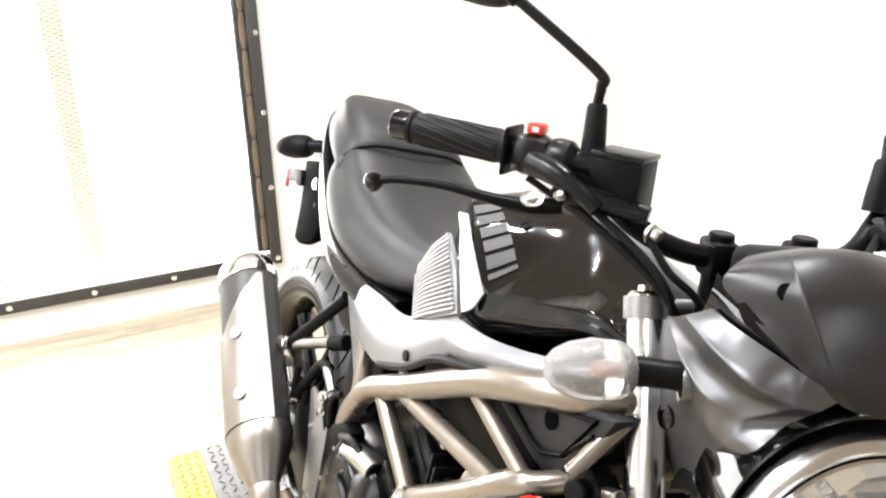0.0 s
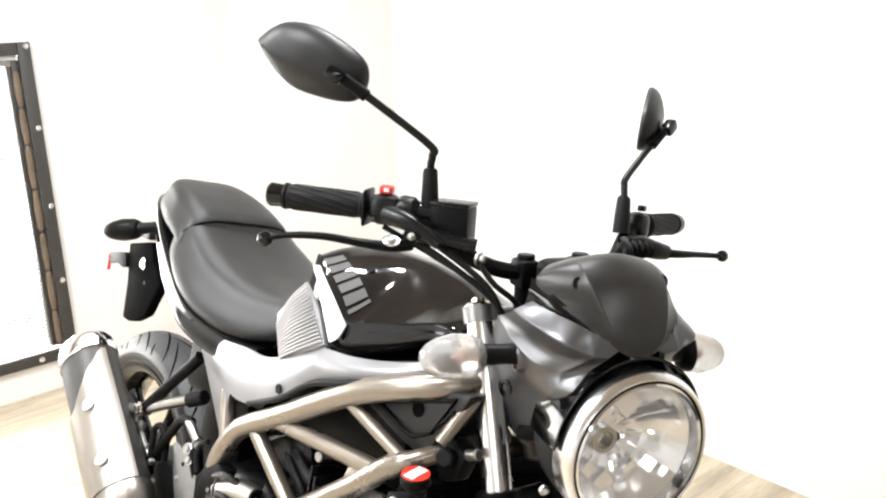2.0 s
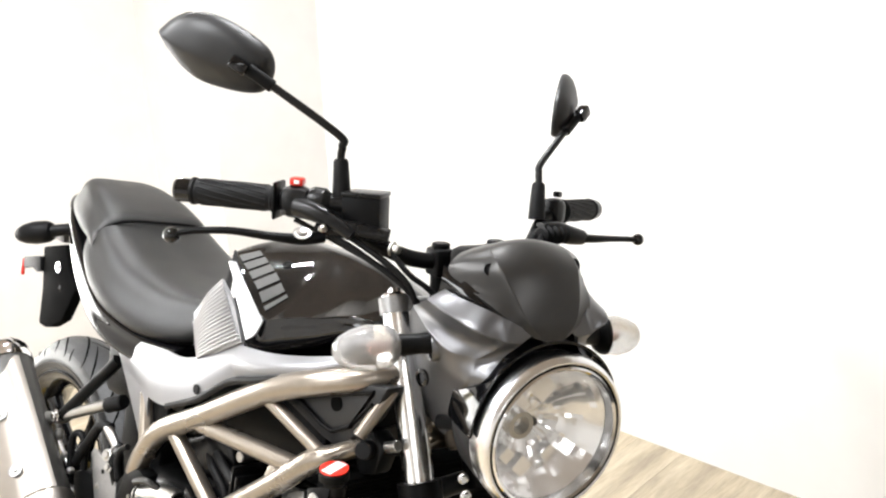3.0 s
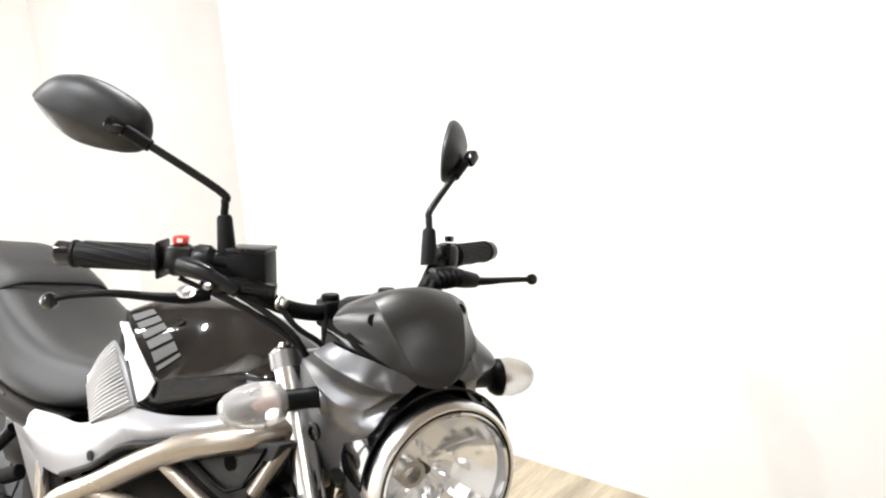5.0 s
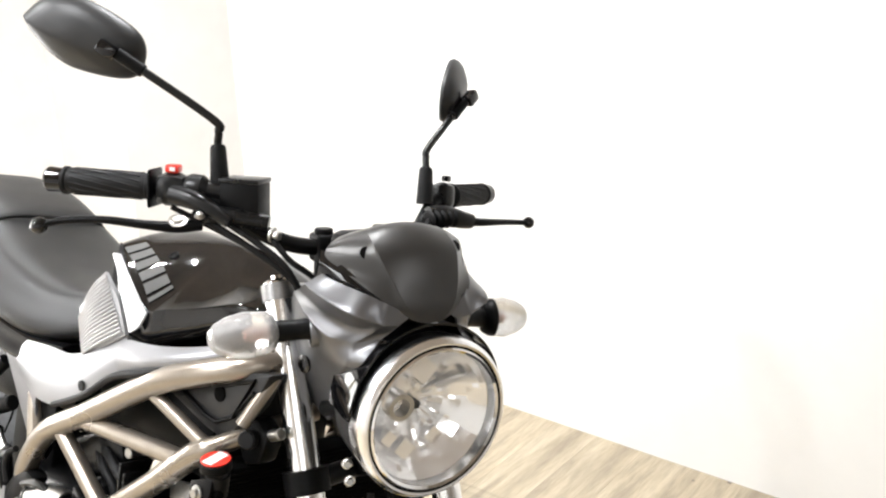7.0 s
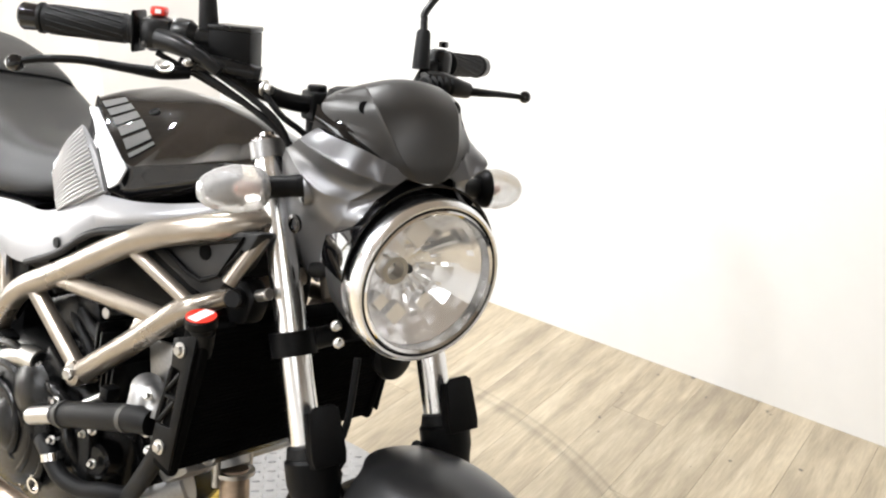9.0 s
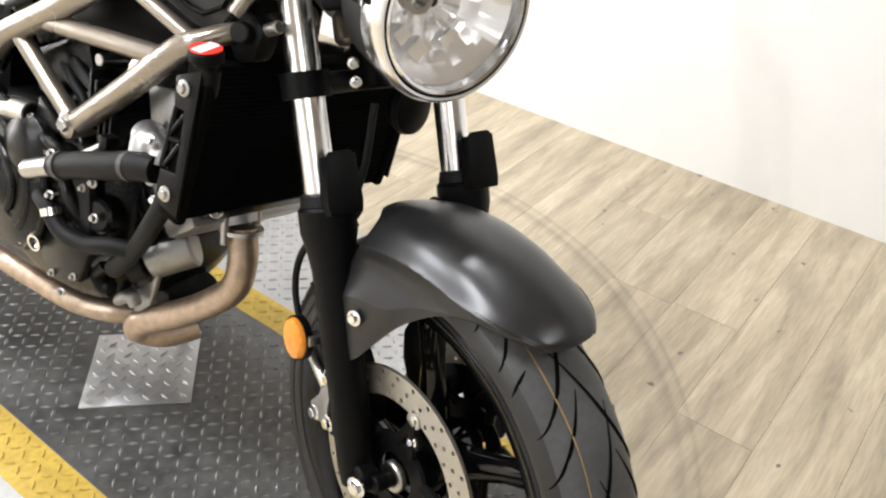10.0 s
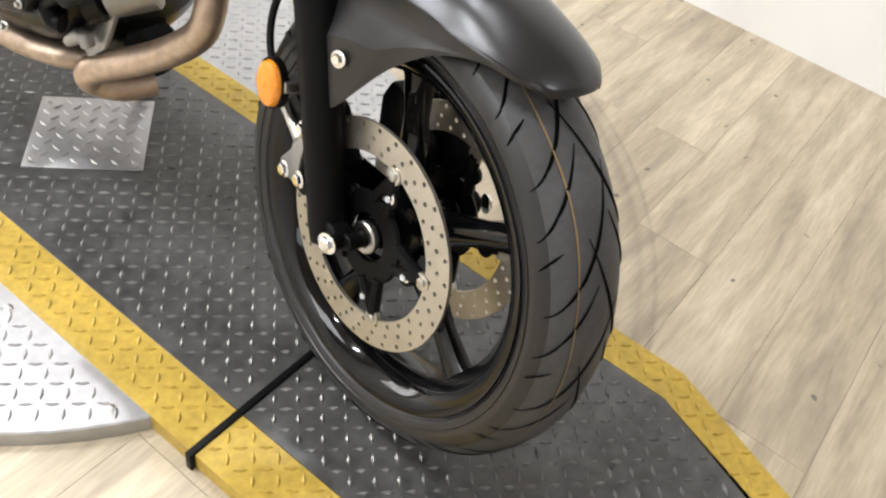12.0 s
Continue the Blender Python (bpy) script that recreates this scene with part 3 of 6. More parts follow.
def front(name, bm, mat, label="", smooth=35, m=None):
    return part(name, bm, mat, bike, label, STEER if m is None else m, smooth)


def rolling(name, bm, mat, label="", smooth=35):
    return front(name, bm, mat, label, smooth, TRUE)


def tyre_profile(radius, width, rim):
    """Half-round tread, side walls and beads, as (offset, radius)."""
    w = width / 2
    tall = radius - rim
    points = [(-w * 0.70, rim), (-w * 0.86, rim + tall * 0.09), (-w * 0.95, rim + tall * 0.22), (-w * 0.995, rim + tall * 0.36)]
    for k in range(-5, 6):
        a = k / 5 * radians(68)
        points.append((w * math.sin(a) / math.sin(radians(68)) * 0.995, radius - (radius - rim) * 0.56 * (1 - math.cos(a)) / (1 - math.cos(radians(68)))))
    points += [(w * 0.995, rim + tall * 0.36), (w * 0.95, rim + tall * 0.22), (w * 0.86, rim + tall * 0.09), (w * 0.70, rim)]
    return points


def tread_point(centre, radius, width, rim, s, angle, lift=0.0004):
    """A place on the tread: s from -1 to 1 across, angle round the wheel."""
    a = s * radians(68)
    w = width / 2
    off = w * math.sin(a) / math.sin(radians(68)) * 0.995
    r = radius - (radius - rim) * 0.56 * (1 - math.cos(a)) / (1 - math.cos(radians(68)))
    n = math.sin(a) * 0.9
    return Vector(centre) + Vector((off + lift * n, -(r + lift) * math.sin(angle), (r + lift) * math.cos(angle)))


def ribbon(line, wide, bm, centre):
    """A narrow strip that follows a line laid on the tread, pointed at its ends."""
    left, right = [], []
    for i, p in enumerate(line):
        way = (line[min(i + 1, len(line) - 1)] - line[max(i - 1, 0)]).normalized()
        out = (p - Vector(centre)).normalized()
        side = way.cross(out).normalized()
        half = wide * (0.25 + 0.75 * min(1, 3 * min(i, len(line) - 1 - i) / len(line)))
        left.append(bm.verts.new(p - side * half))
        right.append(bm.verts.new(p + side * half))
    for i in range(len(line) - 1):
        bm.faces.new((left[i], left[i + 1], right[i + 1], right[i]))


def wheel(name, centre, radius, width, rim, steered, spokes, label, bulge=1.0, off=0.0):
    make = rolling if steered else body
    rw = width / 2 * 0.90
    lip = 0.012
    bm = lathe([(-rw, rim + lip - 0.002), (-rw + 0.004, rim + lip), (-rw + 0.010, rim + 0.004), (-rw + 0.014, rim - 0.008), (-rw * 0.35, rim - 0.022), (rw * 0.35, rim - 0.022), (rw - 0.014, rim - 0.008),
                (rw - 0.010, rim + 0.004), (rw - 0.004, rim + lip), (rw, rim + lip - 0.002), (rw - 0.002, rim - 0.004), (rw - 0.016, rim - 0.016), (rw * 0.3, rim - 0.03), (-rw * 0.3, rim - 0.03),
                (-rw + 0.016, rim - 0.016), (-rw + 0.002, rim - 0.004)], centre, (1, 0, 0), 96, closed=True)
    rim_ob = make(name, bm, RIM_BLACK, label, 50)
    hoop = Vector(centre) + Vector((off, 0, 0))
    broad = width * bulge
    profile = tyre_profile(radius, broad, rim + 0.004)
    def hollow(points):
        return points + [(0.93 * a, b - 0.005) for a, b in reversed(points)]
    tyre = part("tyre", lathe(hollow(profile[5:14]), hoop, (1, 0, 0), 120, closed=True), TYRE, rim_ob, "black road tyre")
    for flank in (profile[:6], profile[13:]):
        part("side_wall", lathe(hollow(flank), hoop, (1, 0, 0), 120, closed=True), SIDEWALL, tyre, "smooth black tyre side wall")
    for sx in (-1, 1):
        for reach, high in ((0.975, 0.28), (0.90, 0.13)):
            part("moulded_ring", lathe([(sx * broad / 2 * reach, rim + 0.004 + (radius - rim) * (high - 0.012)), (sx * (broad / 2 * reach + 0.0016), rim + 0.004 + (radius - rim) * high), (sx * broad / 2 * reach, rim + 0.004 + (radius - rim) * (high + 0.012))], hoop, (1, 0, 0), 96, closed=True), SIDEWALL, tyre)
    bm = bmesh.new()
    count = 13
    # each side has a long hooked groove, a shorter one behind it and a short cut at the shoulder
    grooves = ((-0.26, 1.14, 0.52, 1.7, 0.0, 0.0026), (0.14, 0.80, 0.30, 1.5, 0.19, 0.0025), (0.62, 0.34, 0.06, 1.0, 0.30, 0.0020))
    for k in range(count):
        for sign in (1, -1):
            shift = 2 * math.pi * (k + (0.5 if sign < 0 else 0)) / count
            for s0, run, rise, bend, lag, half in grooves:
                line = [tread_point(hoop, radius, broad, rim + 0.004, sign * (s0 + run * t), shift + lag - rise * (1 - t) ** bend) for t in [q / 19 for q in range(20)]]
                ribbon(line, half, bm, hoop)
    part("tread_groove", bm, GROOVE, rim_ob, smooth=0)
    hub = lathe([(-0.055, 0.018), (-0.055, 0.034), (-0.04, 0.04), (0.04, 0.04), (0.055, 0.034), (0.055, 0.018)], centre, (1, 0, 0), 32)
    part("hub", hub, BLACK_GLOSS, rim_ob)
    for k in range(spokes):
        a = 2 * math.pi * (k + (0.78 if steered else 0.3)) / spokes
        way, across = Vector((0, -math.sin(a), math.cos(a))), Vector((0, math.cos(a), math.sin(a)))
        rings = []
        for r, half, deep in ((0.032, 0.026, 0.022), (0.07, 0.02, 0.018), (0.14, 0.014, 0.015), (rim - 0.035, 0.018, 0.018), (rim - 0.018, 0.03, 0.022)):
            ring = []
            for q in range(12):
                b = 2 * math.pi * q / 12
                ring.append(Vector(centre) + way * r + across * half * math.cos(b) * (1.15 if abs(math.cos(b)) > 0.8 else 1) + Vector((deep * math.sin(b), 0, 0)))
            rings.append(ring)
        part("spoke", grid_faces(bmesh.new(), rings), RIM_BLACK, rim_ob)
    return rim_ob


def brake_disc(centre, side, outer, inner, holes=30):
    """A drilled disc ring with lugs on its inside."""
    x0, x1 = 0.0, side * 0.0045
    bm = bmesh.new()
    rows = 3
    for i in range(rows):
        ra, rb = inner + (outer - inner) * i / rows, inner + (outer - inner) * (i + 1) / rows
        for k in range(holes):
            a0 = 2 * math.pi * (k + i / 3) / holes
            da = 2 * math.pi / holes
            rim_pts = [(a0, ra), (a0 + da / 2, ra), (a0 + da, ra), (a0 + da, (ra + rb) / 2), (a0 + da, rb), (a0 + da / 2, rb), (a0, rb), (a0, (ra + rb) / 2)]
            ac, rc, hole = a0 + da / 2, (ra + rb) / 2, 0.0031
            order = [5, 6, 7, 0, 1, 2, 3, 4]
            hole_pts = [(ac + hole * math.cos(2 * math.pi * q / 8) / rc, rc + hole * math.sin(2 * math.pi * q / 8)) for q in order]
            def put(a, r, x):
                return bm.verts.new(Vector(centre) + Vector((x, -r * math.sin(a), r * math.cos(a))))
            o0, o1 = [put(a, r, x0) for a, r in rim_pts], [put(a, r, x1) for a, r in rim_pts]
            h0, h1 = [put(a, r, x0) for a, r in hole_pts], [put(a, r, x1) for a, r in hole_pts]
            for q in range(8):
                w = (q + 1) % 8
                bm.faces.new((o1[q], o1[w], h1[w], h1[q]))
                bm.faces.new((o0[q], h0[q], h0[w], o0[w]))
                bm.faces.new((h0[q], h1[q], h1[w], h0[w]))
                if (i == 0 and q < 2) or (i == rows - 1 and q in (4, 5)):
                    bm.faces.new((o0[q], o0[w], o1[w], o1[q]))
    bmesh.ops.remove_doubles(bm, verts=bm.verts, dist=0.0002)
    for k in range(5):
        a = 2 * math.pi * (k + 0.12) / 5
        at = Vector(centre) + Vector((0, -(inner - 0.003) * math.sin(a), (inner - 0.003) * math.cos(a)))
        lathe([(side * -0.001, 0.011), (side * 0.006, 0.011)], at, (1, 0, 0), 20, bm)
    return bm


# front wheel
AXLE = (0.0, 0.0, 0.30)
front_wheel = wheel("front_wheel", AXLE, 0.300, 0.116, 0.224, True, 5, "glossy black cast wheel rim", 1.07, 0.004)
stripe = bmesh.new()
ribbon([tread_point((0.004, 0.0, 0.30), 0.300, 0.116 * 1.07, 0.228, -0.44 + 0.012 * math.sin(9 * a), a, 0.0008) for a in [-2.2 + 4.4 * q / 119 for q in range(120)]], 0.0011, stripe, AXLE)
part("paint_line", stripe, material("tan_paint_line", (0.3, 0.2, 0.08), 0.6), front_wheel, "thin tan paint line", smooth=0)
for side in (-1, 1):
    disc = part("brake_disc", brake_disc((side * 0.062, 0, 0.30), side, 0.145, 0.107), ROTOR_STEEL, front_wheel, "drilled steel brake disc", smooth=30)
    carrier = part("disc_carrier", lathe([(0, 0.03), (side * 0.004, 0.032), (side * 0.004, 0.058), (0, 0.06)], (side * 0.062, 0, 0.30), (1, 0, 0), 40, closed=True), BLACK_SATIN, disc, "black disc carrier")
    for k in range(5):
        a = 2 * math.pi * (k + 0.12) / 5
        for lean in (-0.28, 0.28):
            p0 = Vector((side * 0.064, -0.054 * math.sin(a + lean), 0.30 + 0.054 * math.cos(a + lean)))
            p1 = Vector((side * 0.064, -0.1 * math.sin(a), 0.30 + 0.1 * math.cos(a)))
            part("carrier_arm", rod(p0, p1, 0.0075, 8), BLACK_SATIN, disc)
        part("carrier_boss", lathe([(0, 0.013), (side * 0.006, 0.012)], (side * 0.062, -0.078 * math.sin(a + 0.12), 0.30 + 0.078 * math.cos(a + 0.12)), (1, 0, 0), 16), BLACK_SATIN, disc)
    for k in range(5):
        a = 2 * math.pi * (k + 0.12) / 5
        part("rivet", bolt((side * 0.067, -0.104 * math.sin(a), 0.30 + 0.104 * math.cos(a)), (side, 0, 0), 0.0075, 0.004), STEEL, front_wheel)
        part("rivet", bolt((side * 0.067, -0.078 * math.sin(a + 0.12), 0.30 + 0.078 * math.cos(a + 0.12)), (side, 0, 0), 0.006, 0.006), CHROME, front_wheel)
axle = rolling("axle", rod((-0.098, 0, 0.30), (0.098, 0, 0.30), 0.011), BLACK_SATIN, "black wheel axle")
part("collar", lathe([(-0.004, 0.013), (-0.004, 0.02), (-0.012, 0.021), (-0.014, 0.019), (-0.014, 0.013)], (-0.058, 0, 0.30), (1, 0, 0), 28, closed=True), STEEL, axle, "bright ring on the axle")

# fork legs
FORK = Vector((0, math.sin(radians(22.3)), math.cos(radians(22.3))))
for side in (-1, 1):
    foot = Vector((side * 0.1, 0.016, 0.283))
    def up(d, foot=foot):
        return foot + FORK * d
    LEG = (FORK * 0.35 + Vector((0.002, -0.009, 0))).normalized()
    leg = lathe([(-0.006, 0.015), (-0.002, 0.022), (0.02, 0.0238), (0.10, 0.0245), (0.27, 0.0265), (0.30, 0.0305), (0.318, 0.0345), (0.345, 0.0345), (0.349, 0.031)], foot, LEG, 32)
    lug = lathe([(-0.014, 0.015), (-0.011, 0.018), (0.008, 0.018), (0.012, 0.015)], (side * 0.1, 0.0, 0.30), (1, 0, 0), 24, leg)
    fork = front("fork_leg", leg, BLACK_SATIN, "black fork lower leg")
    part("inner_tube", lathe([(0.34, 0.0205), (0.742, 0.0205)], foot, FORK, 32), FORK_CHROME, fork, "chromed fork tube")
    part("pinch_bolt", bolt((side * 0.120, -0.012, 0.302), (side, -0.3, 0), 0.011, 0.008), CHROME, fork)
    guard = slab([(-0.019, 0), (0.019, 0), (0.021, 0.012), (0.018, 0.060), (0.012, 0.066), (-0.012, 0.066), (-0.018, 0.060), (-0.021, 0.012)], 0.004, "y", -0.002, 0.001)
    tilt = Matrix.Translation(up(0.366) + Vector((0.006, -0.056, -0.006))) @ Matrix.Rotation(radians(-22.3), 4, "X") @ Matrix.Scale(1.1, 4)
    bmesh.ops.transform(guard, matrix=tilt, verts=guard.verts)
    for s in (-1, 1):
        wing = slab([(0, 0.0), (0.03, 0.0), (0.014, 0.024), (0.008, 0.060), (0, 0.062)], 0.003, "x", -0.0015, 0.0008)
        bmesh.ops.transform(wing, matrix=tilt @ Matrix.Translation((s * 0.0185, 0.001, 0)), verts=wing.verts)
        join(guard, wing)
    part("fork_guard", guard, BLACK_SATIN, fork, "black plastic fork guard")
    part("cap", lathe([(0.738, 0.0195), (0.746, 0.0195), (0.749, 0.017), (0.750, 0.0095), (0.755, 0.009)], foot, FORK, 24), CHROME, fork, "silver fork cap")
    part("seal_ring", lathe([(0.347, 0.0215), (0.35, 0.031), (0.362, 0.029), (0.364, 0.0235)], foot, LEG, 28), RUBBER, fork)

# lower and upper yokes
for name, d, thick in (("lower_yoke", 0.474, 0.030), ("upper_yoke", 0.722, 0.022)):
    bm = bmesh.new()
    for side in (-1, 1):
        foot = Vector((side * 0.1, 0.016, 0.283))
        wide = 0.029 if d < 0.6 else 0.0232
        lathe([(d, 0.0215), (d, wide), (d + thick, wide), (d + thick, 0.0215)], foot, FORK, 28, bm, closed=True)
        rod(foot + FORK * (d + thick / 2) + Vector((-side * 0.02, 0, 0)), Vector((0, 0.016, 0.283)) + FORK * (d + thick / 2) + Vector((0, 0.035, -0.012)), thick * 0.46, 12, bm)
    yoke = front(name, bm, BLACK_SATIN if d < 0.6 else ALLOY, "black lower fork yoke" if d < 0.6 else "silver upper fork yoke")
    if d < 0.6:
        for y, z in ((0.140, 0.779), (0.132, 0.760)):
            part("bolt", bolt((-0.075, y, z), (-0.4, -1, 0.2), 0.0055, 0.008), CHROME, yoke)
front("steering_stem", rod((0, 0.21, 0.72), (0, 0.325, 1.0), 0.024), BLACK_SATIN, "black steering stem")

# fork reflector, brake calipers and hoses
for side in (-1, 1):
    bm = bmesh.new()
    rings = [[Vector((side * (x + 0.3 * ry * math.cos(a)), 0.136 + ry * math.cos(a), 0.431 + rz * math.sin(a) + 0.15 * ry * math.cos(a))) for a in [2 * math.pi * k / 32 for k in range(32)]] for x, ry, rz in ((0.128, 0.0175, 0.0295), (0.134, 0.0175, 0.0295), (0.138, 0.016, 0.0275), (0.140, 0.012, 0.022), (0.141, 0.004, 0.007))]
    reflector = front("reflector", grid_faces(bm, rings), ORANGE, "oval amber reflector")
    rings = [[Vector((side * (x + 0.3 * ry * math.cos(a)), 0.136 + ry * math.cos(a), 0.431 + rz * math.sin(a) + 0.15 * ry * math.cos(a))) for a in [2 * math.pi * k / 32 for k in range(32)]] for x, ry, rz in ((0.122, 0.014, 0.025), (0.124, 0.0195, 0.032), (0.133, 0.0195, 0.032))]
    part("backing", grid_faces(bmesh.new(), rings), BLACK_SATIN, reflector)
    part("bracket", box(side * 0.105, side * 0.126, 0.114, 0.130, 0.428, 0.442, 0.002), STEEL, reflector)
    cal = slab([(0.05, 0.33), (0.085, 0.295), (0.118, 0.30), (0.145, 0.34), (0.15, 0.385), (0.135, 0.415), (0.10, 0.412), (0.075, 0.38), (0.055, 0.36)], side * 0.062, "x", side * 0.04, 0.006)
    caliper = front("brake_caliper", cal, BLACK_SATIN, "black brake caliper with silver face")
    part("face_plate", slab([(0.088, 0.312), (0.122, 0.308), (0.134, 0.325), (0.112, 0.352), (0.104, 0.39), (0.088, 0.402), (0.078, 0.388), (0.088, 0.35)], side * 0.008, "x", side * 0.102, 0.003), ALLOY, caliper, "silver caliper face")
    for p in ((0.082, 0.326), (0.118, 0.318), (0.09, 0.392)):
        part("bolt", bolt((side * 0.109, p[0], p[1]), (side, 0, 0), 0.009, 0.008), CHROME, caliper)
    part("hose_fitting", rod((side * 0.106, 0.10, 0.372), (side * 0.104, 0.152, 0.398), 0.0075, 12), STEEL, caliper, "bright hose fitting")
    if side < 0:
        front("brake_hose", tube([(side * 0.104, 0.148, 0.396), (side * 0.1, 0.185, 0.41), (side * 0.095, 0.216, 0.45), (side * 0.09, 0.214, 0.50), (side * 0.08, 0.18, 0.555), (side * 0.05, 0.15, 0.62), (side * 0.03, 0.16, 0.72)], 0.0048, 10), RUBBER, "black rubber brake hose")
part("speed_cable", tube([(-0.09, 0.10, 0.40), (-0.095, 0.135, 0.47), (-0.088, 0.15, 0.54), (-0.06, 0.145, 0.60)], 0.003, 8), RUBBER, front_wheel, "thin black cable")

# front fender: a crown that folds at its shoulders into the side plates
def fender_net():
    """Rows from the rear to the nose; each goes from the middle down to the lower edge as (degrees round the wheel, offset, radius)."""
    half = [[(-27, 0, 0.333), (-25, 0.030, 0.331), (-21, 0.055, 0.324), (-22, 0.080, 0.298), (-27, 0.079, 0.276), (-31, 0.097, 0.240), (-37, 0.099, 0.168)],
            [(-15, 0, 0.336), (-14, 0.030, 0.334), (-13, 0.058, 0.323), (-14, 0.082, 0.298), (-17, 0.075, 0.272), (-21, 0.094, 0.236), (-30, 0.097, 0.158)],
            [(-4, 0, 0.337), (-4, 0.032, 0.334), (-4, 0.060, 0.322), (-4, 0.082, 0.298), (-7, 0.074, 0.270), (-11, 0.088, 0.234), (-19, 0.091, 0.176)],
            [(5, 0, 0.337), (5, 0.032, 0.334), (5, 0.060, 0.321), (4, 0.080, 0.299), (1, 0.075, 0.276), (-2, 0.080, 0.252), (-6, 0.080, 0.219)],
            [(11, 0, 0.337), (11, 0.032, 0.333), (11, 0.058, 0.321), (10, 0.078, 0.301), (9, 0.076, 0.287), (7.5, 0.078, 0.276), (6, 0.077, 0.265)],
            [(18, 0, 0.337), (18, 0.030, 0.333), (17.5, 0.055, 0.323), (16.5, 0.073, 0.309), (16, 0.0732, 0.303), (15.6, 0.0735, 0.300), (15.2, 0.073, 0.297)],
            [(23.5, 0, 0.336), (23.2, 0.028, 0.332), (22.8, 0.049, 0.325), (22, 0.062, 0.316), (21.8, 0.0622, 0.313), (21.6, 0.0624, 0.311), (21.4, 0.062, 0.309)],
            [(27.2, 0, 0.331), (27, 0.020, 0.329), (26.6, 0.036, 0.326), (26, 0.046, 0.321), (25.9, 0.046, 0.319), (25.8, 0.046, 0.317), (25.6, 0.0455, 0.315)],
            [(28.6, 0, 0.325), (28.3, 0.018, 0.324), (27.9, 0.030, 0.321), (27.4, 0.037, 0.317), (27.3, 0.037, 0.316), (27.2, 0.037, 0.314), (27.1, 0.0365, 0.312)]]
    def place(deg, x, r):
        return (x, -r * math.sin(radians(deg)), 0.30 + r * math.cos(radians(deg)))
    return [[place(d, -x, r) for d, x, r in reversed(row)] + [place(d, x, r) for d, x, r in row[1:]] for row in half]


fender = rolling("front_fender", patch(creased(fender_net(), (), (1, 3, 9, 11), 0.12), 0.0035, 4, away=(0, 0, 1)), GREY_SATIN, "dark grey satin front mudguard", smooth=60)
for side in (-1, 1):
    part("bolt", bolt((side * 0.099, 0.080, 0.499), (side, -0.25, 0.1), 0.0078, 0.007), CHROME, fender)
    part("rear_stay", rod((side * 0.06, 0.150, 0.585), (side * 0.10, 0.165, 0.560), 0.008, 12), BLACK_SATIN, fender)

# headlight
HL = Vector((0.004, 0.074, 0.848))
HW = Vector((0, -1, -0.05)).normalized()
shell = lathe([(-0.125, 0.03), (-0.122, 0.05), (-0.108, 0.078), (-0.075, 0.092), (-0.04, 0.0965), (-0.012, 0.0975), (-0.006, 0.094), (-0.008, 0.09), (-0.05, 0.088), (-0.088, 0.078), (-0.116, 0.045), (-0.12, 0.03)], HL, HW, 64, closed=True)
headlight = front("headlight", shell, HOUSING, "round chrome rimmed headlight")
part("rim", lathe([(-0.026, 0.0945), (-0.025, 0.0985), (-0.010, 0.1005), (0.001, 0.1005), (0.008, 0.0985), (0.0115, 0.0945), (0.0105, 0.0918), (0.004, 0.0912), (-0.012, 0.0925)], HL, HW, 80, closed=True), RIM_CHROME, headlight, "chrome rim")
part("gasket", lathe([(-0.004, 0.0925), (0.0065, 0.0915), (0.0070, 0.0885), (-0.004, 0.088)], HL, HW, 80, closed=True), BLACK_SATIN, headlight, "thin black gasket")
part("inner_ring", lathe([(0.000, 0.0890), (0.0105, 0.0888), (0.0125, 0.0868), (0.0105, 0.0838), (-0.006, 0.0832), (-0.009, 0.0885)], HL, HW, 80, closed=True), CHROME, headlight, "thin chrome ring")
visor = bmesh.new()
visor_rings = []
for h, r in ((-0.080, 0.098), (-0.030, 0.1055), (-0.012, 0.1065), (-0.012, 0.1035), (-0.030, 0.1025), (-0.080, 0.095)):
    visor_rings.append([HL + HW * h + (r + 0.006 * math.sin(math.pi * k / 40)) * (math.cos(math.pi * (0.02 + 0.96 * k / 40)) * HW.cross(Vector((0, 0, 1))).normalized() + math.sin(math.pi * (0.02 + 0.96 * k / 40)) * Vector((0, -0.05, 1)).normalized()) for k in range(41)])
grid_faces(visor, visor_rings + visor_rings[:1], closed=False)
part("visor", visor, BLACK_GLOSS, headlight, "glossy black hood over the headlight")
bowl = bmesh.new()
rings = []
facet_rng = random.Random(11)
facet = [[facet_rng.uniform(-0.0015, 0.0015) for k in range(24)] for i in range(7)]
side = HW.cross(Vector((0, 0, 1))).normalized()
top = side.cross(HW)
for i in range(15):
    r = 0.083 * i / 14
    ring = []
    for k in range(72):
        a = 2 * math.pi * k / 72
        depth = -0.055 + 0.05 * (r / 0.083) ** 2 + (facet[min(i // 2, 6)][k // 3] if 2 < i < 14 else 0)
        ring.append(HL + HW * depth + max(r, 0.002) * (math.cos(a) * side + math.sin(a) * top))
    rings.append(ring)
part("bowl", grid_faces(bowl, rings, caps=False), BOWL, headlight, "faceted mirror bowl", smooth=6)
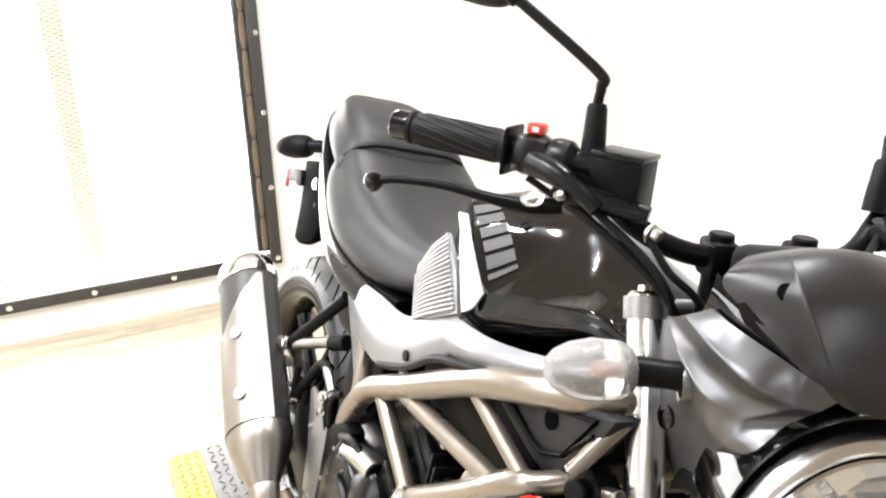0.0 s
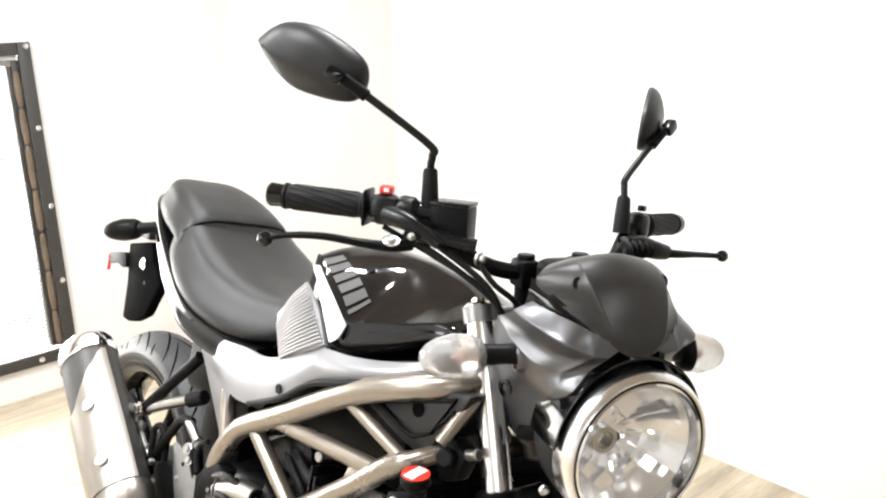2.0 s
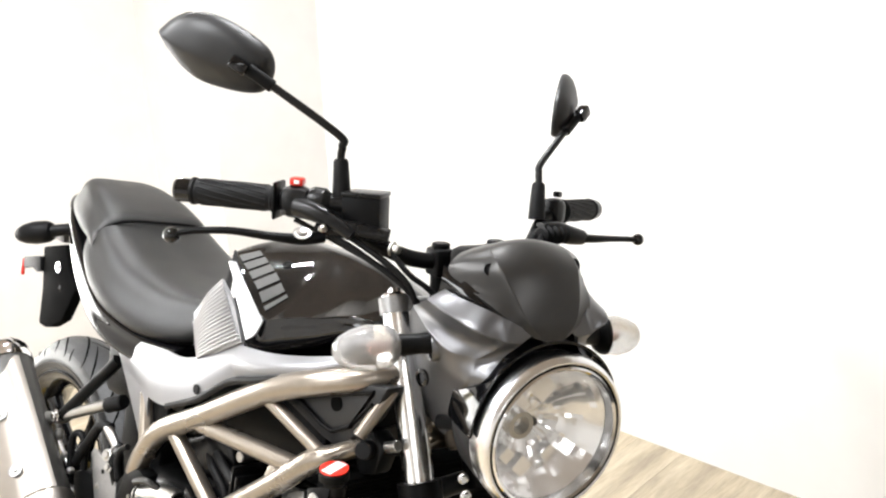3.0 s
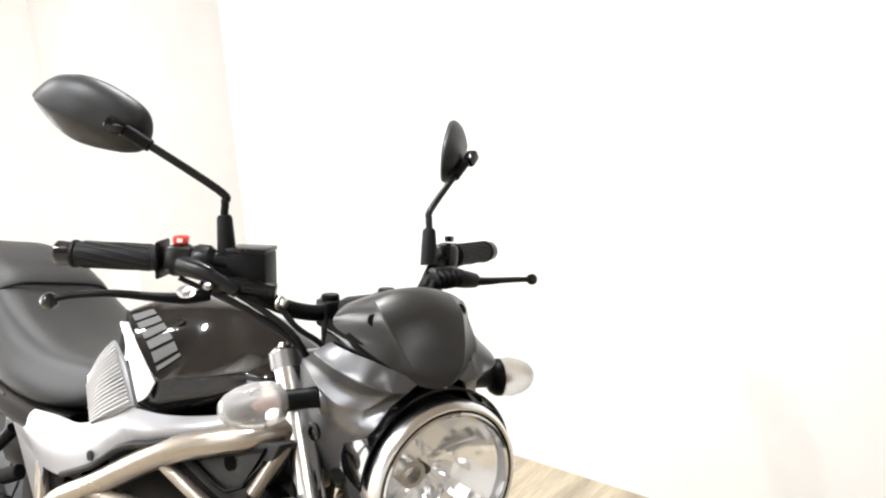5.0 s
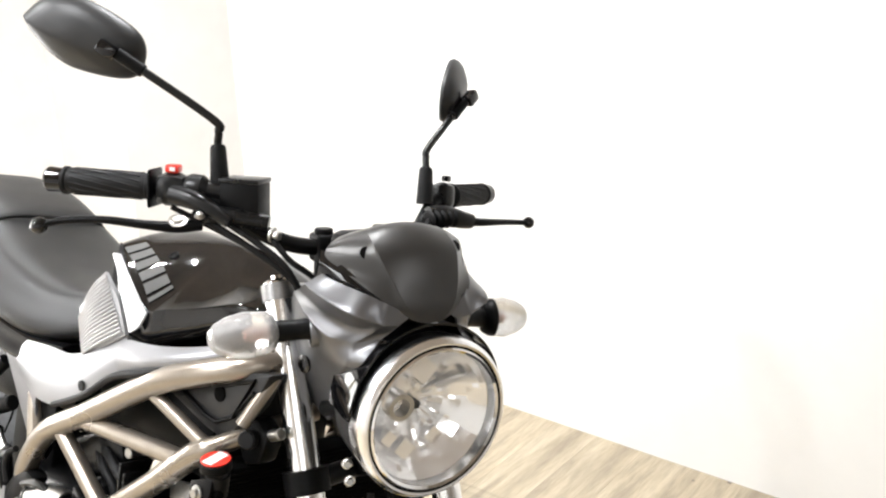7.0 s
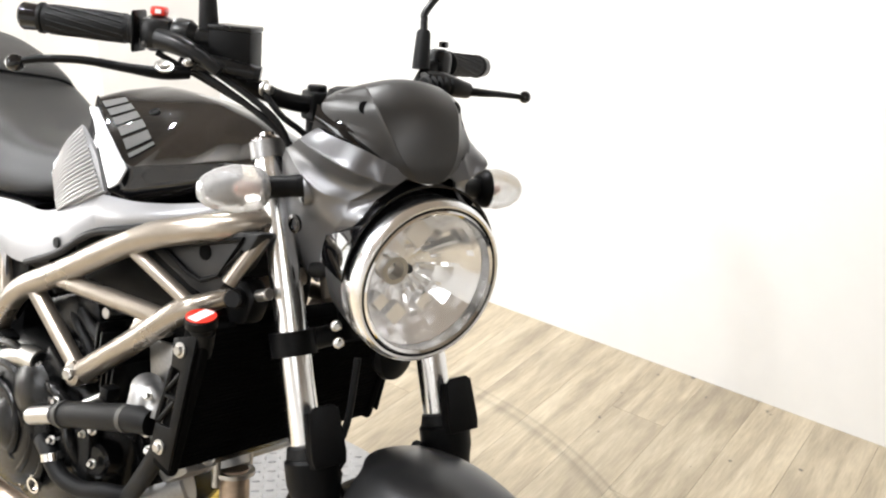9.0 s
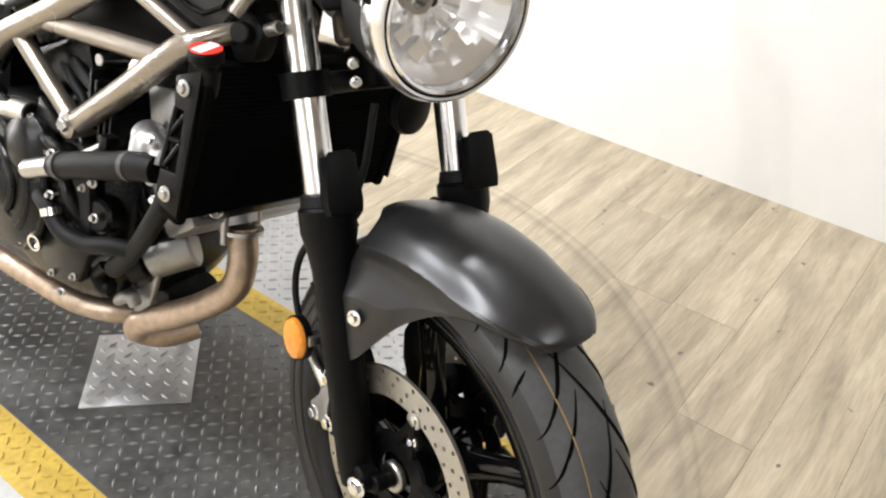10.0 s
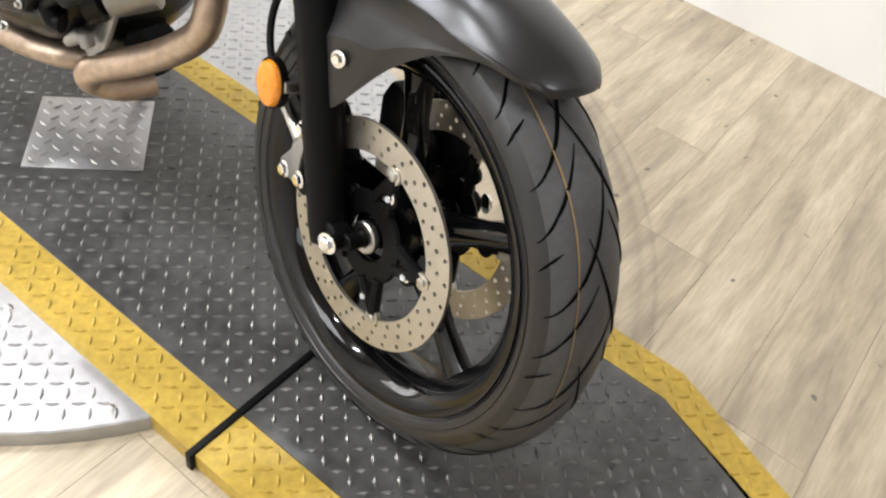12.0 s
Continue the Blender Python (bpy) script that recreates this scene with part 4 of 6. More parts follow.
for dx, dz, wide, high, back in ((0.030, 0.030, 0.016, 0.009, -0.030), (0.052, 0.020, 0.012, 0.008, -0.022), (-0.020, -0.040, 0.014, 0.007, -0.030), (0.022, -0.048, 0.016, 0.006, -0.026), (0.045, -0.030, 0.012, 0.008, -0.026), (0.004, 0.052, 0.020, 0.006, -0.022)):
    step = lathe([(back - 0.010, wide * 0.8), (back, wide), (back + 0.003, wide * 0.94), (back + 0.0032, wide * 0.3)], HL + side * dx + top * dz, HW, 4)
    part("reflector_step", step, BOWL, headlight, "stepped mirror facet", smooth=0)
bulb = lathe([(-0.054, 0.0055), (-0.044, 0.006), (-0.038, 0.0055), (-0.036, 0.004), (-0.035, 0.001)], HL, HW, 24)
part("bulb_shield", bulb, DARK_STEEL, headlight, "round bulb cap")
part("position_lamp", lathe([(-0.03, 0.017), (-0.012, 0.017), (-0.012, 0.011), (-0.03, 0.011)], HL + Vector((-0.036, 0, 0.012)), HW, 28, closed=True), STEEL, headlight)
part("lens", lathe([(0.0075, 0.0835), (0.0105, 0.07), (0.014, 0.05), (0.017, 0.028), (0.018, 0.006), (0.0165, 0.006), (0.0155, 0.028), (0.0125, 0.05), (0.009, 0.07), (0.006, 0.0835)], HL, HW, 64, closed=True), CLEAR, headlight, "clear lens").visible_shadow = False
for dx in (-0.07, 0.07):
    part("mount", rod((dx, 0.14, 0.85), (dx * 1.1, 0.20, 0.83), 0.010), BLACK_SATIN, headlight)

# headlight cowl: a dark top screen and silver side panels
screen_rows = []
for z, y_mid, half, back, drop in ((1.062, 0.186, 0.066, 0.004, 0.012), (1.070, 0.148, 0.090, 0.022, 0.026), (1.050, 0.112, 0.096, 0.052, 0.018), (1.022, 0.094, 0.086, 0.050, 0.002), (0.995, 0.083, 0.070, 0.022, -0.007), (0.977, 0.077, 0.052, 0.010, -0.009), (0.963, 0.076, 0.026, 0.004, -0.005)):
    row = []
    for s in (-1, -0.8, -0.58, -0.54, -0.28, 0, 0.28, 0.54, 0.58, 0.8, 1):
        away = 0.10 * (s / 0.56) ** 2 if abs(s) < 0.57 else 0.12 + 0.88 * (abs(s) - 0.56) / 0.44
        row.append((half * s, y_mid + back * away, z - drop * s * s))
    screen_rows.append(row)
screen = front("cowl_screen", patch(screen_rows, 0.005, 4, away=(0, -1, 0.3)), SCREEN_GREY, "dark grey satin headlight cowl", smooth=60)
for dx in (-0.062, 0.062):
    part("clip", lathe([(0, 0.0075), (0.0012, 0.0075), (0.0015, 0.005)], (dx, 0.1285, 1.0405), (dx * 3.5, -1, 0.45), 20), BLACK_SATIN, screen)
for side in (-1, 1):
    rows = [[(0.104, 0.160, 1.013), (0.093, 0.127, 1.007), (0.077, 0.103, 1.000), (0.056, 0.085, 0.989), (0.026, 0.081, 0.973)],
            [(0.114, 0.183, 0.997), (0.112, 0.128, 0.990), (0.098, 0.087, 0.980), (0.064, 0.080, 0.966), (0.042, 0.081, 0.963)],
            [(0.109, 0.212, 0.984), (0.105, 0.165, 0.971), (0.092, 0.124, 0.959), (0.070, 0.095, 0.954), (0.048, 0.087, 0.955)],
            [(0.106, 0.234, 0.976), (0.112, 0.178, 0.957), (0.106, 0.140, 0.944), (0.084, 0.110, 0.940), (0.059, 0.092, 0.946)],
            [(0.098, 0.258, 0.952), (0.102, 0.222, 0.921), (0.098, 0.161, 0.909), (0.092, 0.117, 0.912), (0.083, 0.093, 0.920)],
            [(0.088, 0.275, 0.866), (0.087, 0.248, 0.863), (0.085, 0.205, 0.866), (0.083, 0.165, 0.872), (0.081, 0.145, 0.883)],
            [(0.080, 0.266, 0.838), (0.079, 0.246, 0.833), (0.078, 0.216, 0.832), (0.077, 0.192, 0.836), (0.076, 0.172, 0.846)],
            [(0.074, 0.214, 0.816), (0.074, 0.208, 0.815), (0.074, 0.201, 0.814), (0.074, 0.195, 0.815), (0.074, 0.190, 0.819)]]
    rows = [[(side * x * (1 if side < 0 else 0.88), y, z) for x, y, z in row] for row in rows]
    panel = front("cowl_side_panel", patch(creased(rows, (1, 3), (3,), 0.22), 0.004, 5, away=(side, -0.4, 0.3)), COWL_GREY, "grey metallic cowl side panel", smooth=50)
    part("socket", lathe([(0, 0.011), (0.004, 0.0115), (0.005, 0.007), (0.001, 0.006)], (side * 0.1015, 0.205, 0.890), (side, -0.2, 0), 24, closed=True), BLACK_GLOSS, panel)
    part("stalk_seat", lathe([(-0.012, 0.019), (0.001, 0.0185), (0.003, 0.017), (0.002, 0.015)], (side * 0.107, 0.178, 0.938), (side, 0.25, -0.06), 28, closed=True), COWL_GREY, panel)
# added black strips that stand for the shade between screen and side panels
for side in (-1, 1):
    rows = [[(0.092, 0.176, 1.036), (0.081, 0.137, 1.022), (0.066, 0.110, 1.004), (0.045, 0.091, 0.984), (0.022, 0.086, 0.968)],
            [(0.098, 0.168, 1.020), (0.087, 0.135, 1.008), (0.070, 0.110, 0.996), (0.050, 0.093, 0.984), (0.024, 0.087, 0.969)],
            [(0.098, 0.176, 1.000), (0.088, 0.142, 0.992), (0.070, 0.115, 0.984), (0.050, 0.098, 0.975), (0.026, 0.090, 0.966)]]
    front("cowl_gap_shade", patch([[(side * x, y + 0.006, z) for x, y, z in row] for row in rows], 0.003, 4, away=(-side, 0.4, 0)), BLACK_GLOSS, "black strip standing for the shade in the gap between the cowl panels")
front("cowl_lining", slab([(-0.07, 0.955), (0.07, 0.955), (0.085, 0.90), (-0.085, 0.90)], 0.03, "y", 0.13, 0.004), BLACK_GLOSS, "black inner cowl")
front("instrument_housing", box(-0.06, 0.06, 0.19, 0.235, 0.97, 1.052, 0.012), BLACK_SATIN, "black instrument housing")


# turn signals
def turn_signal(root, joint, tip, mat, steered, label, high=0.026):
    root, joint, tip = Vector(root), Vector(joint), Vector(tip)
    make = front if steered else body
    stalk = make("turn_signal", tube([root, root.lerp(joint, 0.5), joint], [0.015, 0.0125, 0.014], 16), BLACK_SATIN, label)
    way = (tip - joint).normalized()
    n = (tip - joint).length
    part("housing", lathe([(-0.004, 0.012), (0.0, high * 0.8), (n * 0.12, high * 0.98), (n * 0.2, high)], joint, way, 28), BLACK_SATIN if mat is not FROST or tip.x > 0 else FROST, stalk)
    part("lens", lathe([(n * 0.2, high), (n * 0.45, high * 1.05), (n * 0.72, high * 0.90), (n * 0.90, high * 0.66), (n * 0.98, high * 0.42), (n, high * 0.05)], joint, way, 28), mat, stalk, "clear signal lens" if mat is FROST else "dark signal body")
    if mat is FROST:
        part("bulb", lathe([(n * 0.2, 0.005), (n * 0.35, 0.007), (n * 0.45, 0.005), (n * 0.5, 0.001)], joint, way, 16), BULB, stalk, "faint amber bulb")
    return stalk


turn_signal((-0.092, 0.17, 0.945), (-0.150, 0.198, 0.938), (-0.226, 0.192, 0.940), FROST, True, "clear lens turn signal on a black stalk", 0.0265)
turn_signal((0.092, 0.17, 0.935), (0.160, 0.196, 0.922), (0.222, 0.182, 0.920), FROST, True, "clear lens turn signal on a black stalk", 0.0265)

# handlebar, grips, levers, mirrors
RG0, RG1, LG0, LG1 = Vector((-0.232, 0.385, 1.093)), Vector((-0.338, 0.462, 1.097)), Vector((0.205, 0.362, 1.07)), Vector((0.318, 0.425, 1.062))
bar = front("handlebar", tube([RG1.lerp(RG0, 0.1), RG0, (-0.175, 0.343, 1.083), (-0.12, 0.305, 1.04), (-0.07, 0.285, 1.022), (0, 0.283, 1.02), (0.07, 0.285, 1.02), (0.115, 0.305, 1.03), (0.16, 0.338, 1.062), LG0, LG1.lerp(LG0, 0.1)], 0.011, 16, 8), BLACK_SATIN, "black tubular handlebar")
for dx in (-0.043, 0.043):
    part("clamp", box(dx - 0.014, dx + 0.014, 0.265, 0.302, 1.0, 1.038, 0.005), BLACK_SATIN, bar, "black handlebar clamp")
    part("clamp_post", rod((dx, 0.283, 0.96), (dx, 0.283, 1.045), 0.0125), BLACK_SATIN, bar)
for a, b in ((RG0, RG1), (LG0, LG1)):
    way = (b - a).normalized()
    n = (b - a).length
    profile = [(0, 0.013), (0.001, 0.0195), (0.008, 0.0195), (0.010, 0.0165)]
    profile += [(0.012 + (n - 0.03) * k / 40, 0.0165 + (0.0007 if k % 2 else 0)) for k in range(41)]
    profile += [(n - 0.016, 0.0185), (n - 0.012, 0.0185), (n - 0.011, 0.012)]
    grip = part("grip", lathe(profile, a, way, 32), RUBBER, bar, "ribbed black rubber grip")
    cross = way.cross(Vector((0, 0, 1))).normalized()
    lift = way.cross(cross)
    for k in range(14):
        ridge = []
        for q in range(9):
            turn_a = 2 * math.pi * k / 14 + 0.9 * q / 8
            ridge.append(a + way * (0.016 + (n - 0.04) * q / 8) + 0.0171 * (math.cos(turn_a) * cross + math.sin(turn_a) * lift))
        part("ridge", tube(ridge, 0.0011, 6, 1, smooth=False), RUBBER, grip)
    part("bar_end", lathe([(n - 0.013, 0.012), (n - 0.012, 0.0155), (n + 0.008, 0.0165), (n + 0.011, 0.0145), (n + 0.011, 0.004)], a, way, 28), BLACK_GLOSS, bar, "glossy black bar end weight")

# right controls
sw = RG0 + (RG0 - RG1).normalized() * 0.022
turn = (RG0 - RG1).to_track_quat("X", "Z").to_matrix().to_4x4()
switch = front("switch_box", box(-0.020, 0.022, -0.019, 0.019, -0.022, 0.020, 0.013, Matrix.Translation(sw) @ turn), CONTROL, "black switch box with red stop switch")
part("cable_guide", tube([sw + turn.to_3x3() @ Vector(q) for q in ((0.006, -0.012, -0.006), (0.034, -0.022, -0.010), (0.062, -0.030, -0.020), (0.085, -0.034, -0.034))], [0.014, 0.0125, 0.0095, 0.007], 16), CONTROL, switch, "black throttle cable guide")
part("stop_switch", box(-0.008, 0.010, -0.009, 0.009, 0.020, 0.031, 0.003, Matrix.Translation(sw) @ turn), RED, switch, "red engine stop switch")
part("switch_lip", box(-0.026, -0.021, -0.022, 0.022, -0.025, 0.024, 0.003, Matrix.Translation(sw) @ turn), BLACK_SATIN, switch)
part("mark", box(-0.001, 0.006, -0.010, -0.0088, 0.023, 0.028, 0, Matrix.Translation(sw) @ turn), WHITE_PLASTIC, switch, smooth=0)
for dz, dx2 in ((-0.014, -0.010), (-0.016, 0.014)):
    part("screw", bolt(sw + turn.to_3x3() @ Vector((dx2, -0.020, dz)), turn.to_3x3() @ Vector((0, -1, 0)), 0.003, 0.002), DARK_STEEL, switch)
part("throttle_drum", lathe([(0.020, 0.019), (0.026, 0.021), (0.040, 0.020), (0.048, 0.013), (0.080, 0.0115)], sw, (RG0 - RG1), 24), CONTROL, switch)
master = front("brake_master_cylinder", tube([(-0.195, 0.330, 1.062), (-0.17, 0.318, 1.062), (-0.135, 0.295, 1.058), (-0.118, 0.285, 1.055)], [0.011, 0.012, 0.011, 0.010], 16), CONTROL, "black brake master cylinder with reservoir")
RES = Matrix.Translation((-0.136, 0.322, 1.084)) @ Matrix.Rotation(radians(-42), 4, "Z")
part("reservoir", box(-0.026, 0.026, -0.023, 0.023, -0.028, 0.020, 0.003, RES), BLACK_SATIN, master, "square black fluid reservoir")
part("reservoir_lid", box(-0.0268, 0.0268, -0.0238, 0.0238, 0.0195, 0.0255, 0.0015, RES), CONTROL, master, "black reservoir lid")
part("hose_joint", bolt((-0.115, 0.284, 1.04), (0.6, -0.8, -0.1), 0.008, 0.012), STEEL, master)
lever = front("brake_lever", tube([(-0.195, 0.322, 1.052), (-0.225, 0.322, 1.05), (-0.262, 0.328, 1.054), (-0.305, 0.349, 1.059), (-0.345, 0.371, 1.057), (-0.366, 0.382, 1.052)], [0.011, 0.010, 0.0075, 0.0065, 0.006, 0.0055], 14, 6, flat=0.75), BLACK_SATIN, "black brake lever")
bm = bmesh.new()
bmesh.ops.create_icosphere(bm, subdivisions=3, radius=0.0105, matrix=Matrix.Translation((-0.371, 0.384, 1.05)))
part("ball_end", bm, BLACK_GLOSS, lever)
part("pivot_bolt", bolt((-0.224, 0.318, 1.058), (-0.15, -0.5, 0.85), 0.009, 0.005), STEEL, lever)
part("adjuster", bolt((-0.198, 0.314, 1.063), (-0.1, -0.5, 0.85), 0.005, 0.006), STEEL, lever)

# left controls
turn2 = (LG1 - LG0).to_track_quat("X", "Z").to_matrix().to_4x4()
switch2 = front("switch_box", box(-0.040, -0.005, -0.018, 0.018, -0.021, 0.021, 0.012, Matrix.Translation(LG0) @ turn2), CONTROL, "black switch box beside the clutch lever")
part("switch_button", box(-0.03, -0.018, -0.012, 0.0, 0.023, 0.032, 0.002, Matrix.Translation(LG0) @ turn2), BLACK_GLOSS, switch2)
perch = front("clutch_perch", tube([(0.135, 0.31, 1.05), (0.165, 0.312, 1.048), (0.19, 0.308, 1.042), (0.212, 0.308, 1.038)], [0.013, 0.016, 0.014, 0.011], 14), CONTROL, "black clutch lever perch")
for k in range(5):
    part("bellows_rib", lathe([(-0.0025, 0.011), (0, 0.0145), (0.0025, 0.011)], Vector((0.13, 0.298, 1.045)) + Vector((0.011, 0.002, 0)) * k, (1, 0.2, 0), 16), RUBBER, perch)
clutch = front("clutch_lever", tube([(0.205, 0.306, 1.038), (0.232, 0.304, 1.036), (0.265, 0.309, 1.034), (0.30, 0.316, 1.031), (0.325, 0.317, 1.029)], [0.0095, 0.008, 0.0065, 0.006, 0.0055], 14, 6, flat=0.75), BLACK_SATIN, "black clutch lever")
bm = bmesh.new()
bmesh.ops.create_icosphere(bm, subdivisions=3, radius=0.0095, matrix=Matrix.Translation((0.329, 0.317, 1.029)))
part("ball_end", bm, BLACK_GLOSS, clutch)


def mirror(base, boot, elbow, joint, centre, u, v, wide, high, label, deep=1.0):
    """A stem with a rubber boot, an elbowed arm, a knuckle and a tapering head."""
    base, boot, elbow, joint, centre = (Vector(p) for p in (base, boot, elbow, joint, centre))
    u = Vector(u).normalized()
    v = Vector(v)
    v = (v - u * v.dot(u)).normalized()
    n = u.cross(v)
    if n.y > 0:
        n = -n
    back = (joint - elbow).normalized()
    stem = front("mirror", tube([base, boot, elbow - (elbow - boot).normalized() * 0.012, elbow + back * 0.012, joint], 0.0054, 14, 7), CONTROL, label)
    part("boot", lathe([(0, 0.0125), (0.02, 0.0118), ((boot - base).length - 0.004, 0.0100), ((boot - base).length, 0.008)], base, boot - base, 20), RUBBER, stem)
    part("sleeve", rod(joint - back * 0.05, joint - back * 0.012, 0.0085, 16), BLACK_SATIN, stem)
    part("knuckle", box(-0.009, 0.009, -0.010, 0.008, -0.014, 0.011, 0.004, Matrix.Translation(joint - n * -0.004) @ back.to_track_quat("Z", "Y").to_matrix().to_4x4()), BLACK_GLOSS, stem)
    outline = [(q.x * wide, q.y * high) for q in spline([(0.495, 0.21, 0), (0.35, 0.39, 0), (0.195, 0.49, 0), (-0.015, 0.48, 0), (-0.226, 0.36, 0), (-0.44, 0.14, 0), (-0.50, -0.07, 0), (-0.46, -0.32, 0), (-0.36, -0.48, 0), (-0.17, -0.51, 0), (0.14, -0.44, 0), (0.30, -0.28, 0), (0.405, -0.05, 0), (0.495, 0.21, 0)], 4)[:-1]]
    rings = []
    for scale, depth in ((0.97, -0.008), (1.0, -0.003), (1.0, 0.0), (0.95, 0.007), (0.82, 0.014), (0.6, 0.0195), (0.34, 0.023), (0.1, 0.0245)):
        rings.append([centre + u * x * scale + v * y * scale + n * deep * (depth + 0.016 * max(0.0, 0.5 - abs(y * scale / high - 0.16 * x / wide)) * min(1.0, max(0.0, depth) * 70)) for x, y in outline])
    head = part("head", grid_faces(bmesh.new(), rings), HOUSING, stem, "black mirror housing", smooth=60)
    part("glass", grid_faces(bmesh.new(), [[centre + u * x * s + v * y * s + n * deep * d for x, y in outline] for s, d in ((0.92, -0.0070), (0.92, -0.0086))]), MIRROR, head, "mirror glass")


mirror((-0.162, 0.342, 1.092), (-0.164, 0.344, 1.150), (-0.166, 0.334, 1.178), (-0.284, 0.392, 1.265), (-0.300, 0.445, 1.279), (-0.7, 0.71, 0.09), (-0.22, -0.27, 0.93), 0.165, 0.098, "black mirror on an elbowed stem")
mirror((0.138, 0.325, 1.065), (0.144, 0.334, 1.118), (0.15, 0.345, 1.142), (0.248, 0.384, 1.222), (0.246, 0.431, 1.232), (0.643, 0.766, 0.02), (0.04, -0.06, 0.99), 0.165, 0.098, "black mirror on an elbowed stem", 0.8)

# cables at the bars
for points, r in (((((-0.2, 0.34, 1.075)), (-0.16, 0.3, 1.05), (-0.11, 0.255, 1.005), (-0.085, 0.25, 0.95), (-0.05, 0.27, 0.88)), 0.0042),
                  (((-0.2, 0.335, 1.065), (-0.15, 0.29, 1.03), (-0.1, 0.25, 0.985), (-0.07, 0.26, 0.93), (-0.04, 0.28, 0.86)), 0.0042),
                  (((-0.118, 0.284, 1.04), (-0.1, 0.262, 1.01), (-0.07, 0.25, 0.985), (-0.03, 0.235, 0.93), (-0.02, 0.21, 0.84)), 0.004),
                  (((-0.22, 0.36, 1.07), (-0.15, 0.325, 1.03), (-0.09, 0.30, 0.99), (-0.05, 0.30, 0.93)), 0.0036),
                  (((0.13, 0.298, 1.045), (0.09, 0.26, 1.03), (0.04, 0.24, 1.0), (0.0, 0.25, 0.93)), 0.004),
                  (((0.17, 0.35, 1.05), (0.1, 0.3, 0.995), (0.04, 0.3, 0.95)), 0.0036)):
    front("control_cable", tube(points, r, 10), RUBBER, "black control cable")

# ---- fuel tank ----
def tank_section(y, top, deck, edge, edge_z, low, low_z):
    """Half a section: a flat deck, a slope to the sharp side edge, and the side that falls inwards."""
    return (y, [(0, top), (deck, top - 0.004), ((deck + edge) / 2, (top - 0.004 + edge_z) / 2 + 0.004), (edge - 0.004, edge_z + 0.0028), (edge, edge_z - 0.0008), (edge + 0.0002, edge_z - 0.006), (low, low_z), (0, low_z - 0.012)])


tank_bm = loft([tank_section(0.305, 0.915, 0.017, 0.092, 0.902, 0.084, 0.88), tank_section(0.36, 0.946, 0.025, 0.122, 0.921, 0.113, 0.895),
                tank_section(0.44, 0.970, 0.028, 0.134, 0.903, 0.122, 0.862), tank_section(0.50, 0.979, 0.028, 0.143, 0.889, 0.130, 0.840),
                tank_section(0.535, 0.982, 0.028, 0.149, 0.882, 0.136, 0.828), tank_section(0.585, 0.984, 0.026, 0.144, 0.906, 0.134, 0.824),
                tank_section(0.65, 0.984, 0.022, 0.122, 0.936, 0.126, 0.82), tank_section(0.70, 0.974, 0.020, 0.102, 0.948, 0.110, 0.815),
                tank_section(0.735, 0.915, 0.017, 0.082, 0.898, 0.095, 0.81)], steps=7, around=4)
tank_bm.normal_update()
tank_tree = BVHTree.FromBMesh(tank_bm)
tank = body("fuel_tank", tank_bm, BLACK_GLOSS, "glossy black fuel tank with grey lettering bars", smooth=60)
part("filler_cap", lathe([(0, 0.045), (0.006, 0.044), (0.009, 0.038), (0.010, 0.01)], (0, 0.50, 0.955), (0, 0.02, 1), 40), BLACK_GLOSS, tank)


def on_tank(x, y):
    """A place on top of the tank, a hair above it."""
    hit, normal, _, _ = tank_tree.ray_cast(Vector((x, y, 1.2)), Vector((0, 0, -1)))
    return hit + normal * (0.0016 if normal.z > 0 else -0.0016)


part("tank_bolt", lathe([(-0.002, 0.008), (0.0004, 0.008), (0.0005, 0.0055), (-0.001, 0.005)], on_tank(-0.080, 0.588), (-0.62, 0, 0.78), 24), BLACK_SATIN, tank)
WORD0, WORD1, TALL = Vector((-0.111, 0.672)), Vector((-0.1455, 0.532)), Vector((0.029, -0.012))
for k in range(6):
    start = WORD0.lerp(WORD1, k / 5.7)
    along = (WORD1 - WORD0) * (0.13 if k < 5 else 0.055)
    bm = bmesh.new()
    vs = [[bm.verts.new(on_tank(*(start + along * s + TALL * t))) for s in (0, 0.25, 0.5, 0.75, 1)] for t in [q / 11 for q in range(12)]]
    for a, b in zip(vs, vs[1:]):
        for i in range(4):
            bm.faces.new((a[i], a[i + 1], b[i + 1], b[i]))
    part("lettering_bar", bm, LETTER_GREY, tank, "plain grey mark")

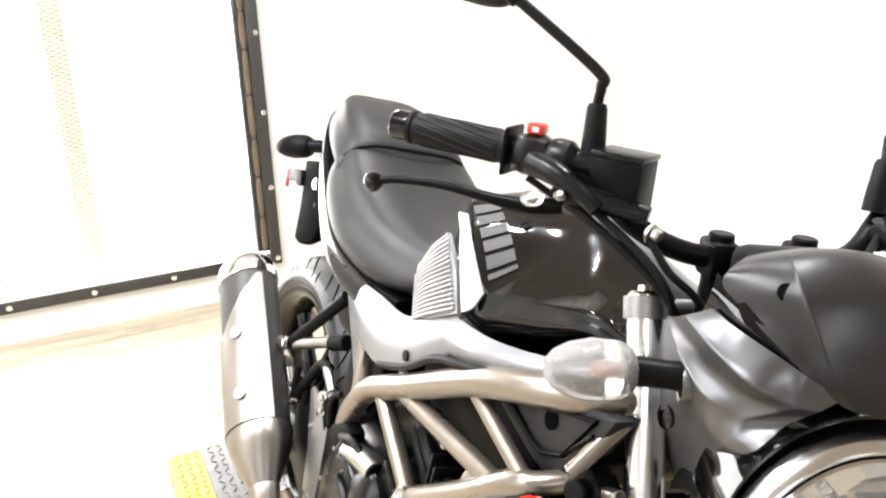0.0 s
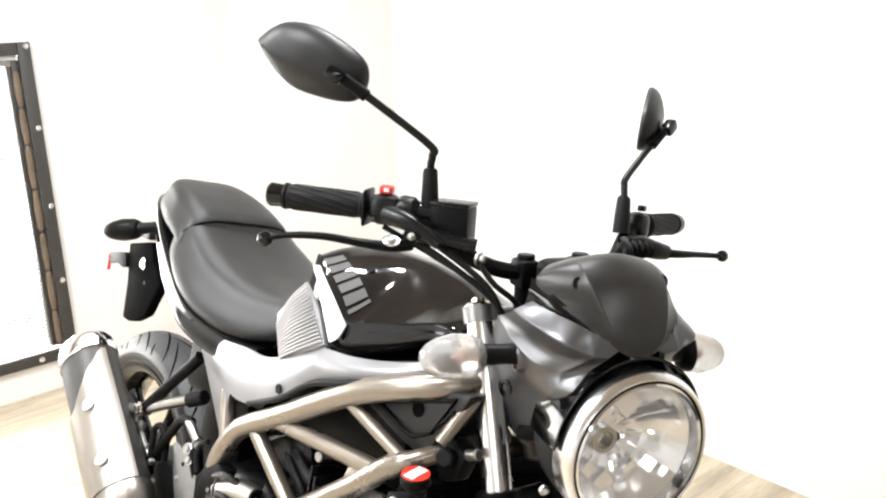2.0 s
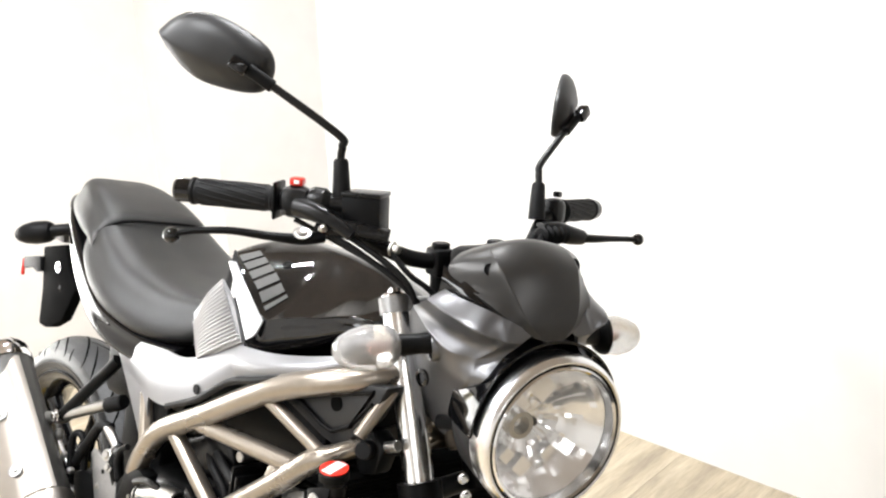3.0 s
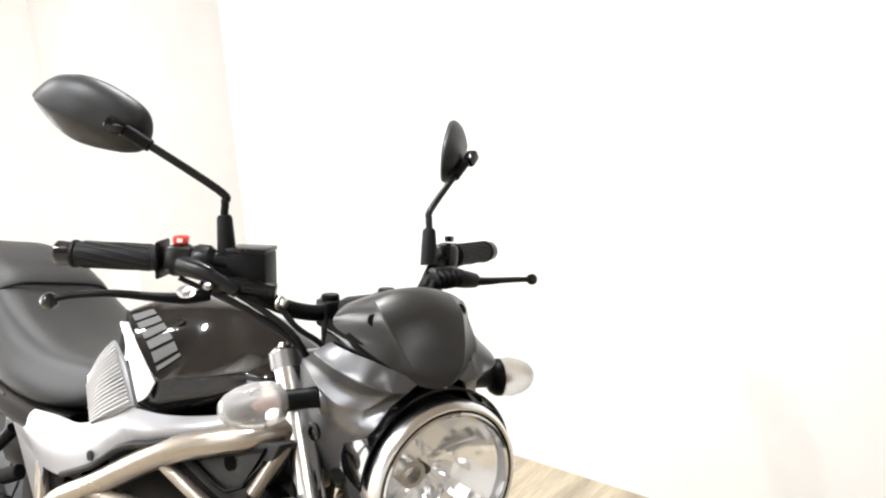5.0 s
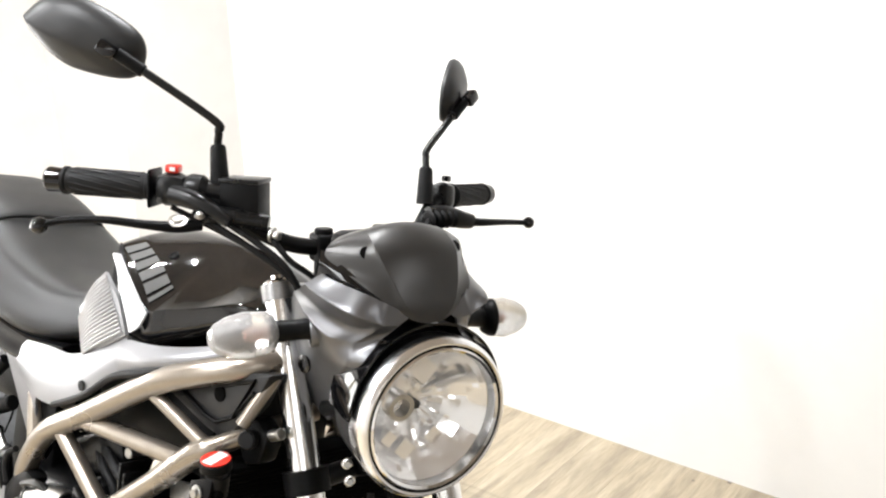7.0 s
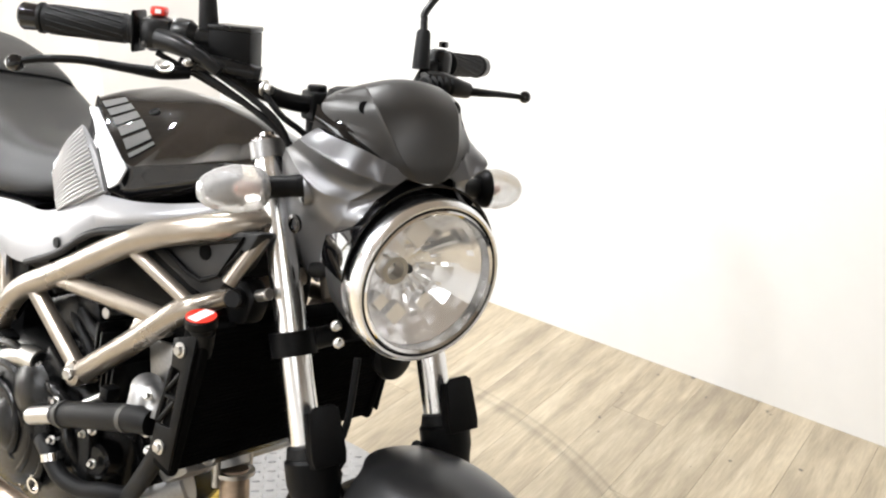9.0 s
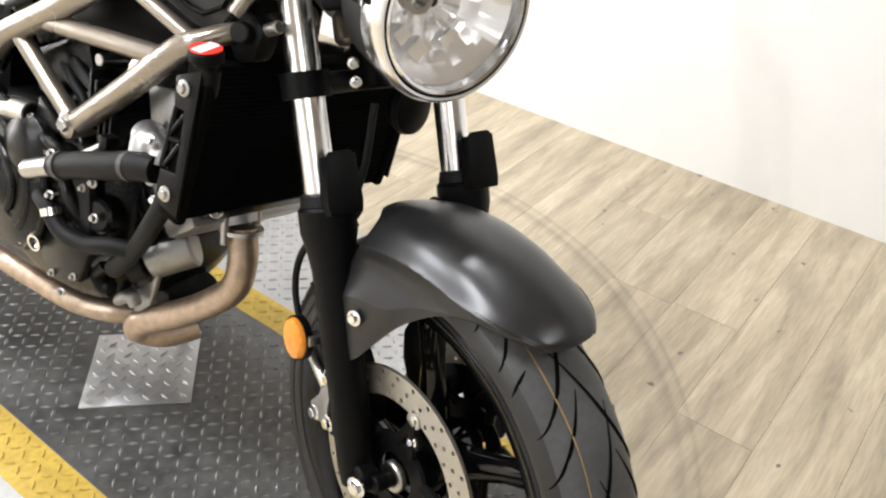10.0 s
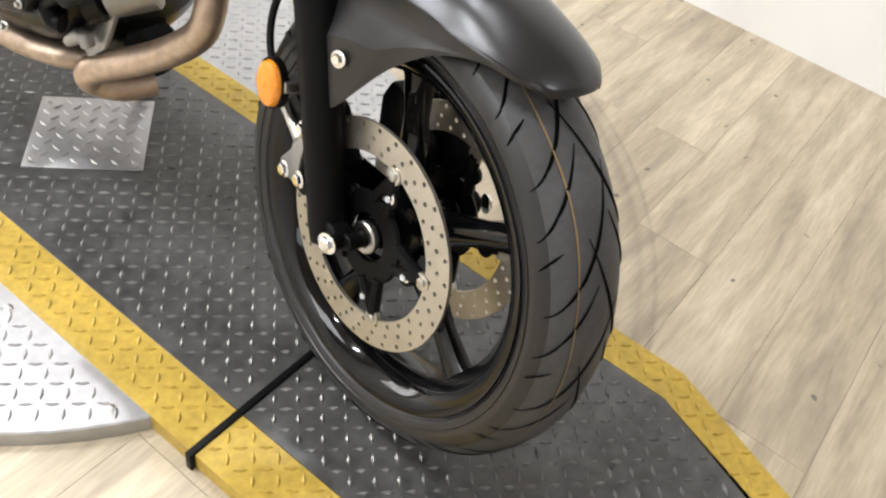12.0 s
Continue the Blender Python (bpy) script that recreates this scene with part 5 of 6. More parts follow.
# grey knee pad beside the tank
for side in (-1, 1):
    T, BR, BL, LF = Vector((side * 0.150, 0.646, 0.922)), Vector((side * 0.165, 0.553, 0.842)), Vector((side * 0.155, 0.682, 0.775)), Vector((side * 0.140, 0.735, 0.838))
    rows = [[T.lerp(LF, 0.12), T.lerp(LF, 0.5), LF.lerp(T, 0.05)], [T.lerp(BR, 0.5), T.lerp(BR, 0.5).lerp(LF.lerp(BL, 0.5), 0.5) + Vector((side * 0.008, 0, 0)), LF.lerp(BL, 0.5)], [BR.lerp(BL, 0.05), BR.lerp(BL, 0.5), BL.lerp(BR, 0.03)]]
    pad = body("knee_pad", patch(rows, 0.006, 6, away=(side, 0, 0)), PAD, "light grey ribbed knee pad", smooth=50)
    for k in range(17):
        s = (k + 0.5) / 17
        a, b = T.lerp(BR, s * 0.94 + 0.03), LF.lerp(BL, s * 0.94 + 0.03)
        if k < 3:
            b = b.lerp(a, 0.25 - 0.08 * k)
        mid = a.lerp(b, 0.5) + Vector((side * (0.0065 + 0.006 * math.sin(math.pi * s)), 0, 0))
        part("rib", tube([a.lerp(b, 0.06) + Vector((side * 0.003, 0, 0)), mid, a.lerp(b, 0.94) + Vector((side * 0.003, 0, 0))], 0.0019, 8, 5), PAD, pad)
    # facet between pad and tank, its bright reflection put into the colour
    rows = [[(side * 0.138, 0.656, 0.942), (side * 0.131, 0.657, 0.941), (side * 0.124, 0.659, 0.940)],
            [(side * 0.155, 0.600, 0.895), (side * 0.150, 0.592, 0.902), (side * 0.1455, 0.587, 0.909)],
            [(side * 0.166, 0.548, 0.845), (side * 0.160, 0.536, 0.856), (side * 0.1535, 0.532, 0.876)]]
    body("tank_side_facet", patch(rows, 0.003, 5, away=(side, 0, 0)), SHEEN_TRIM, "silver facet beside the knee pad, whitened to carry its reflection")

# ---- seat and tail ----
seat = body("seat", loft([(0.755, [(0, 0.868), (0.04, 0.863), (0.065, 0.84), (0.07, 0.80), (0, 0.78)]),
                          (0.80, [(0, 0.850), (0.07, 0.848), (0.10, 0.82), (0.108, 0.775), (0, 0.76)]),
                          (0.88, [(0, 0.853), (0.095, 0.851), (0.130, 0.818), (0.138, 0.765), (0, 0.75)]),
                          (0.98, [(0, 0.874), (0.105, 0.872), (0.144, 0.835), (0.152, 0.78), (0, 0.76)]),
                          (1.07, [(0, 0.908), (0.104, 0.906), (0.141, 0.868), (0.148, 0.81), (0, 0.79)]),
                          (1.14, [(0, 0.940), (0.095, 0.938), (0.126, 0.903), (0.132, 0.85), (0, 0.83)]),
                          (1.19, [(0, 0.945), (0.07, 0.940), (0.10, 0.912), (0.105, 0.88), (0, 0.86)])], steps=6), SEAT_VINYL, "black vinyl rider seat", smooth=60)
pillion = body("pillion_seat", loft([(1.118, [(0, 0.936), (0.088, 0.933), (0.122, 0.905), (0.129, 0.872), (0, 0.85)]),
                                     (1.135, [(0, 0.953), (0.088, 0.950), (0.121, 0.920), (0.128, 0.885), (0, 0.87)]),
                                     (1.22, [(0, 0.984), (0.082, 0.981), (0.108, 0.952), (0.115, 0.905), (0, 0.89)]),
                                     (1.30, [(0, 1.000), (0.064, 0.997), (0.086, 0.968), (0.093, 0.925), (0, 0.91)]),
                                     (1.36, [(0, 0.990), (0.042, 0.985), (0.060, 0.964), (0.066, 0.94), (0, 0.93)])], steps=6), SEAT_VINYL, "black vinyl pillion seat", smooth=60)
part("piping", tube([(-0.131, 1.14, 0.885), (-0.122, 1.125, 0.912), (-0.085, 1.112, 0.934), (0, 1.108, 0.938), (0.085, 1.112, 0.934), (0.122, 1.125, 0.912), (0.131, 1.14, 0.885)], 0.0032, 8), BLACK_SATIN, pillion)
body("tail_unit", loft([(0.80, [(0, 0.76), (0.11, 0.762), (0.125, 0.745), (0.12, 0.72), (0, 0.715)]),
                        (0.90, [(0, 0.755), (0.13, 0.768), (0.146, 0.745), (0.138, 0.715), (0, 0.71)]),
                        (1.02, [(0, 0.775), (0.14, 0.795), (0.158, 0.77), (0.145, 0.735), (0, 0.73)]),
                        (1.14, [(0, 0.82), (0.13, 0.856), (0.146, 0.83), (0.13, 0.785), (0, 0.775)]),
                        (1.26, [(0, 0.87), (0.105, 0.915), (0.12, 0.895), (0.1, 0.845), (0, 0.83)]),
                        (1.36, [(0, 0.92), (0.066, 0.95), (0.078, 0.935), (0.06, 0.895), (0, 0.88)]),
                        (1.41, [(0, 0.945), (0.03, 0.955), (0.036, 0.945), (0.03, 0.92), (0, 0.91)])], steps=6), BLACK_GLOSS, "glossy black tail unit", smooth=60)
hanger = body("plate_hanger", slab([(1.525, 0.812), (1.407, 0.838), (1.385, 0.795), (1.335, 0.756), (1.388, 0.668), (1.440, 0.641), (1.470, 0.634), (1.503, 0.636), (1.506, 0.72)], 0.025, "x", -0.055, 0.005), GRID_BLACK, "black rear number plate hanger")
part("bolt", bolt((-0.056, 1.432, 0.782), (-1, 0, 0), 0.010, 0.005), CHROME, hanger)
part("hole", lathe([(0, 0.005), (0.001, 0.005)], (-0.0555, 1.412, 0.740), (-1, 0, 0), 12), RUBBER, hanger)
part("tab", box(-0.055, -0.030, 1.425, 1.472, 0.838, 0.872, 0.003), DARK_STEEL, hanger, "dark grey tab")
part("reflector_bracket", slab([(1.612, 0.772), (1.522, 0.790), (1.507, 0.757), (1.530, 0.751), (1.560, 0.757), (1.602, 0.746)], 0.012, "x", -0.062, 0.002), BLACK_SATIN, hanger)
part("rear_reflector", box(-0.063, -0.055, 1.609, 1.615, 0.728, 0.768, 0.0015), RED, hanger, "small red rear reflector")
turn_signal((-0.06, 1.345, 0.885), (-0.098, 1.39, 0.868), (-0.145, 1.455, 0.846), BLACK_SATIN, False, "dark rear turn signal on a short stalk", 0.024)
turn_signal((0.06, 1.345, 0.885), (0.098, 1.39, 0.868), (0.145, 1.455, 0.846), BLACK_SATIN, False, "dark rear turn signal on a short stalk", 0.024)

# silver side panels
for side in (-1, 1):
    rows = [[(side * 0.118, 0.985, 0.735), (side * 0.140, 0.90, 0.752), (side * 0.148, 0.80, 0.765), (side * 0.152, 0.715, 0.772), (side * 0.158, 0.63, 0.805), (side * 0.158, 0.56, 0.838)],
            [(side * 0.130, 0.968, 0.72), (side * 0.150, 0.89, 0.722), (side * 0.160, 0.80, 0.722), (side * 0.166, 0.715, 0.735), (side * 0.170, 0.63, 0.77), (side * 0.168, 0.56, 0.812)],
            [(side * 0.133, 0.945, 0.695), (side * 0.146, 0.875, 0.690), (side * 0.156, 0.80, 0.678), (side * 0.164, 0.72, 0.69), (side * 0.170, 0.64, 0.728), (side * 0.166, 0.55, 0.785)]]
    side_panel = body("side_panel", patch(rows, 0.006, 5, away=(side, 0, 0)), SILVER_PAINT, "silver grey painted side panel", smooth=50)
    rows = [[(0.128, 1.002, 0.736), (0.130, 0.956, 0.692), (0.130, 0.910, 0.641), (0.130, 0.864, 0.588)],
            [(0.142, 0.901, 0.746), (0.142, 0.884, 0.701), (0.138, 0.864, 0.652), (0.135, 0.840, 0.600)],
            [(0.148, 0.798, 0.755), (0.146, 0.817, 0.706), (0.140, 0.835, 0.654), (0.136, 0.824, 0.608)]]
    rows = [[(side * x, y, z) for x, y, z in row] for row in rows]
    part("rear_leg", patch(rows, 0.005, 5, away=(side, 0, 0)), SILVER_PAINT, side_panel, smooth=50)
    part("inner_panel", slab([(0.885, 0.705), (0.79, 0.69), (0.783, 0.60), (0.81, 0.565), (0.845, 0.628)], side * 0.004, "x", side * 0.124, 0.001), BLACK_SATIN, side_panel, "black inner panel")
    part("peg_hole", lathe([(0, 0.008), (0.002, 0.0075), (0.002, 0.003)], (side * 0.1715, 0.645, 0.742), (side, 0, 0), 20), BLACK_SATIN, side_panel)
    rows = [[(side * 0.160, 0.57, 0.832), (side * 0.163, 0.48, 0.842), (side * 0.152, 0.39, 0.862), (side * 0.117, 0.315, 0.888)],
            [(side * 0.171, 0.565, 0.808), (side * 0.176, 0.48, 0.824), (side * 0.164, 0.39, 0.850), (side * 0.122, 0.31, 0.885)],
            [(side * 0.168, 0.56, 0.787), (side * 0.174, 0.475, 0.81), (side * 0.162, 0.385, 0.842), (side * 0.118, 0.305, 0.876)]]
    part("front_extension", patch(rows, 0.006, 5, away=(side, 0, 0)), SILVER_PAINT, side_panel, "silver grey panel under the tank", smooth=50)

for side in (-1, 1):
    body("panel_gasket", tube([(side * 0.160, 0.74, 0.685), (side * 0.171, 0.64, 0.728), (side * 0.176, 0.56, 0.778), (side * 0.179, 0.475, 0.806), (side * 0.166, 0.385, 0.838), (side * 0.122, 0.305, 0.872)], 0.0055, 10), RUBBER, "black rubber strip under the side panel")

# ---- frame ----
for side in (-1, 1):
    top = body("frame_rail", tube([(side * 0.138, 0.842, 0.500), (side * 0.145, 0.830, 0.545), (side * 0.151, 0.800, 0.590), (side * 0.156, 0.750, 0.640), (side * 0.162, 0.636, 0.701), (side * 0.169, 0.510, 0.771), (side * 0.171, 0.440, 0.806), (side * 0.162, 0.365, 0.835), (side * 0.128, 0.305, 0.856), (side * 0.05, 0.285, 0.868)], 0.0182, 18, 7), FRAME_PAINT, "champagne painted frame tube")
    part("strut", tube([(side * 0.155, 0.712, 0.648), (side * 0.146, 0.593, 0.563)], 0.0130, 16), FRAME_PAINT, top)
    part("strut", tube([(side * 0.158, 0.650, 0.686), (side * 0.165, 0.394, 0.709)], 0.0130, 16), FRAME_PAINT, top)
    part("strut", tube([(side * 0.167, 0.478, 0.780), (side * 0.167, 0.350, 0.745)], 0.0095, 14), FRAME_PAINT, top)
    part("strut", tube([(side * 0.160, 0.290, 0.786), (side * 0.130, 0.274, 0.850)], 0.0090, 14), FRAME_PAINT, top)
    low = body("frame_rail", tube([(side * 0.144, 0.590, 0.558), (side * 0.155, 0.515, 0.611), (side * 0.165, 0.434, 0.670), (side * 0.168, 0.362, 0.728), (side * 0.160, 0.330, 0.748), (side * 0.120, 0.305, 0.768), (side * 0.04, 0.285, 0.790)], [0.0168, 0.0168, 0.0168, 0.0165, 0.0130, 0.0120, 0.0120], 18, 7), FRAME_PAINT, "champagne painted frame tube")
    part("gusset", slab([(0.470, 0.640), (0.405, 0.690), (0.385, 0.712), (0.405, 0.712), (0.450, 0.690)], side * 0.006, "x", side * 0.163, 0.002), FRAME_PAINT, low, "small welded gusset")
    part("end_bolt", bolt((side * 0.160, 0.588, 0.560), (side, -0.2, 0), 0.011, 0.01), STEEL, low)
    part("boss", lathe([(-0.02, 0.0185), (0.016, 0.0185), (0.018, 0.015)], (side * 0.144, 0.589, 0.559), (side, 0, 0), 24), FRAME_PAINT, low)
    infill = body("frame_infill", slab([(0.478, 0.786), (0.450, 0.800), (0.370, 0.828), (0.300, 0.850), (0.262, 0.856), (0.285, 0.808), (0.318, 0.768), (0.345, 0.752), (0.372, 0.756)], side * -0.03, "x", side * 0.150, 0.006), HOUSING, "black plastic frame infill panel")
    part("recess_rim", tube([(side * 0.152, 0.432, 0.794), (side * 0.152, 0.285, 0.843), (side * 0.152, 0.318, 0.788), (side * 0.152, 0.350, 0.772), (side * 0.152, 0.372, 0.774), (side * 0.152, 0.432, 0.794)], 0.0032, 8, smooth=False), BLACK_SATIN, infill)
    part("recess_rib", tube([(side * 0.152, 0.322, 0.785), (side * 0.152, 0.284, 0.828)], 0.0026, 8, smooth=False), BLACK_SATIN, infill)
    part("hole", lathe([(0, 0.0105), (0.0015, 0.0105)], (side * 0.1505, 0.351, 0.809), (side, 0, 0), 28), GRID_BLACK, infill)
body("head_tube", rod((0, 0.235, 0.77), (0, 0.315, 0.955), 0.034, 24), FRAME_PAINT, "champagne painted head tube")

# ---- radiator ----
TILT_R = Matrix.Translation((0, 0.322, 0.612)) @ Matrix.Rotation(radians(8), 4, "X")
radiator = body("radiator", box(-0.172, 0.200, -0.012, 0.022, -0.085, 0.118, 0.004, TILT_R), GRID_BLACK, "black finned radiator")
for k in range(33):
    z = -0.081 + k * 0.006
    part("fin", box(-0.165, 0.193, -0.0145, -0.011, z, z + 0.0022, m=TILT_R), GRID_BLACK, radiator, smooth=0)
for side in (-1, 1):
    at = -0.186 if side < 0 else 0.214
    part("end_tank", box(at - side * 0.018, at - side * 0.002, -0.018, 0.022, -0.089, 0.120, 0.006, TILT_R), GRID_BLACK, radiator, "black radiator end tank")
    bracket = body("radiator_shroud", slab([(0.296, 0.722), (0.338, 0.704), (0.336, 0.668), (0.318, 0.668), (0.322, 0.590), (0.350, 0.588), (0.355, 0.545), (0.312, 0.536)], side * 0.004, "x", at, 0.0012), BLACK_SATIN, "black truss shaped radiator side bracket")
    for a, b, r in (((0.334, 0.668), (0.350, 0.590), 0.0042), ((0.318, 0.664), (0.342, 0.632), 0.0035), ((0.342, 0.628), (0.320, 0.630), 0.0035), ((0.322, 0.626), (0.346, 0.592), 0.0035)):
        part("brace", rod((at + side * 0.001, *a), (at + side * 0.001, *b), r, 8), BLACK_SATIN, bracket)
    for y, z in ((0.322, 0.694), (0.335, 0.560)):
        part("bolt", bolt((at + side * 0.004, y, z), (side, 0, 0), 0.0078, 0.007), STEEL, bracket)
CAP_AT = Vector((-0.181, 0.292, 0.694))
capway = Vector((-0.22, -0.03, 0.97)).normalized()
cap = body("radiator_cap", lathe([(0.034, 0.013), (0.040, 0.0155), (0.043, 0.0195), (0.053, 0.0195), (0.055, 0.017)], CAP_AT, capway, 28), BLACK_SATIN, "black radiator cap with red and white label")
part("label", lathe([(0.0555, 0.0182), (0.0565, 0.0182), (0.0565, 0.002)], CAP_AT, capway, 28), RED, cap, "red round label")
part("label_bar", box(-0.0150, 0.0150, -0.0075, 0.0075, 0.0566, 0.0575, 0, Matrix.Translation(CAP_AT) @ capway.to_track_quat("Z", "X").to_matrix().to_4x4()), WHITE_PLASTIC, cap, "white bar", smooth=0)
part("neck", rod((-0.168, 0.308, 0.69), (-0.180, 0.294, 0.728), 0.012), BLACK_SATIN, cap)
rail_bracket = body("rail_bracket", slab([(0.318, 0.785), (0.285, 0.792), (0.262, 0.775), (0.272, 0.738), (0.300, 0.728), (0.322, 0.752)], 0.03, "x", -0.140, 0.006), BLACK_SATIN, "black bracket at the front of the frame rail")
part("collar", rod((-0.135, 0.292, 0.766), (-0.156, 0.284, 0.768), 0.012, 18), RUBBER, rail_bracket)
body("tank_mount", rod((-0.128, 0.284, 0.768), (-0.132, 0.247, 0.784), 0.0075, 16), STEEL, "bare steel tank mount")
body("horn", lathe([(0, 0.012), (0.004, 0.032), (0.016, 0.038), (0.024, 0.036), (0.03, 0.014)], (0.06, 0.205, 0.70), (0, -1, 0.1), 28), BLACK_SATIN, "round black horn")

# ---- engine ----
engine = body("engine", loft([(0.50, [(0, 0.50), (0.07, 0.495), (0.10, 0.46), (0.10, 0.39), (0.06, 0.345), (0, 0.34)]),
                              (0.54, [(0, 0.54), (0.10, 0.535), (0.135, 0.49), (0.135, 0.36), (0.08, 0.295), (0, 0.285)]),
                              (0.62, [(0, 0.555), (0.11, 0.55), (0.148, 0.505), (0.148, 0.34), (0.09, 0.265), (0, 0.258)]),
                              (0.74, [(0, 0.56), (0.11, 0.555), (0.150, 0.51), (0.148, 0.34), (0.09, 0.27), (0, 0.265)]),
                              (0.86, [(0, 0.53), (0.09, 0.525), (0.125, 0.48), (0.12, 0.37), (0.07, 0.30), (0, 0.29)])], steps=4), ENGINE, "black V-twin engine", smooth=50)
TWO = {"front_cylinder": (Vector((0, 0.535, 0.45)), Vector((0, -0.80, 0.60)).normalized()), "rear_cylinder": (Vector((0, 0.62, 0.50)), Vector((0, 0.42, 0.90)).normalized())}
for name, (foot, way) in TWO.items():
    m = Matrix.Translation(foot) @ way.to_track_quat("Z", "X").to_matrix().to_4x4()
    cyl = body(name, box(-0.062, 0.062, -0.095, 0.095, 0, 0.10, 0.014, m), ENGINE, "black finned engine cylinder")
    for k in range(4):
        part("fin", box(-0.068, 0.068, -0.102, 0.102, 0.018 + 0.02 * k, 0.022 + 0.02 * k, 0.001, m), ENGINE, cyl)
    head = part("head", box(-0.075, 0.075, -0.118, 0.118, 0.098, 0.165, 0.012, m), ALLOY if name == "front_cylinder" else ENGINE, cyl, "cast cylinder head")
    part("head_cover", box(-0.07, 0.07, -0.112, 0.112, 0.164, 0.205, 0.018, m), ENGINE, cyl, "black head cover")
    for sx in (-0.06, 0.06):
        for sy in (-0.105, 0.105):
            part("bolt", bolt(m @ Vector((sx, sy, 0.2)), way, 0.009, 0.008), STEEL, cyl)
# right engine covers
clutch_cover = part("clutch_cover", lathe([(0, 0.112), (0.012, 0.112), (0.024, 0.10), (0.03, 0.07), (0.032, 0.02)], (-0.145, 0.735, 0.435), (-1, 0.05, 0), 48), ENGINE, engine, "round black clutch cover")
for k in range(9):
    a = 2 * math.pi * k / 9
    part("cover_bolt", bolt((-0.158, 0.735 + 0.105 * math.cos(a), 0.435 + 0.105 * math.sin(a)), (-1, 0, 0), 0.0046, 0.007), STEEL, engine)
part("side_cover", slab([(0.53, 0.50), (0.60, 0.53), (0.66, 0.45), (0.66, 0.36), (0.60, 0.315), (0.54, 0.335), (0.515, 0.40)], -0.022, "x", -0.138, 0.008), ENGINE, engine, "black ribbed side cover")
for y, z in ((0.54, 0.485), (0.60, 0.515), (0.648, 0.37), (0.60, 0.328), (0.548, 0.345), (0.526, 0.40)):
    part("cover_bolt", bolt((-0.160, y, z), (-1, 0, 0), 0.0047, 0.007), STEEL, engine)
part("water_pump", lathe([(0, 0.052), (0.018, 0.052), (0.03, 0.04), (0.036, 0.018)], (-0.15, 0.665, 0.50), (-1, 0, 0), 36), ENGINE, engine, "black water pump cover")
for k in range(5):
    a = 2 * math.pi * k / 5 + 0.4
    part("cover_bolt", bolt((-0.165, 0.665 + 0.048 * math.cos(a), 0.50 + 0.048 * math.sin(a)), (-1, 0, 0), 0.0046, 0.007), STEEL, engine)
coolant = body("coolant_pipe", rod((-0.190, 0.626, 0.485), (-0.190, 0.553, 0.517), 0.0135, 20), STEEL, "steel coolant pipe with black hose")
part("hose", tube([(-0.190, 0.562, 0.513), (-0.189, 0.512, 0.532), (-0.187, 0.446, 0.555), (-0.184, 0.397, 0.572), (-0.180, 0.368, 0.577)], [0.0165, 0.0185, 0.0185, 0.019, 0.017], 18), RUBBER, coolant, "black rubber hose")
for at, way in (((-0.190, 0.549, 0.518), (0, -0.9, 0.35)), ((-0.185, 0.414, 0.566), (0, -1, 0.3))):
    part("clip", lathe([(0, 0.0195), (0.009, 0.0195)], at, way, 24), DARK_STEEL, coolant)
lower_hose = body("hose", tube([(-0.172, 0.620, 0.446), (-0.178, 0.592, 0.440), (-0.178, 0.557, 0.418), (-0.172, 0.513, 0.414), (-0.165, 0.468, 0.429), (-0.150, 0.441, 0.431)], 0.0125, 16), RUBBER, "black lower coolant hose")
part("clip", lathe([(0, 0.0148), (0.011, 0.0148)], (-0.179, 0.584, 0.442), (0, -0.45, -0.9), 24), CHROME, lower_hose, "bright hose clip")
body("hose", tube([(-0.172, 0.354, 0.542), (-0.165, 0.386, 0.492), (-0.150, 0.433, 0.434), (-0.135, 0.492, 0.377)], [0.0135, 0.0130, 0.0125, 0.014], 16), RUBBER, "black slanting hose")
body("hose", tube([(-0.135, 0.506, 0.380), (-0.130, 0.536, 0.353), (-0.125, 0.527, 0.332), (-0.120, 0.514, 0.331)], 0.0135, 14), BLACK_SATIN, "black bent engine pipe")
part("sight_glass_ring", lathe([(0, 0.0130), (0.006, 0.0130), (0.006, 0.0095), (0.002, 0.0088)], (-0.166, 0.634, 0.365), (-1, -0.15, -0.1), 32), CHROME, engine, "bright ring of the oil sight glass")
for at in ((-0.175, 0.593, 0.518), (-0.165, 0.671, 0.521), (-0.165, 0.511, 0.504), (-0.160, 0.510, 0.452), (-0.175, 0.592, 0.457), (-0.130, 0.620, 0.279), (-0.175, 0.688, 0.470), (-0.165, 0.688, 0.367)):
    part("cover_bolt", bolt(at, (-1, -0.2, 0.15), 0.0055, 0.008), STEEL, engine)
for points in ([(-0.170, 0.698, 0.495), (-0.172, 0.663, 0.516), (-0.165, 0.619, 0.502)], [(-0.165, 0.648, 0.528), (-0.167, 0.611, 0.527), (-0.160, 0.584, 0.513)], [(-0.172, 0.711, 0.470), (-0.174, 0.675, 0.466), (-0.168, 0.672, 0.432)]):
    part("rib", tube(points, [0.007, 0.009, 0.008], 12), ENGINE, engine, "curved cast rib")
for k, (y, z, reach) in enumerate(((0.735, 0.435, 0.118), (0.735, 0.435, 0.088), (0.735, 0.435, 0.058))):
    arc = [(-0.166 - 0.007 * k, y + reach * math.cos(radians(a)), z + reach * math.sin(radians(a))) for a in range(60 + 8 * k, 230, 14)]
    part("arched_rib", tube(arc, 0.0065, 10, 3), ENGINE, engine, "raised arched rib")
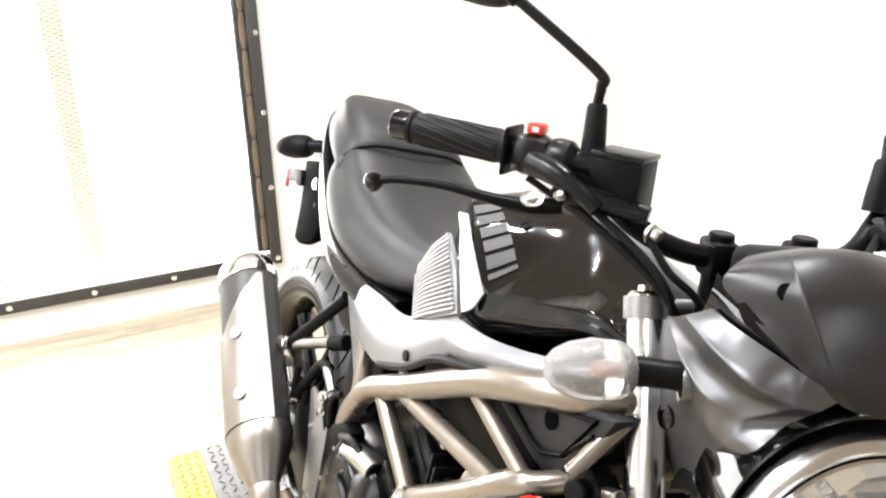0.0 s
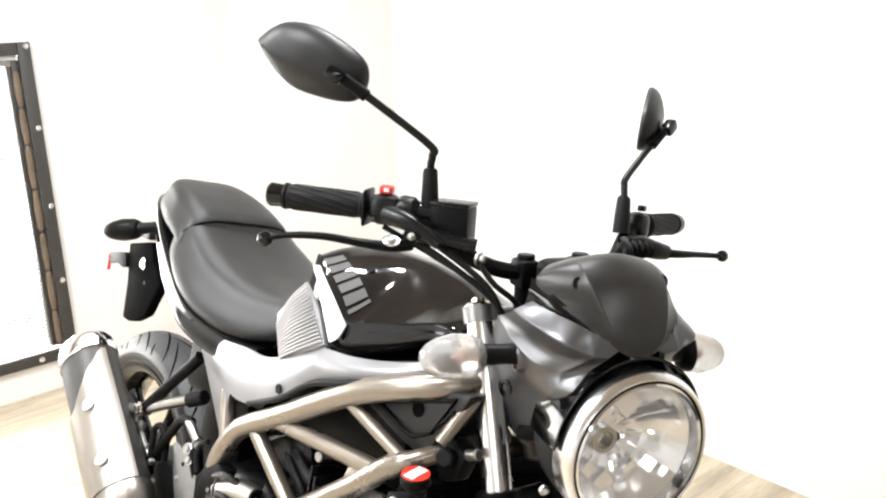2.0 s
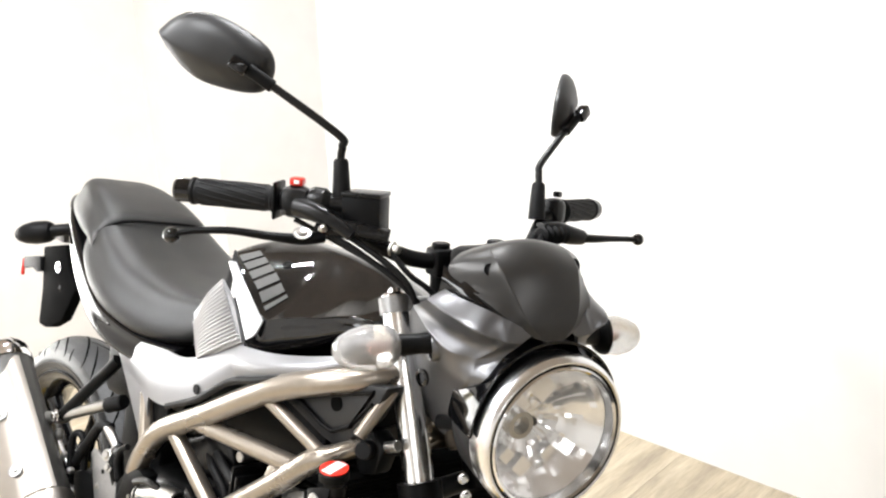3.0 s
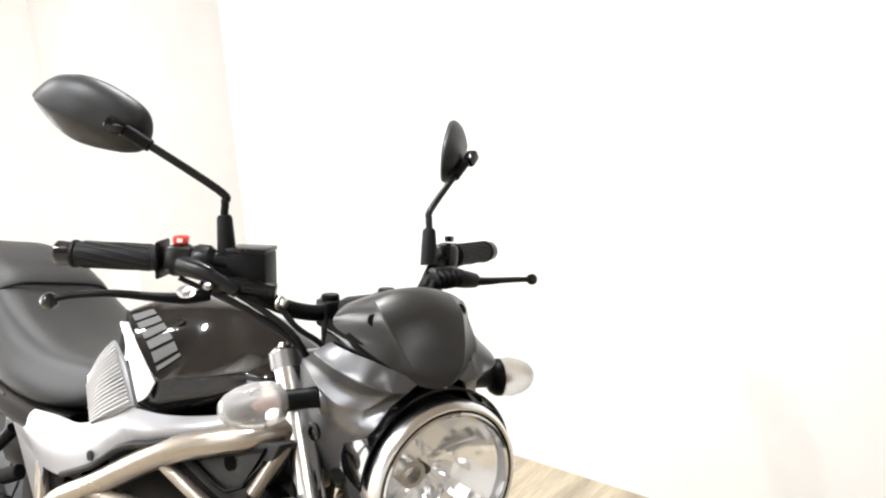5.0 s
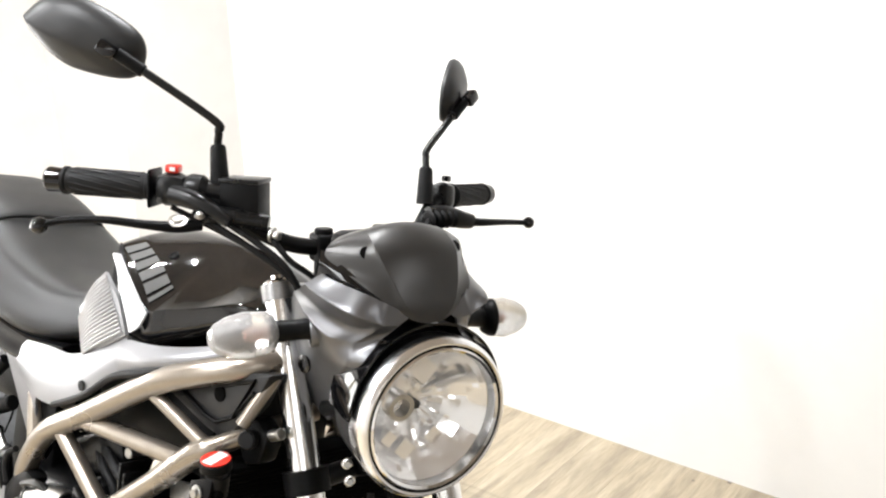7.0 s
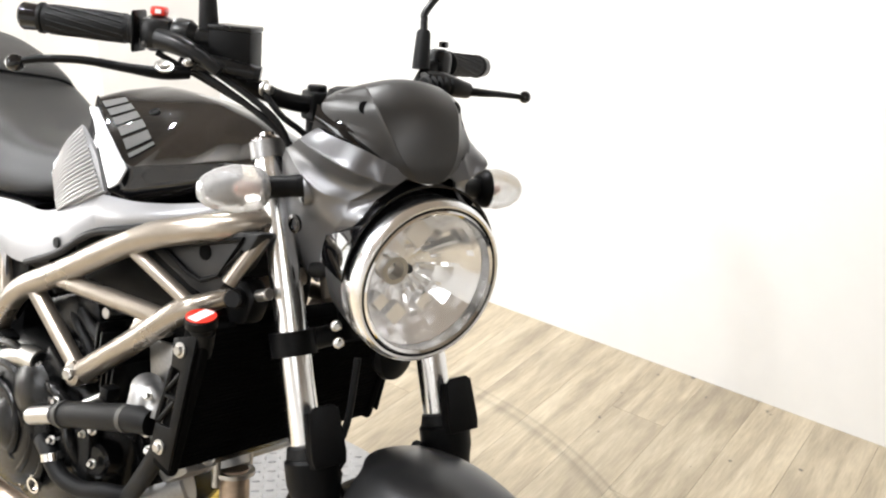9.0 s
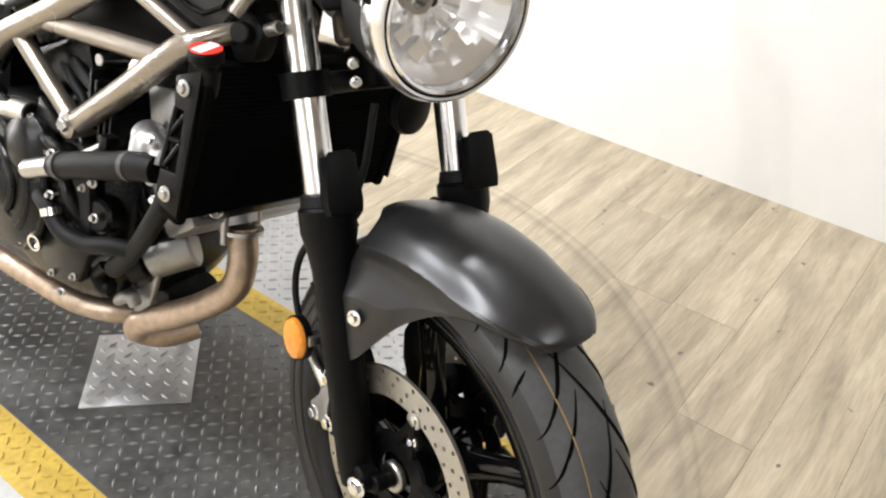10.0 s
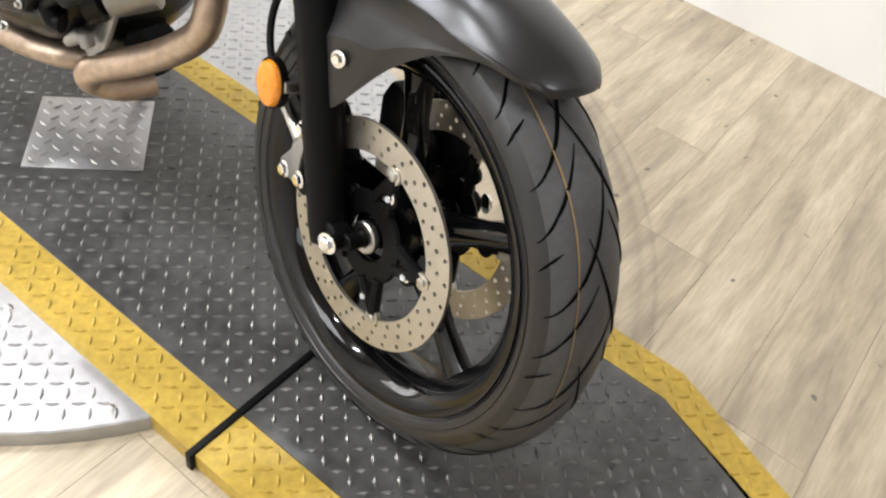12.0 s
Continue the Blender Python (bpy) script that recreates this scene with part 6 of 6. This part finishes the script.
for y, z, half in ((0.742, 0.492, 0.017), (0.700, 0.512, 0.014), (0.752, 0.400, 0.019), (0.690, 0.395, 0.015)):
    part("cast_boss", lathe([(-0.010, half * 1.1), (0.012, half), (0.016, half * 0.75), (0.016, half * 0.5), (0.011, half * 0.42)], (-0.162, y, z), (-1, -0.25, 0.2), 22), ENGINE, engine)
part("pump_housing", lathe([(0, 0.046), (0.016, 0.046), (0.026, 0.038), (0.032, 0.02)], (-0.155, 0.718, 0.431), (-1, -0.1, 0.05), 36), ENGINE, engine, "black water pump housing")
for at, r in (((-0.155, 0.582, 0.439), 0.024), ((-0.135, 0.575, 0.341), 0.020), ((-0.140, 0.520, 0.449), 0.026)):
    part("boss", lathe([(-0.012, r * 1.05), (0.010, r), (0.014, r * 0.8), (0.014, r * 0.4)], at, (-1, -0.2, 0.1), 24), ENGINE, engine)
for points in ([(-0.160, 0.585, 0.489), (-0.162, 0.562, 0.460), (-0.150, 0.547, 0.422)], [(-0.140, 0.622, 0.316), (-0.140, 0.543, 0.365), (-0.135, 0.478, 0.414)]):
    part("case_web", tube(points, [0.009, 0.011, 0.009], 12), ENGINE, engine, "cast web of the crankcase")
fitting = body("temperature_sensor", rod((-0.165, 0.537, 0.533), (-0.165, 0.491, 0.564), 0.0075, 14), STEEL, "bright sensor with a black plug")
part("plug", box(-0.011, 0.011, -0.009, 0.009, -0.010, 0.010, 0.003, Matrix.Translation((-0.165, 0.485, 0.570))), BLACK_SATIN, fitting)
thermostat = body("thermostat_housing", tube([(-0.150, 0.430, 0.601), (-0.160, 0.408, 0.593), (-0.165, 0.409, 0.574), (-0.168, 0.417, 0.564)], [0.020, 0.026, 0.024, 0.019], 20), ALLOY, "cast alloy thermostat housing")
part("outlet", tube([(-0.162, 0.400, 0.601), (-0.166, 0.380, 0.593), (-0.170, 0.377, 0.580)], [0.017, 0.016, 0.018], 16), ALLOY, thermostat)
for at in ((-0.170, 0.423, 0.604), (-0.182, 0.380, 0.610), (-0.182, 0.426, 0.564), (-0.178, 0.379, 0.559), (-0.172, 0.376, 0.533)):
    part("bolt", bolt(at, (-1, -0.3, 0.3), 0.0053, 0.008), STEEL, thermostat)
body("head_stay", slab([(0.455, 0.655), (0.405, 0.665), (0.395, 0.615), (0.420, 0.595), (0.440, 0.600)], -0.008, "x", -0.128, 0.002), ALLOY, "cast alloy stay of the cylinder head")
body("wiring_loom", tube([(-0.120, 0.642, 0.633), (-0.130, 0.586, 0.618), (-0.130, 0.555, 0.616), (-0.120, 0.520, 0.612)], 0.008, 12), RUBBER, "black wiring loom")
body("wiring_loom", tube([(-0.110, 0.677, 0.623), (-0.120, 0.646, 0.608), (-0.120, 0.611, 0.587), (-0.120, 0.595, 0.560)], 0.007, 12), RUBBER, "black wiring loom")
body("injector", tube([(-0.100, 0.662, 0.632), (-0.100, 0.655, 0.614), (-0.100, 0.630, 0.607)], [0.010, 0.013, 0.009], 14), ALLOY, "alloy injector body")
body("engine_clamp", tube([(-0.090, 0.538, 0.291), (-0.090, 0.511, 0.313), (-0.085, 0.503, 0.300)], [0.008, 0.012, 0.010], 12), ALLOY, "small cast alloy clamp")
for k in range(5):
    part("cooling_rib", box(-0.150, -0.06, 0.505 + 0.012 * k, 0.509 + 0.012 * k, 0.53 + 0.012 * k, 0.60 + 0.012 * k, 0.001), ENGINE, engine)
body("starter_motor", rod((-0.11, 0.56, 0.585), (0.04, 0.56, 0.585), 0.03, 24), ENGINE, "black starter motor")
body("crankcase_bracket", slab([(0.47, 0.44), (0.52, 0.43), (0.55, 0.30), (0.52, 0.27), (0.49, 0.30), (0.475, 0.37)], 0.01, "x", -0.07, 0.003), ALLOY, "cast alloy engine bracket")
body("exhaust_port", tube([(-0.03, 0.375, 0.475), (-0.03, 0.395, 0.51), (-0.03, 0.43, 0.54)], [0.032, 0.034, 0.036], 20), ALLOY, "cast alloy exhaust port")
body("throttle_body", rod((-0.06, 0.545, 0.64), (-0.06, 0.50, 0.70), 0.03, 24), ALLOY, "alloy throttle body")
body("fuel_rail", rod((-0.13, 0.57, 0.655), (0.10, 0.57, 0.655), 0.009, 12), STEEL, "steel fuel rail")
oil_filter = body("oil_filter", lathe([(0, 0.032), (0.004, 0.036), (0.06, 0.036), (0.07, 0.033), (0.076, 0.02)], (-0.022, 0.462, 0.408), (-0.62, 0.62, -0.45), 36), ALLOY, "silver oil filter canister")
part("band", lathe([(0.074, 0.03), (0.078, 0.038), (0.10, 0.038), (0.104, 0.03)], (-0.022, 0.462, 0.408), (-0.62, 0.62, -0.45), 32), ENGINE, oil_filter)

# ---- exhaust ----
header = body("exhaust_header", tube([(-0.03, 0.362, 0.475), (-0.03, 0.352, 0.43), (-0.032, 0.357, 0.385), (-0.036, 0.395, 0.342), (-0.044, 0.445, 0.303), (-0.054, 0.490, 0.274), (-0.060, 0.522, 0.250), (-0.046, 0.532, 0.228), (-0.012, 0.512, 0.222), (0.03, 0.490, 0.236)], 0.0215, 18, 7), HOT_STEEL, "heat tinted exhaust header pipe")
part("flange", lathe([(0, 0.031), (0.006, 0.031)], (-0.03, 0.362, 0.468), (0, 0.15, 1), 24), STEEL, header, "steel flange")
for dx in (-0.03, 0.03):
    part("stud", rod((dx - 0.03, 0.362, 0.455), (dx - 0.03, 0.37, 0.51), 0.006), STEEL, header)
body("exhaust_pipe", tube([(-0.02, 0.540, 0.262), (-0.065, 0.556, 0.256), (-0.093, 0.625, 0.246), (-0.10, 0.717, 0.242), (-0.112, 0.81, 0.247), (-0.145, 0.89, 0.28), (-0.18, 0.955, 0.335)], 0.0180, 18, 7), HOT_STEEL, "heat tinted exhaust link pipe")
body("exhaust_collector", lathe([(0, 0.02), (0.01, 0.043), (0.05, 0.046), (0.12, 0.046), (0.13, 0.03)], (0.03, 0.50, 0.285), (0.3, 0.9, -0.3), 32), BLACK_SATIN, "dark exhaust collector")
MUF0, MUF1 = Vector((-0.208, 0.965, 0.345)), Vector((-0.195, 1.362, 0.622))
MW = (MUF1 - MUF0).normalized()
MUF_SIDE = Vector((1, 0, 0))
MUF_TOP = MUF_SIDE.cross(MW).normalized()


def muffler_point(d, r, a, flat=0.86):
    return MUF0 + MW * d + 0.92 * r * (flat * math.cos(a) * MUF_SIDE + math.sin(a) * MUF_TOP)


def muffler_rings(stations):
    return grid_faces(bmesh.new(), [[muffler_point(d, r, 2 * math.pi * k / 40) for k in range(40)] for d, r in stations])


def muffler_shield(r, a0, a1):
    """A curved plate round part of the can: its upper edge runs up towards the wheel, its lower end is square."""
    rows = []
    for i in range(25):
        a = radians(a0 + (a1 - a0) * i / 24)
        high = 0.402 - 0.115 * min(1.0, max(0.0, (a - radians(95)) / radians(75)))
        rows.append([muffler_point(0.095 + (high - 0.095) * q / 8, r + 0.0015 * math.sin(math.pi * q / 8), a) for q in range(9)])
    return patch(rows, 0.003, 1, away=(1, 0, 0))


muffler = body("muffler", muffler_rings([(0.055, 0.046), (0.075, 0.066), (0.09, 0.0705), (0.40, 0.0705), (0.424, 0.0695)]), DARK_STEEL, "brushed steel silencer with a black can")
part("heat_shield", muffler_shield(0.0735, 84, 305), MUFFLER_STEEL, muffler, "pale steel heat shield", smooth=50)
part("taper", muffler_rings([(-0.01, 0.030), (0.01, 0.040), (0.06, 0.068), (0.082, 0.0735), (0.094, 0.0735)]), MUFFLER_STEEL, muffler, "pale steel tapered end")
part("end_cap", muffler_rings([(0.414, 0.0725), (0.418, 0.0745), (0.446, 0.0725), (0.458, 0.065), (0.463, 0.050), (0.464, 0.034), (0.456, 0.029)]), CHROME, muffler, "polished end cap")
for d, a in ((0.150, 138), (0.275, 138)):
    at = muffler_point(d, 0.0845, radians(a))
    part("shield_washer", lathe([(-0.004, 0.0125), (0.0005, 0.0125), (0.001, 0.011)], at, at - (MUF0 + MW * d), 20), ALLOY, muffler)
    part("shield_bolt", bolt(at, at - (MUF0 + MW * d), 0.0075, 0.005), STEEL, muffler)
part("inlet_clamp", muffler_rings([(-0.05, 0.027), (-0.045, 0.031), (-0.006, 0.034)]), MUFFLER_STEEL, muffler)

# ---- rear wheel, swing arm, pegs and stand ----
REAR = (0.016, 1.365, 0.314)
rear_wheel = wheel("rear_wheel", REAR, 0.314, 0.120, 0.228, False, 5, "glossy black cast rear wheel rim")
part("brake_disc", brake_disc((-0.07, 1.365, 0.312), -1, 0.12, 0.085, 24), ROTOR_STEEL, rear_wheel, "drilled steel rear brake disc", smooth=30)
for side in (-1, 1):
    body("swing_arm", tube([(side * 0.10, 0.90, 0.40), (side * 0.115, 1.05, 0.375), (side * 0.118, 1.22, 0.335), (side * 0.115, 1.385, 0.312)], [0.03, 0.032, 0.028, 0.024], 16, flat=1.35), BLACK_SATIN, "black swing arm")
    peg = body("passenger_peg_bracket", tube([(side * 0.118, 0.992, 0.69), (side * 0.128, 1.012, 0.662), (side * 0.145, 1.06, 0.604), (side * 0.158, 1.098, 0.554)], [0.013, 0.011, 0.011, 0.014], 14), BLACK_SATIN, "black passenger footrest bracket")
    part("stay", tube([(side * 0.158, 1.098, 0.552), (side * 0.14, 1.03, 0.587), (side * 0.12, 0.965, 0.618)], 0.0105, 12), STEEL, peg, "bare steel stay")
    part("stay_cap", rod((side * 0.117, 0.955, 0.622), (side * 0.128, 0.992, 0.604), 0.0145), RUBBER, peg)
    part("bolt", bolt((side * 0.172, 1.10, 0.553), (side, 0, 0), 0.011, 0.008), CHROME, peg)
    part("peg", rod((side * 0.15, 1.10, 0.55), (side * 0.165, 1.16, 0.53), 0.012), STEEL, peg)
    rear_set = body("footrest_hanger", slab([(0.985, 0.520), (0.975, 0.531), (0.962, 0.531), (0.915, 0.522), (0.885, 0.501), (0.866, 0.465), (0.862, 0.400), (0.885, 0.345), (0.930, 0.360), (0.945, 0.430)], side * 0.006, "x", side * 0.147, 0.003), ALLOY, "silver heel plate of the footrest")
    part("casting", slab([(1.06, 0.452), (1.03, 0.470), (0.97, 0.474), (0.93, 0.44), (0.86, 0.42), (0.84, 0.34), (0.93, 0.31), (1.04, 0.36)], side * 0.016, "x", side * 0.128, 0.005), BLACK_SATIN, rear_set, "black footrest casting")
    part("hole", lathe([(0, 0.0042), (0.001, 0.0042)], (side * 0.1535, 0.930, 0.503), (side, 0, 0), 14), GRID_BLACK, rear_set)
    part("footrest", box(side * 0.165, side * 0.255, 0.84, 0.875, 0.322, 0.342, 0.006), RUBBER, rear_set, "black rubber topped footrest")
    part("bolt", bolt((side * 0.153, 0.945, 0.47), (side, 0, 0), 0.005, 0.005), STEEL, rear_set)
    part("bolt", bolt((side * 0.153, 0.90, 0.36), (side, 0, 0), 0.007, 0.006), STEEL, rear_set)
    body("subframe_rail", tube([(side * 0.125, 0.76, 0.68), (side * 0.122, 0.90, 0.70), (side * 0.11, 1.05, 0.75), (side * 0.09, 1.25, 0.85)], 0.014, 14), FRAME_PAINT, "champagne painted rear frame tube")
    body("subframe_stay", tube([(side * 0.138, 0.815, 0.565), (side * 0.132, 0.84, 0.62), (side * 0.125, 0.865, 0.69)], 0.014, 14), FRAME_PAINT, "champagne painted rear frame stay")
pedal = body("frame_pivot_cover", tube([(-0.150, 0.792, 0.512), (-0.154, 0.760, 0.524), (-0.158, 0.715, 0.541), (-0.160, 0.668, 0.549)], [0.0200, 0.0195, 0.0185, 0.0175], 20), STEEL, "bare alloy tubular frame pivot cover")
part("socket", slab([(0.850, 0.520), (0.842, 0.545), (0.800, 0.556), (0.772, 0.552), (0.785, 0.525), (0.790, 0.490), (0.835, 0.470), (0.865, 0.480)], -0.030, "x", -0.132, 0.008), BLACK_SATIN, pedal, "black casting")
part("collar", lathe([(0, 0.0215), (0.006, 0.022), (0.010, 0.019)], (-0.1505, 0.788, 0.5135), (0, -0.95, 0.35), 28), BLACK_SATIN, pedal)
part("bore", lathe([(0, 0.0145), (0.0022, 0.0140), (0.0022, 0.004)], (-0.1600, 0.6675, 0.549), (-0.02, -1, 0.15), 28), GRID_BLACK, pedal, "dark open end")
part("web", slab([(0.655, 0.580), (0.610, 0.555), (0.600, 0.540), (0.665, 0.545)], -0.012, "x", -0.148, 0.003), ENGINE, pedal)
body("pivot_plate", slab([(0.83, 0.56), (0.88, 0.50), (0.87, 0.38), (0.80, 0.34), (0.76, 0.42), (0.77, 0.53)], -0.02, "x", -0.135, 0.006), BLACK_SATIN, "black swing arm pivot plate")
for pts, r in ((((-0.145, 1.050, 0.478), (-0.150, 1.028, 0.502), (-0.150, 0.988, 0.553), (-0.150, 0.962, 0.578), (-0.146, 0.935, 0.581)), 0.0090),
               (((-0.150, 1.062, 0.452), (-0.150, 1.066, 0.492), (-0.150, 1.064, 0.524), (-0.146, 1.044, 0.534), (-0.142, 1.030, 0.512), (-0.140, 1.028, 0.470)), 0.0068),
               (((-0.150, 0.862, 0.572), (-0.152, 0.880, 0.560), (-0.152, 0.888, 0.535), (-0.150, 0.880, 0.508)), 0.0055),
               (((-0.140, 0.935, 0.545), (-0.145, 0.918, 0.560), (-0.145, 0.895, 0.562)), 0.0050)):
    body("hose", tube(pts, r, 12), RUBBER, "black rear brake hose")
joint = body("hose_joint", tube([(-0.148, 0.942, 0.580), (-0.150, 0.926, 0.574), (-0.150, 0.902, 0.560), (-0.148, 0.888, 0.553)], [0.0085, 0.0085, 0.0065, 0.0050], 14), STEEL, "bright steel hose joint")
part("nut", bolt((-0.150, 0.898, 0.556), (-0.2, -1, -0.4), 0.009, 0.010), ALLOY, joint)
master = body("rear_master_cylinder", tube([(-0.142, 0.925, 0.552), (-0.145, 0.908, 0.536), (-0.145, 0.898, 0.516), (-0.142, 0.890, 0.488)], [0.011, 0.014, 0.013, 0.010], 16), BLACK_SATIN, "small black rear brake cylinder")
for at, r in (((-0.158, 0.914, 0.540), 0.0085), ((-0.158, 0.903, 0.521), 0.0065)):
    part("bolt", bolt(at, (-1, -0.3, 0.3), r, 0.007), STEEL, master)
lever = body("brake_rod", rod((-0.152, 1.122, 0.500), (-0.152, 1.052, 0.455), 0.0042, 12), STEEL, "bright steel linkage rod")
for at, r in (((-0.152, 1.124, 0.506), 0.0125), ((-0.152, 1.086, 0.477), 0.0080), ((-0.152, 1.056, 0.458), 0.0070)):
    part("ball", lathe([(-0.007, 0.3 * r), (-0.005, 0.85 * r), (0.0, r), (0.005, 0.85 * r), (0.007, 0.3 * r)], at, (-1, -0.2, 0.3), 18), STEEL, lever)
body("rear_shock", rod((0, 0.93, 0.40), (0, 0.88, 0.66), 0.03, 20), BLACK_SATIN, "black rear shock absorber")
body("swing_arm_mudguard", box(-0.085, 0.085, 0.865, 1.02, 0.42, 0.63, 0.02), BLACK_SATIN, "black mudguard ahead of the rear wheel")
body("air_box", box(-0.115, 0.115, 0.40, 0.70, 0.66, 0.82, 0.02), BLACK_SATIN, "black air box under the tank")
body("rear_inner_fender", box(-0.09, 0.09, 0.86, 1.10, 0.60, 0.72, 0.02), BLACK_SATIN, "black inner rear mudguard")
stand = body("side_stand", tube([(0.12, 0.76, 0.28), (0.20, 0.74, 0.14), (0.262, 0.725, 0.028)], [0.016, 0.013, 0.012], 14), BLACK_SATIN, "black side stand holding the leaning motorcycle")

# ---- the planks of the floor ----
PW, PL = 0.152, 1.22
plank_mesh = {}


def plank_data(length):
    key = round(length, 2)
    if key not in plank_mesh:
        bm = box(0, key - 0.0006, 0, PW - 0.0006, -0.004, 0, 0.0003)
        data = bpy.data.meshes.new("plank")
        bm.to_mesh(data)
        bm.free()
        data.materials.append(WOOD_FLOOR)
        plank_mesh[key] = data
    return plank_mesh[key]


row, y = 0, SOUTH
while y < NORTH - 0.02:
    x = WEST - 0.61 * (row % 2) - 0.3 * (row % 3)
    while x < EAST:
        a, b = max(x, WEST), min(x + PL, EAST)
        if b - a > 0.04:
            ob = new("plank", plank_data(b - a))
            ob.parent = floor
            ob.location = (a, y, FLOOR)
        x += PL
    y += PW
    row += 1
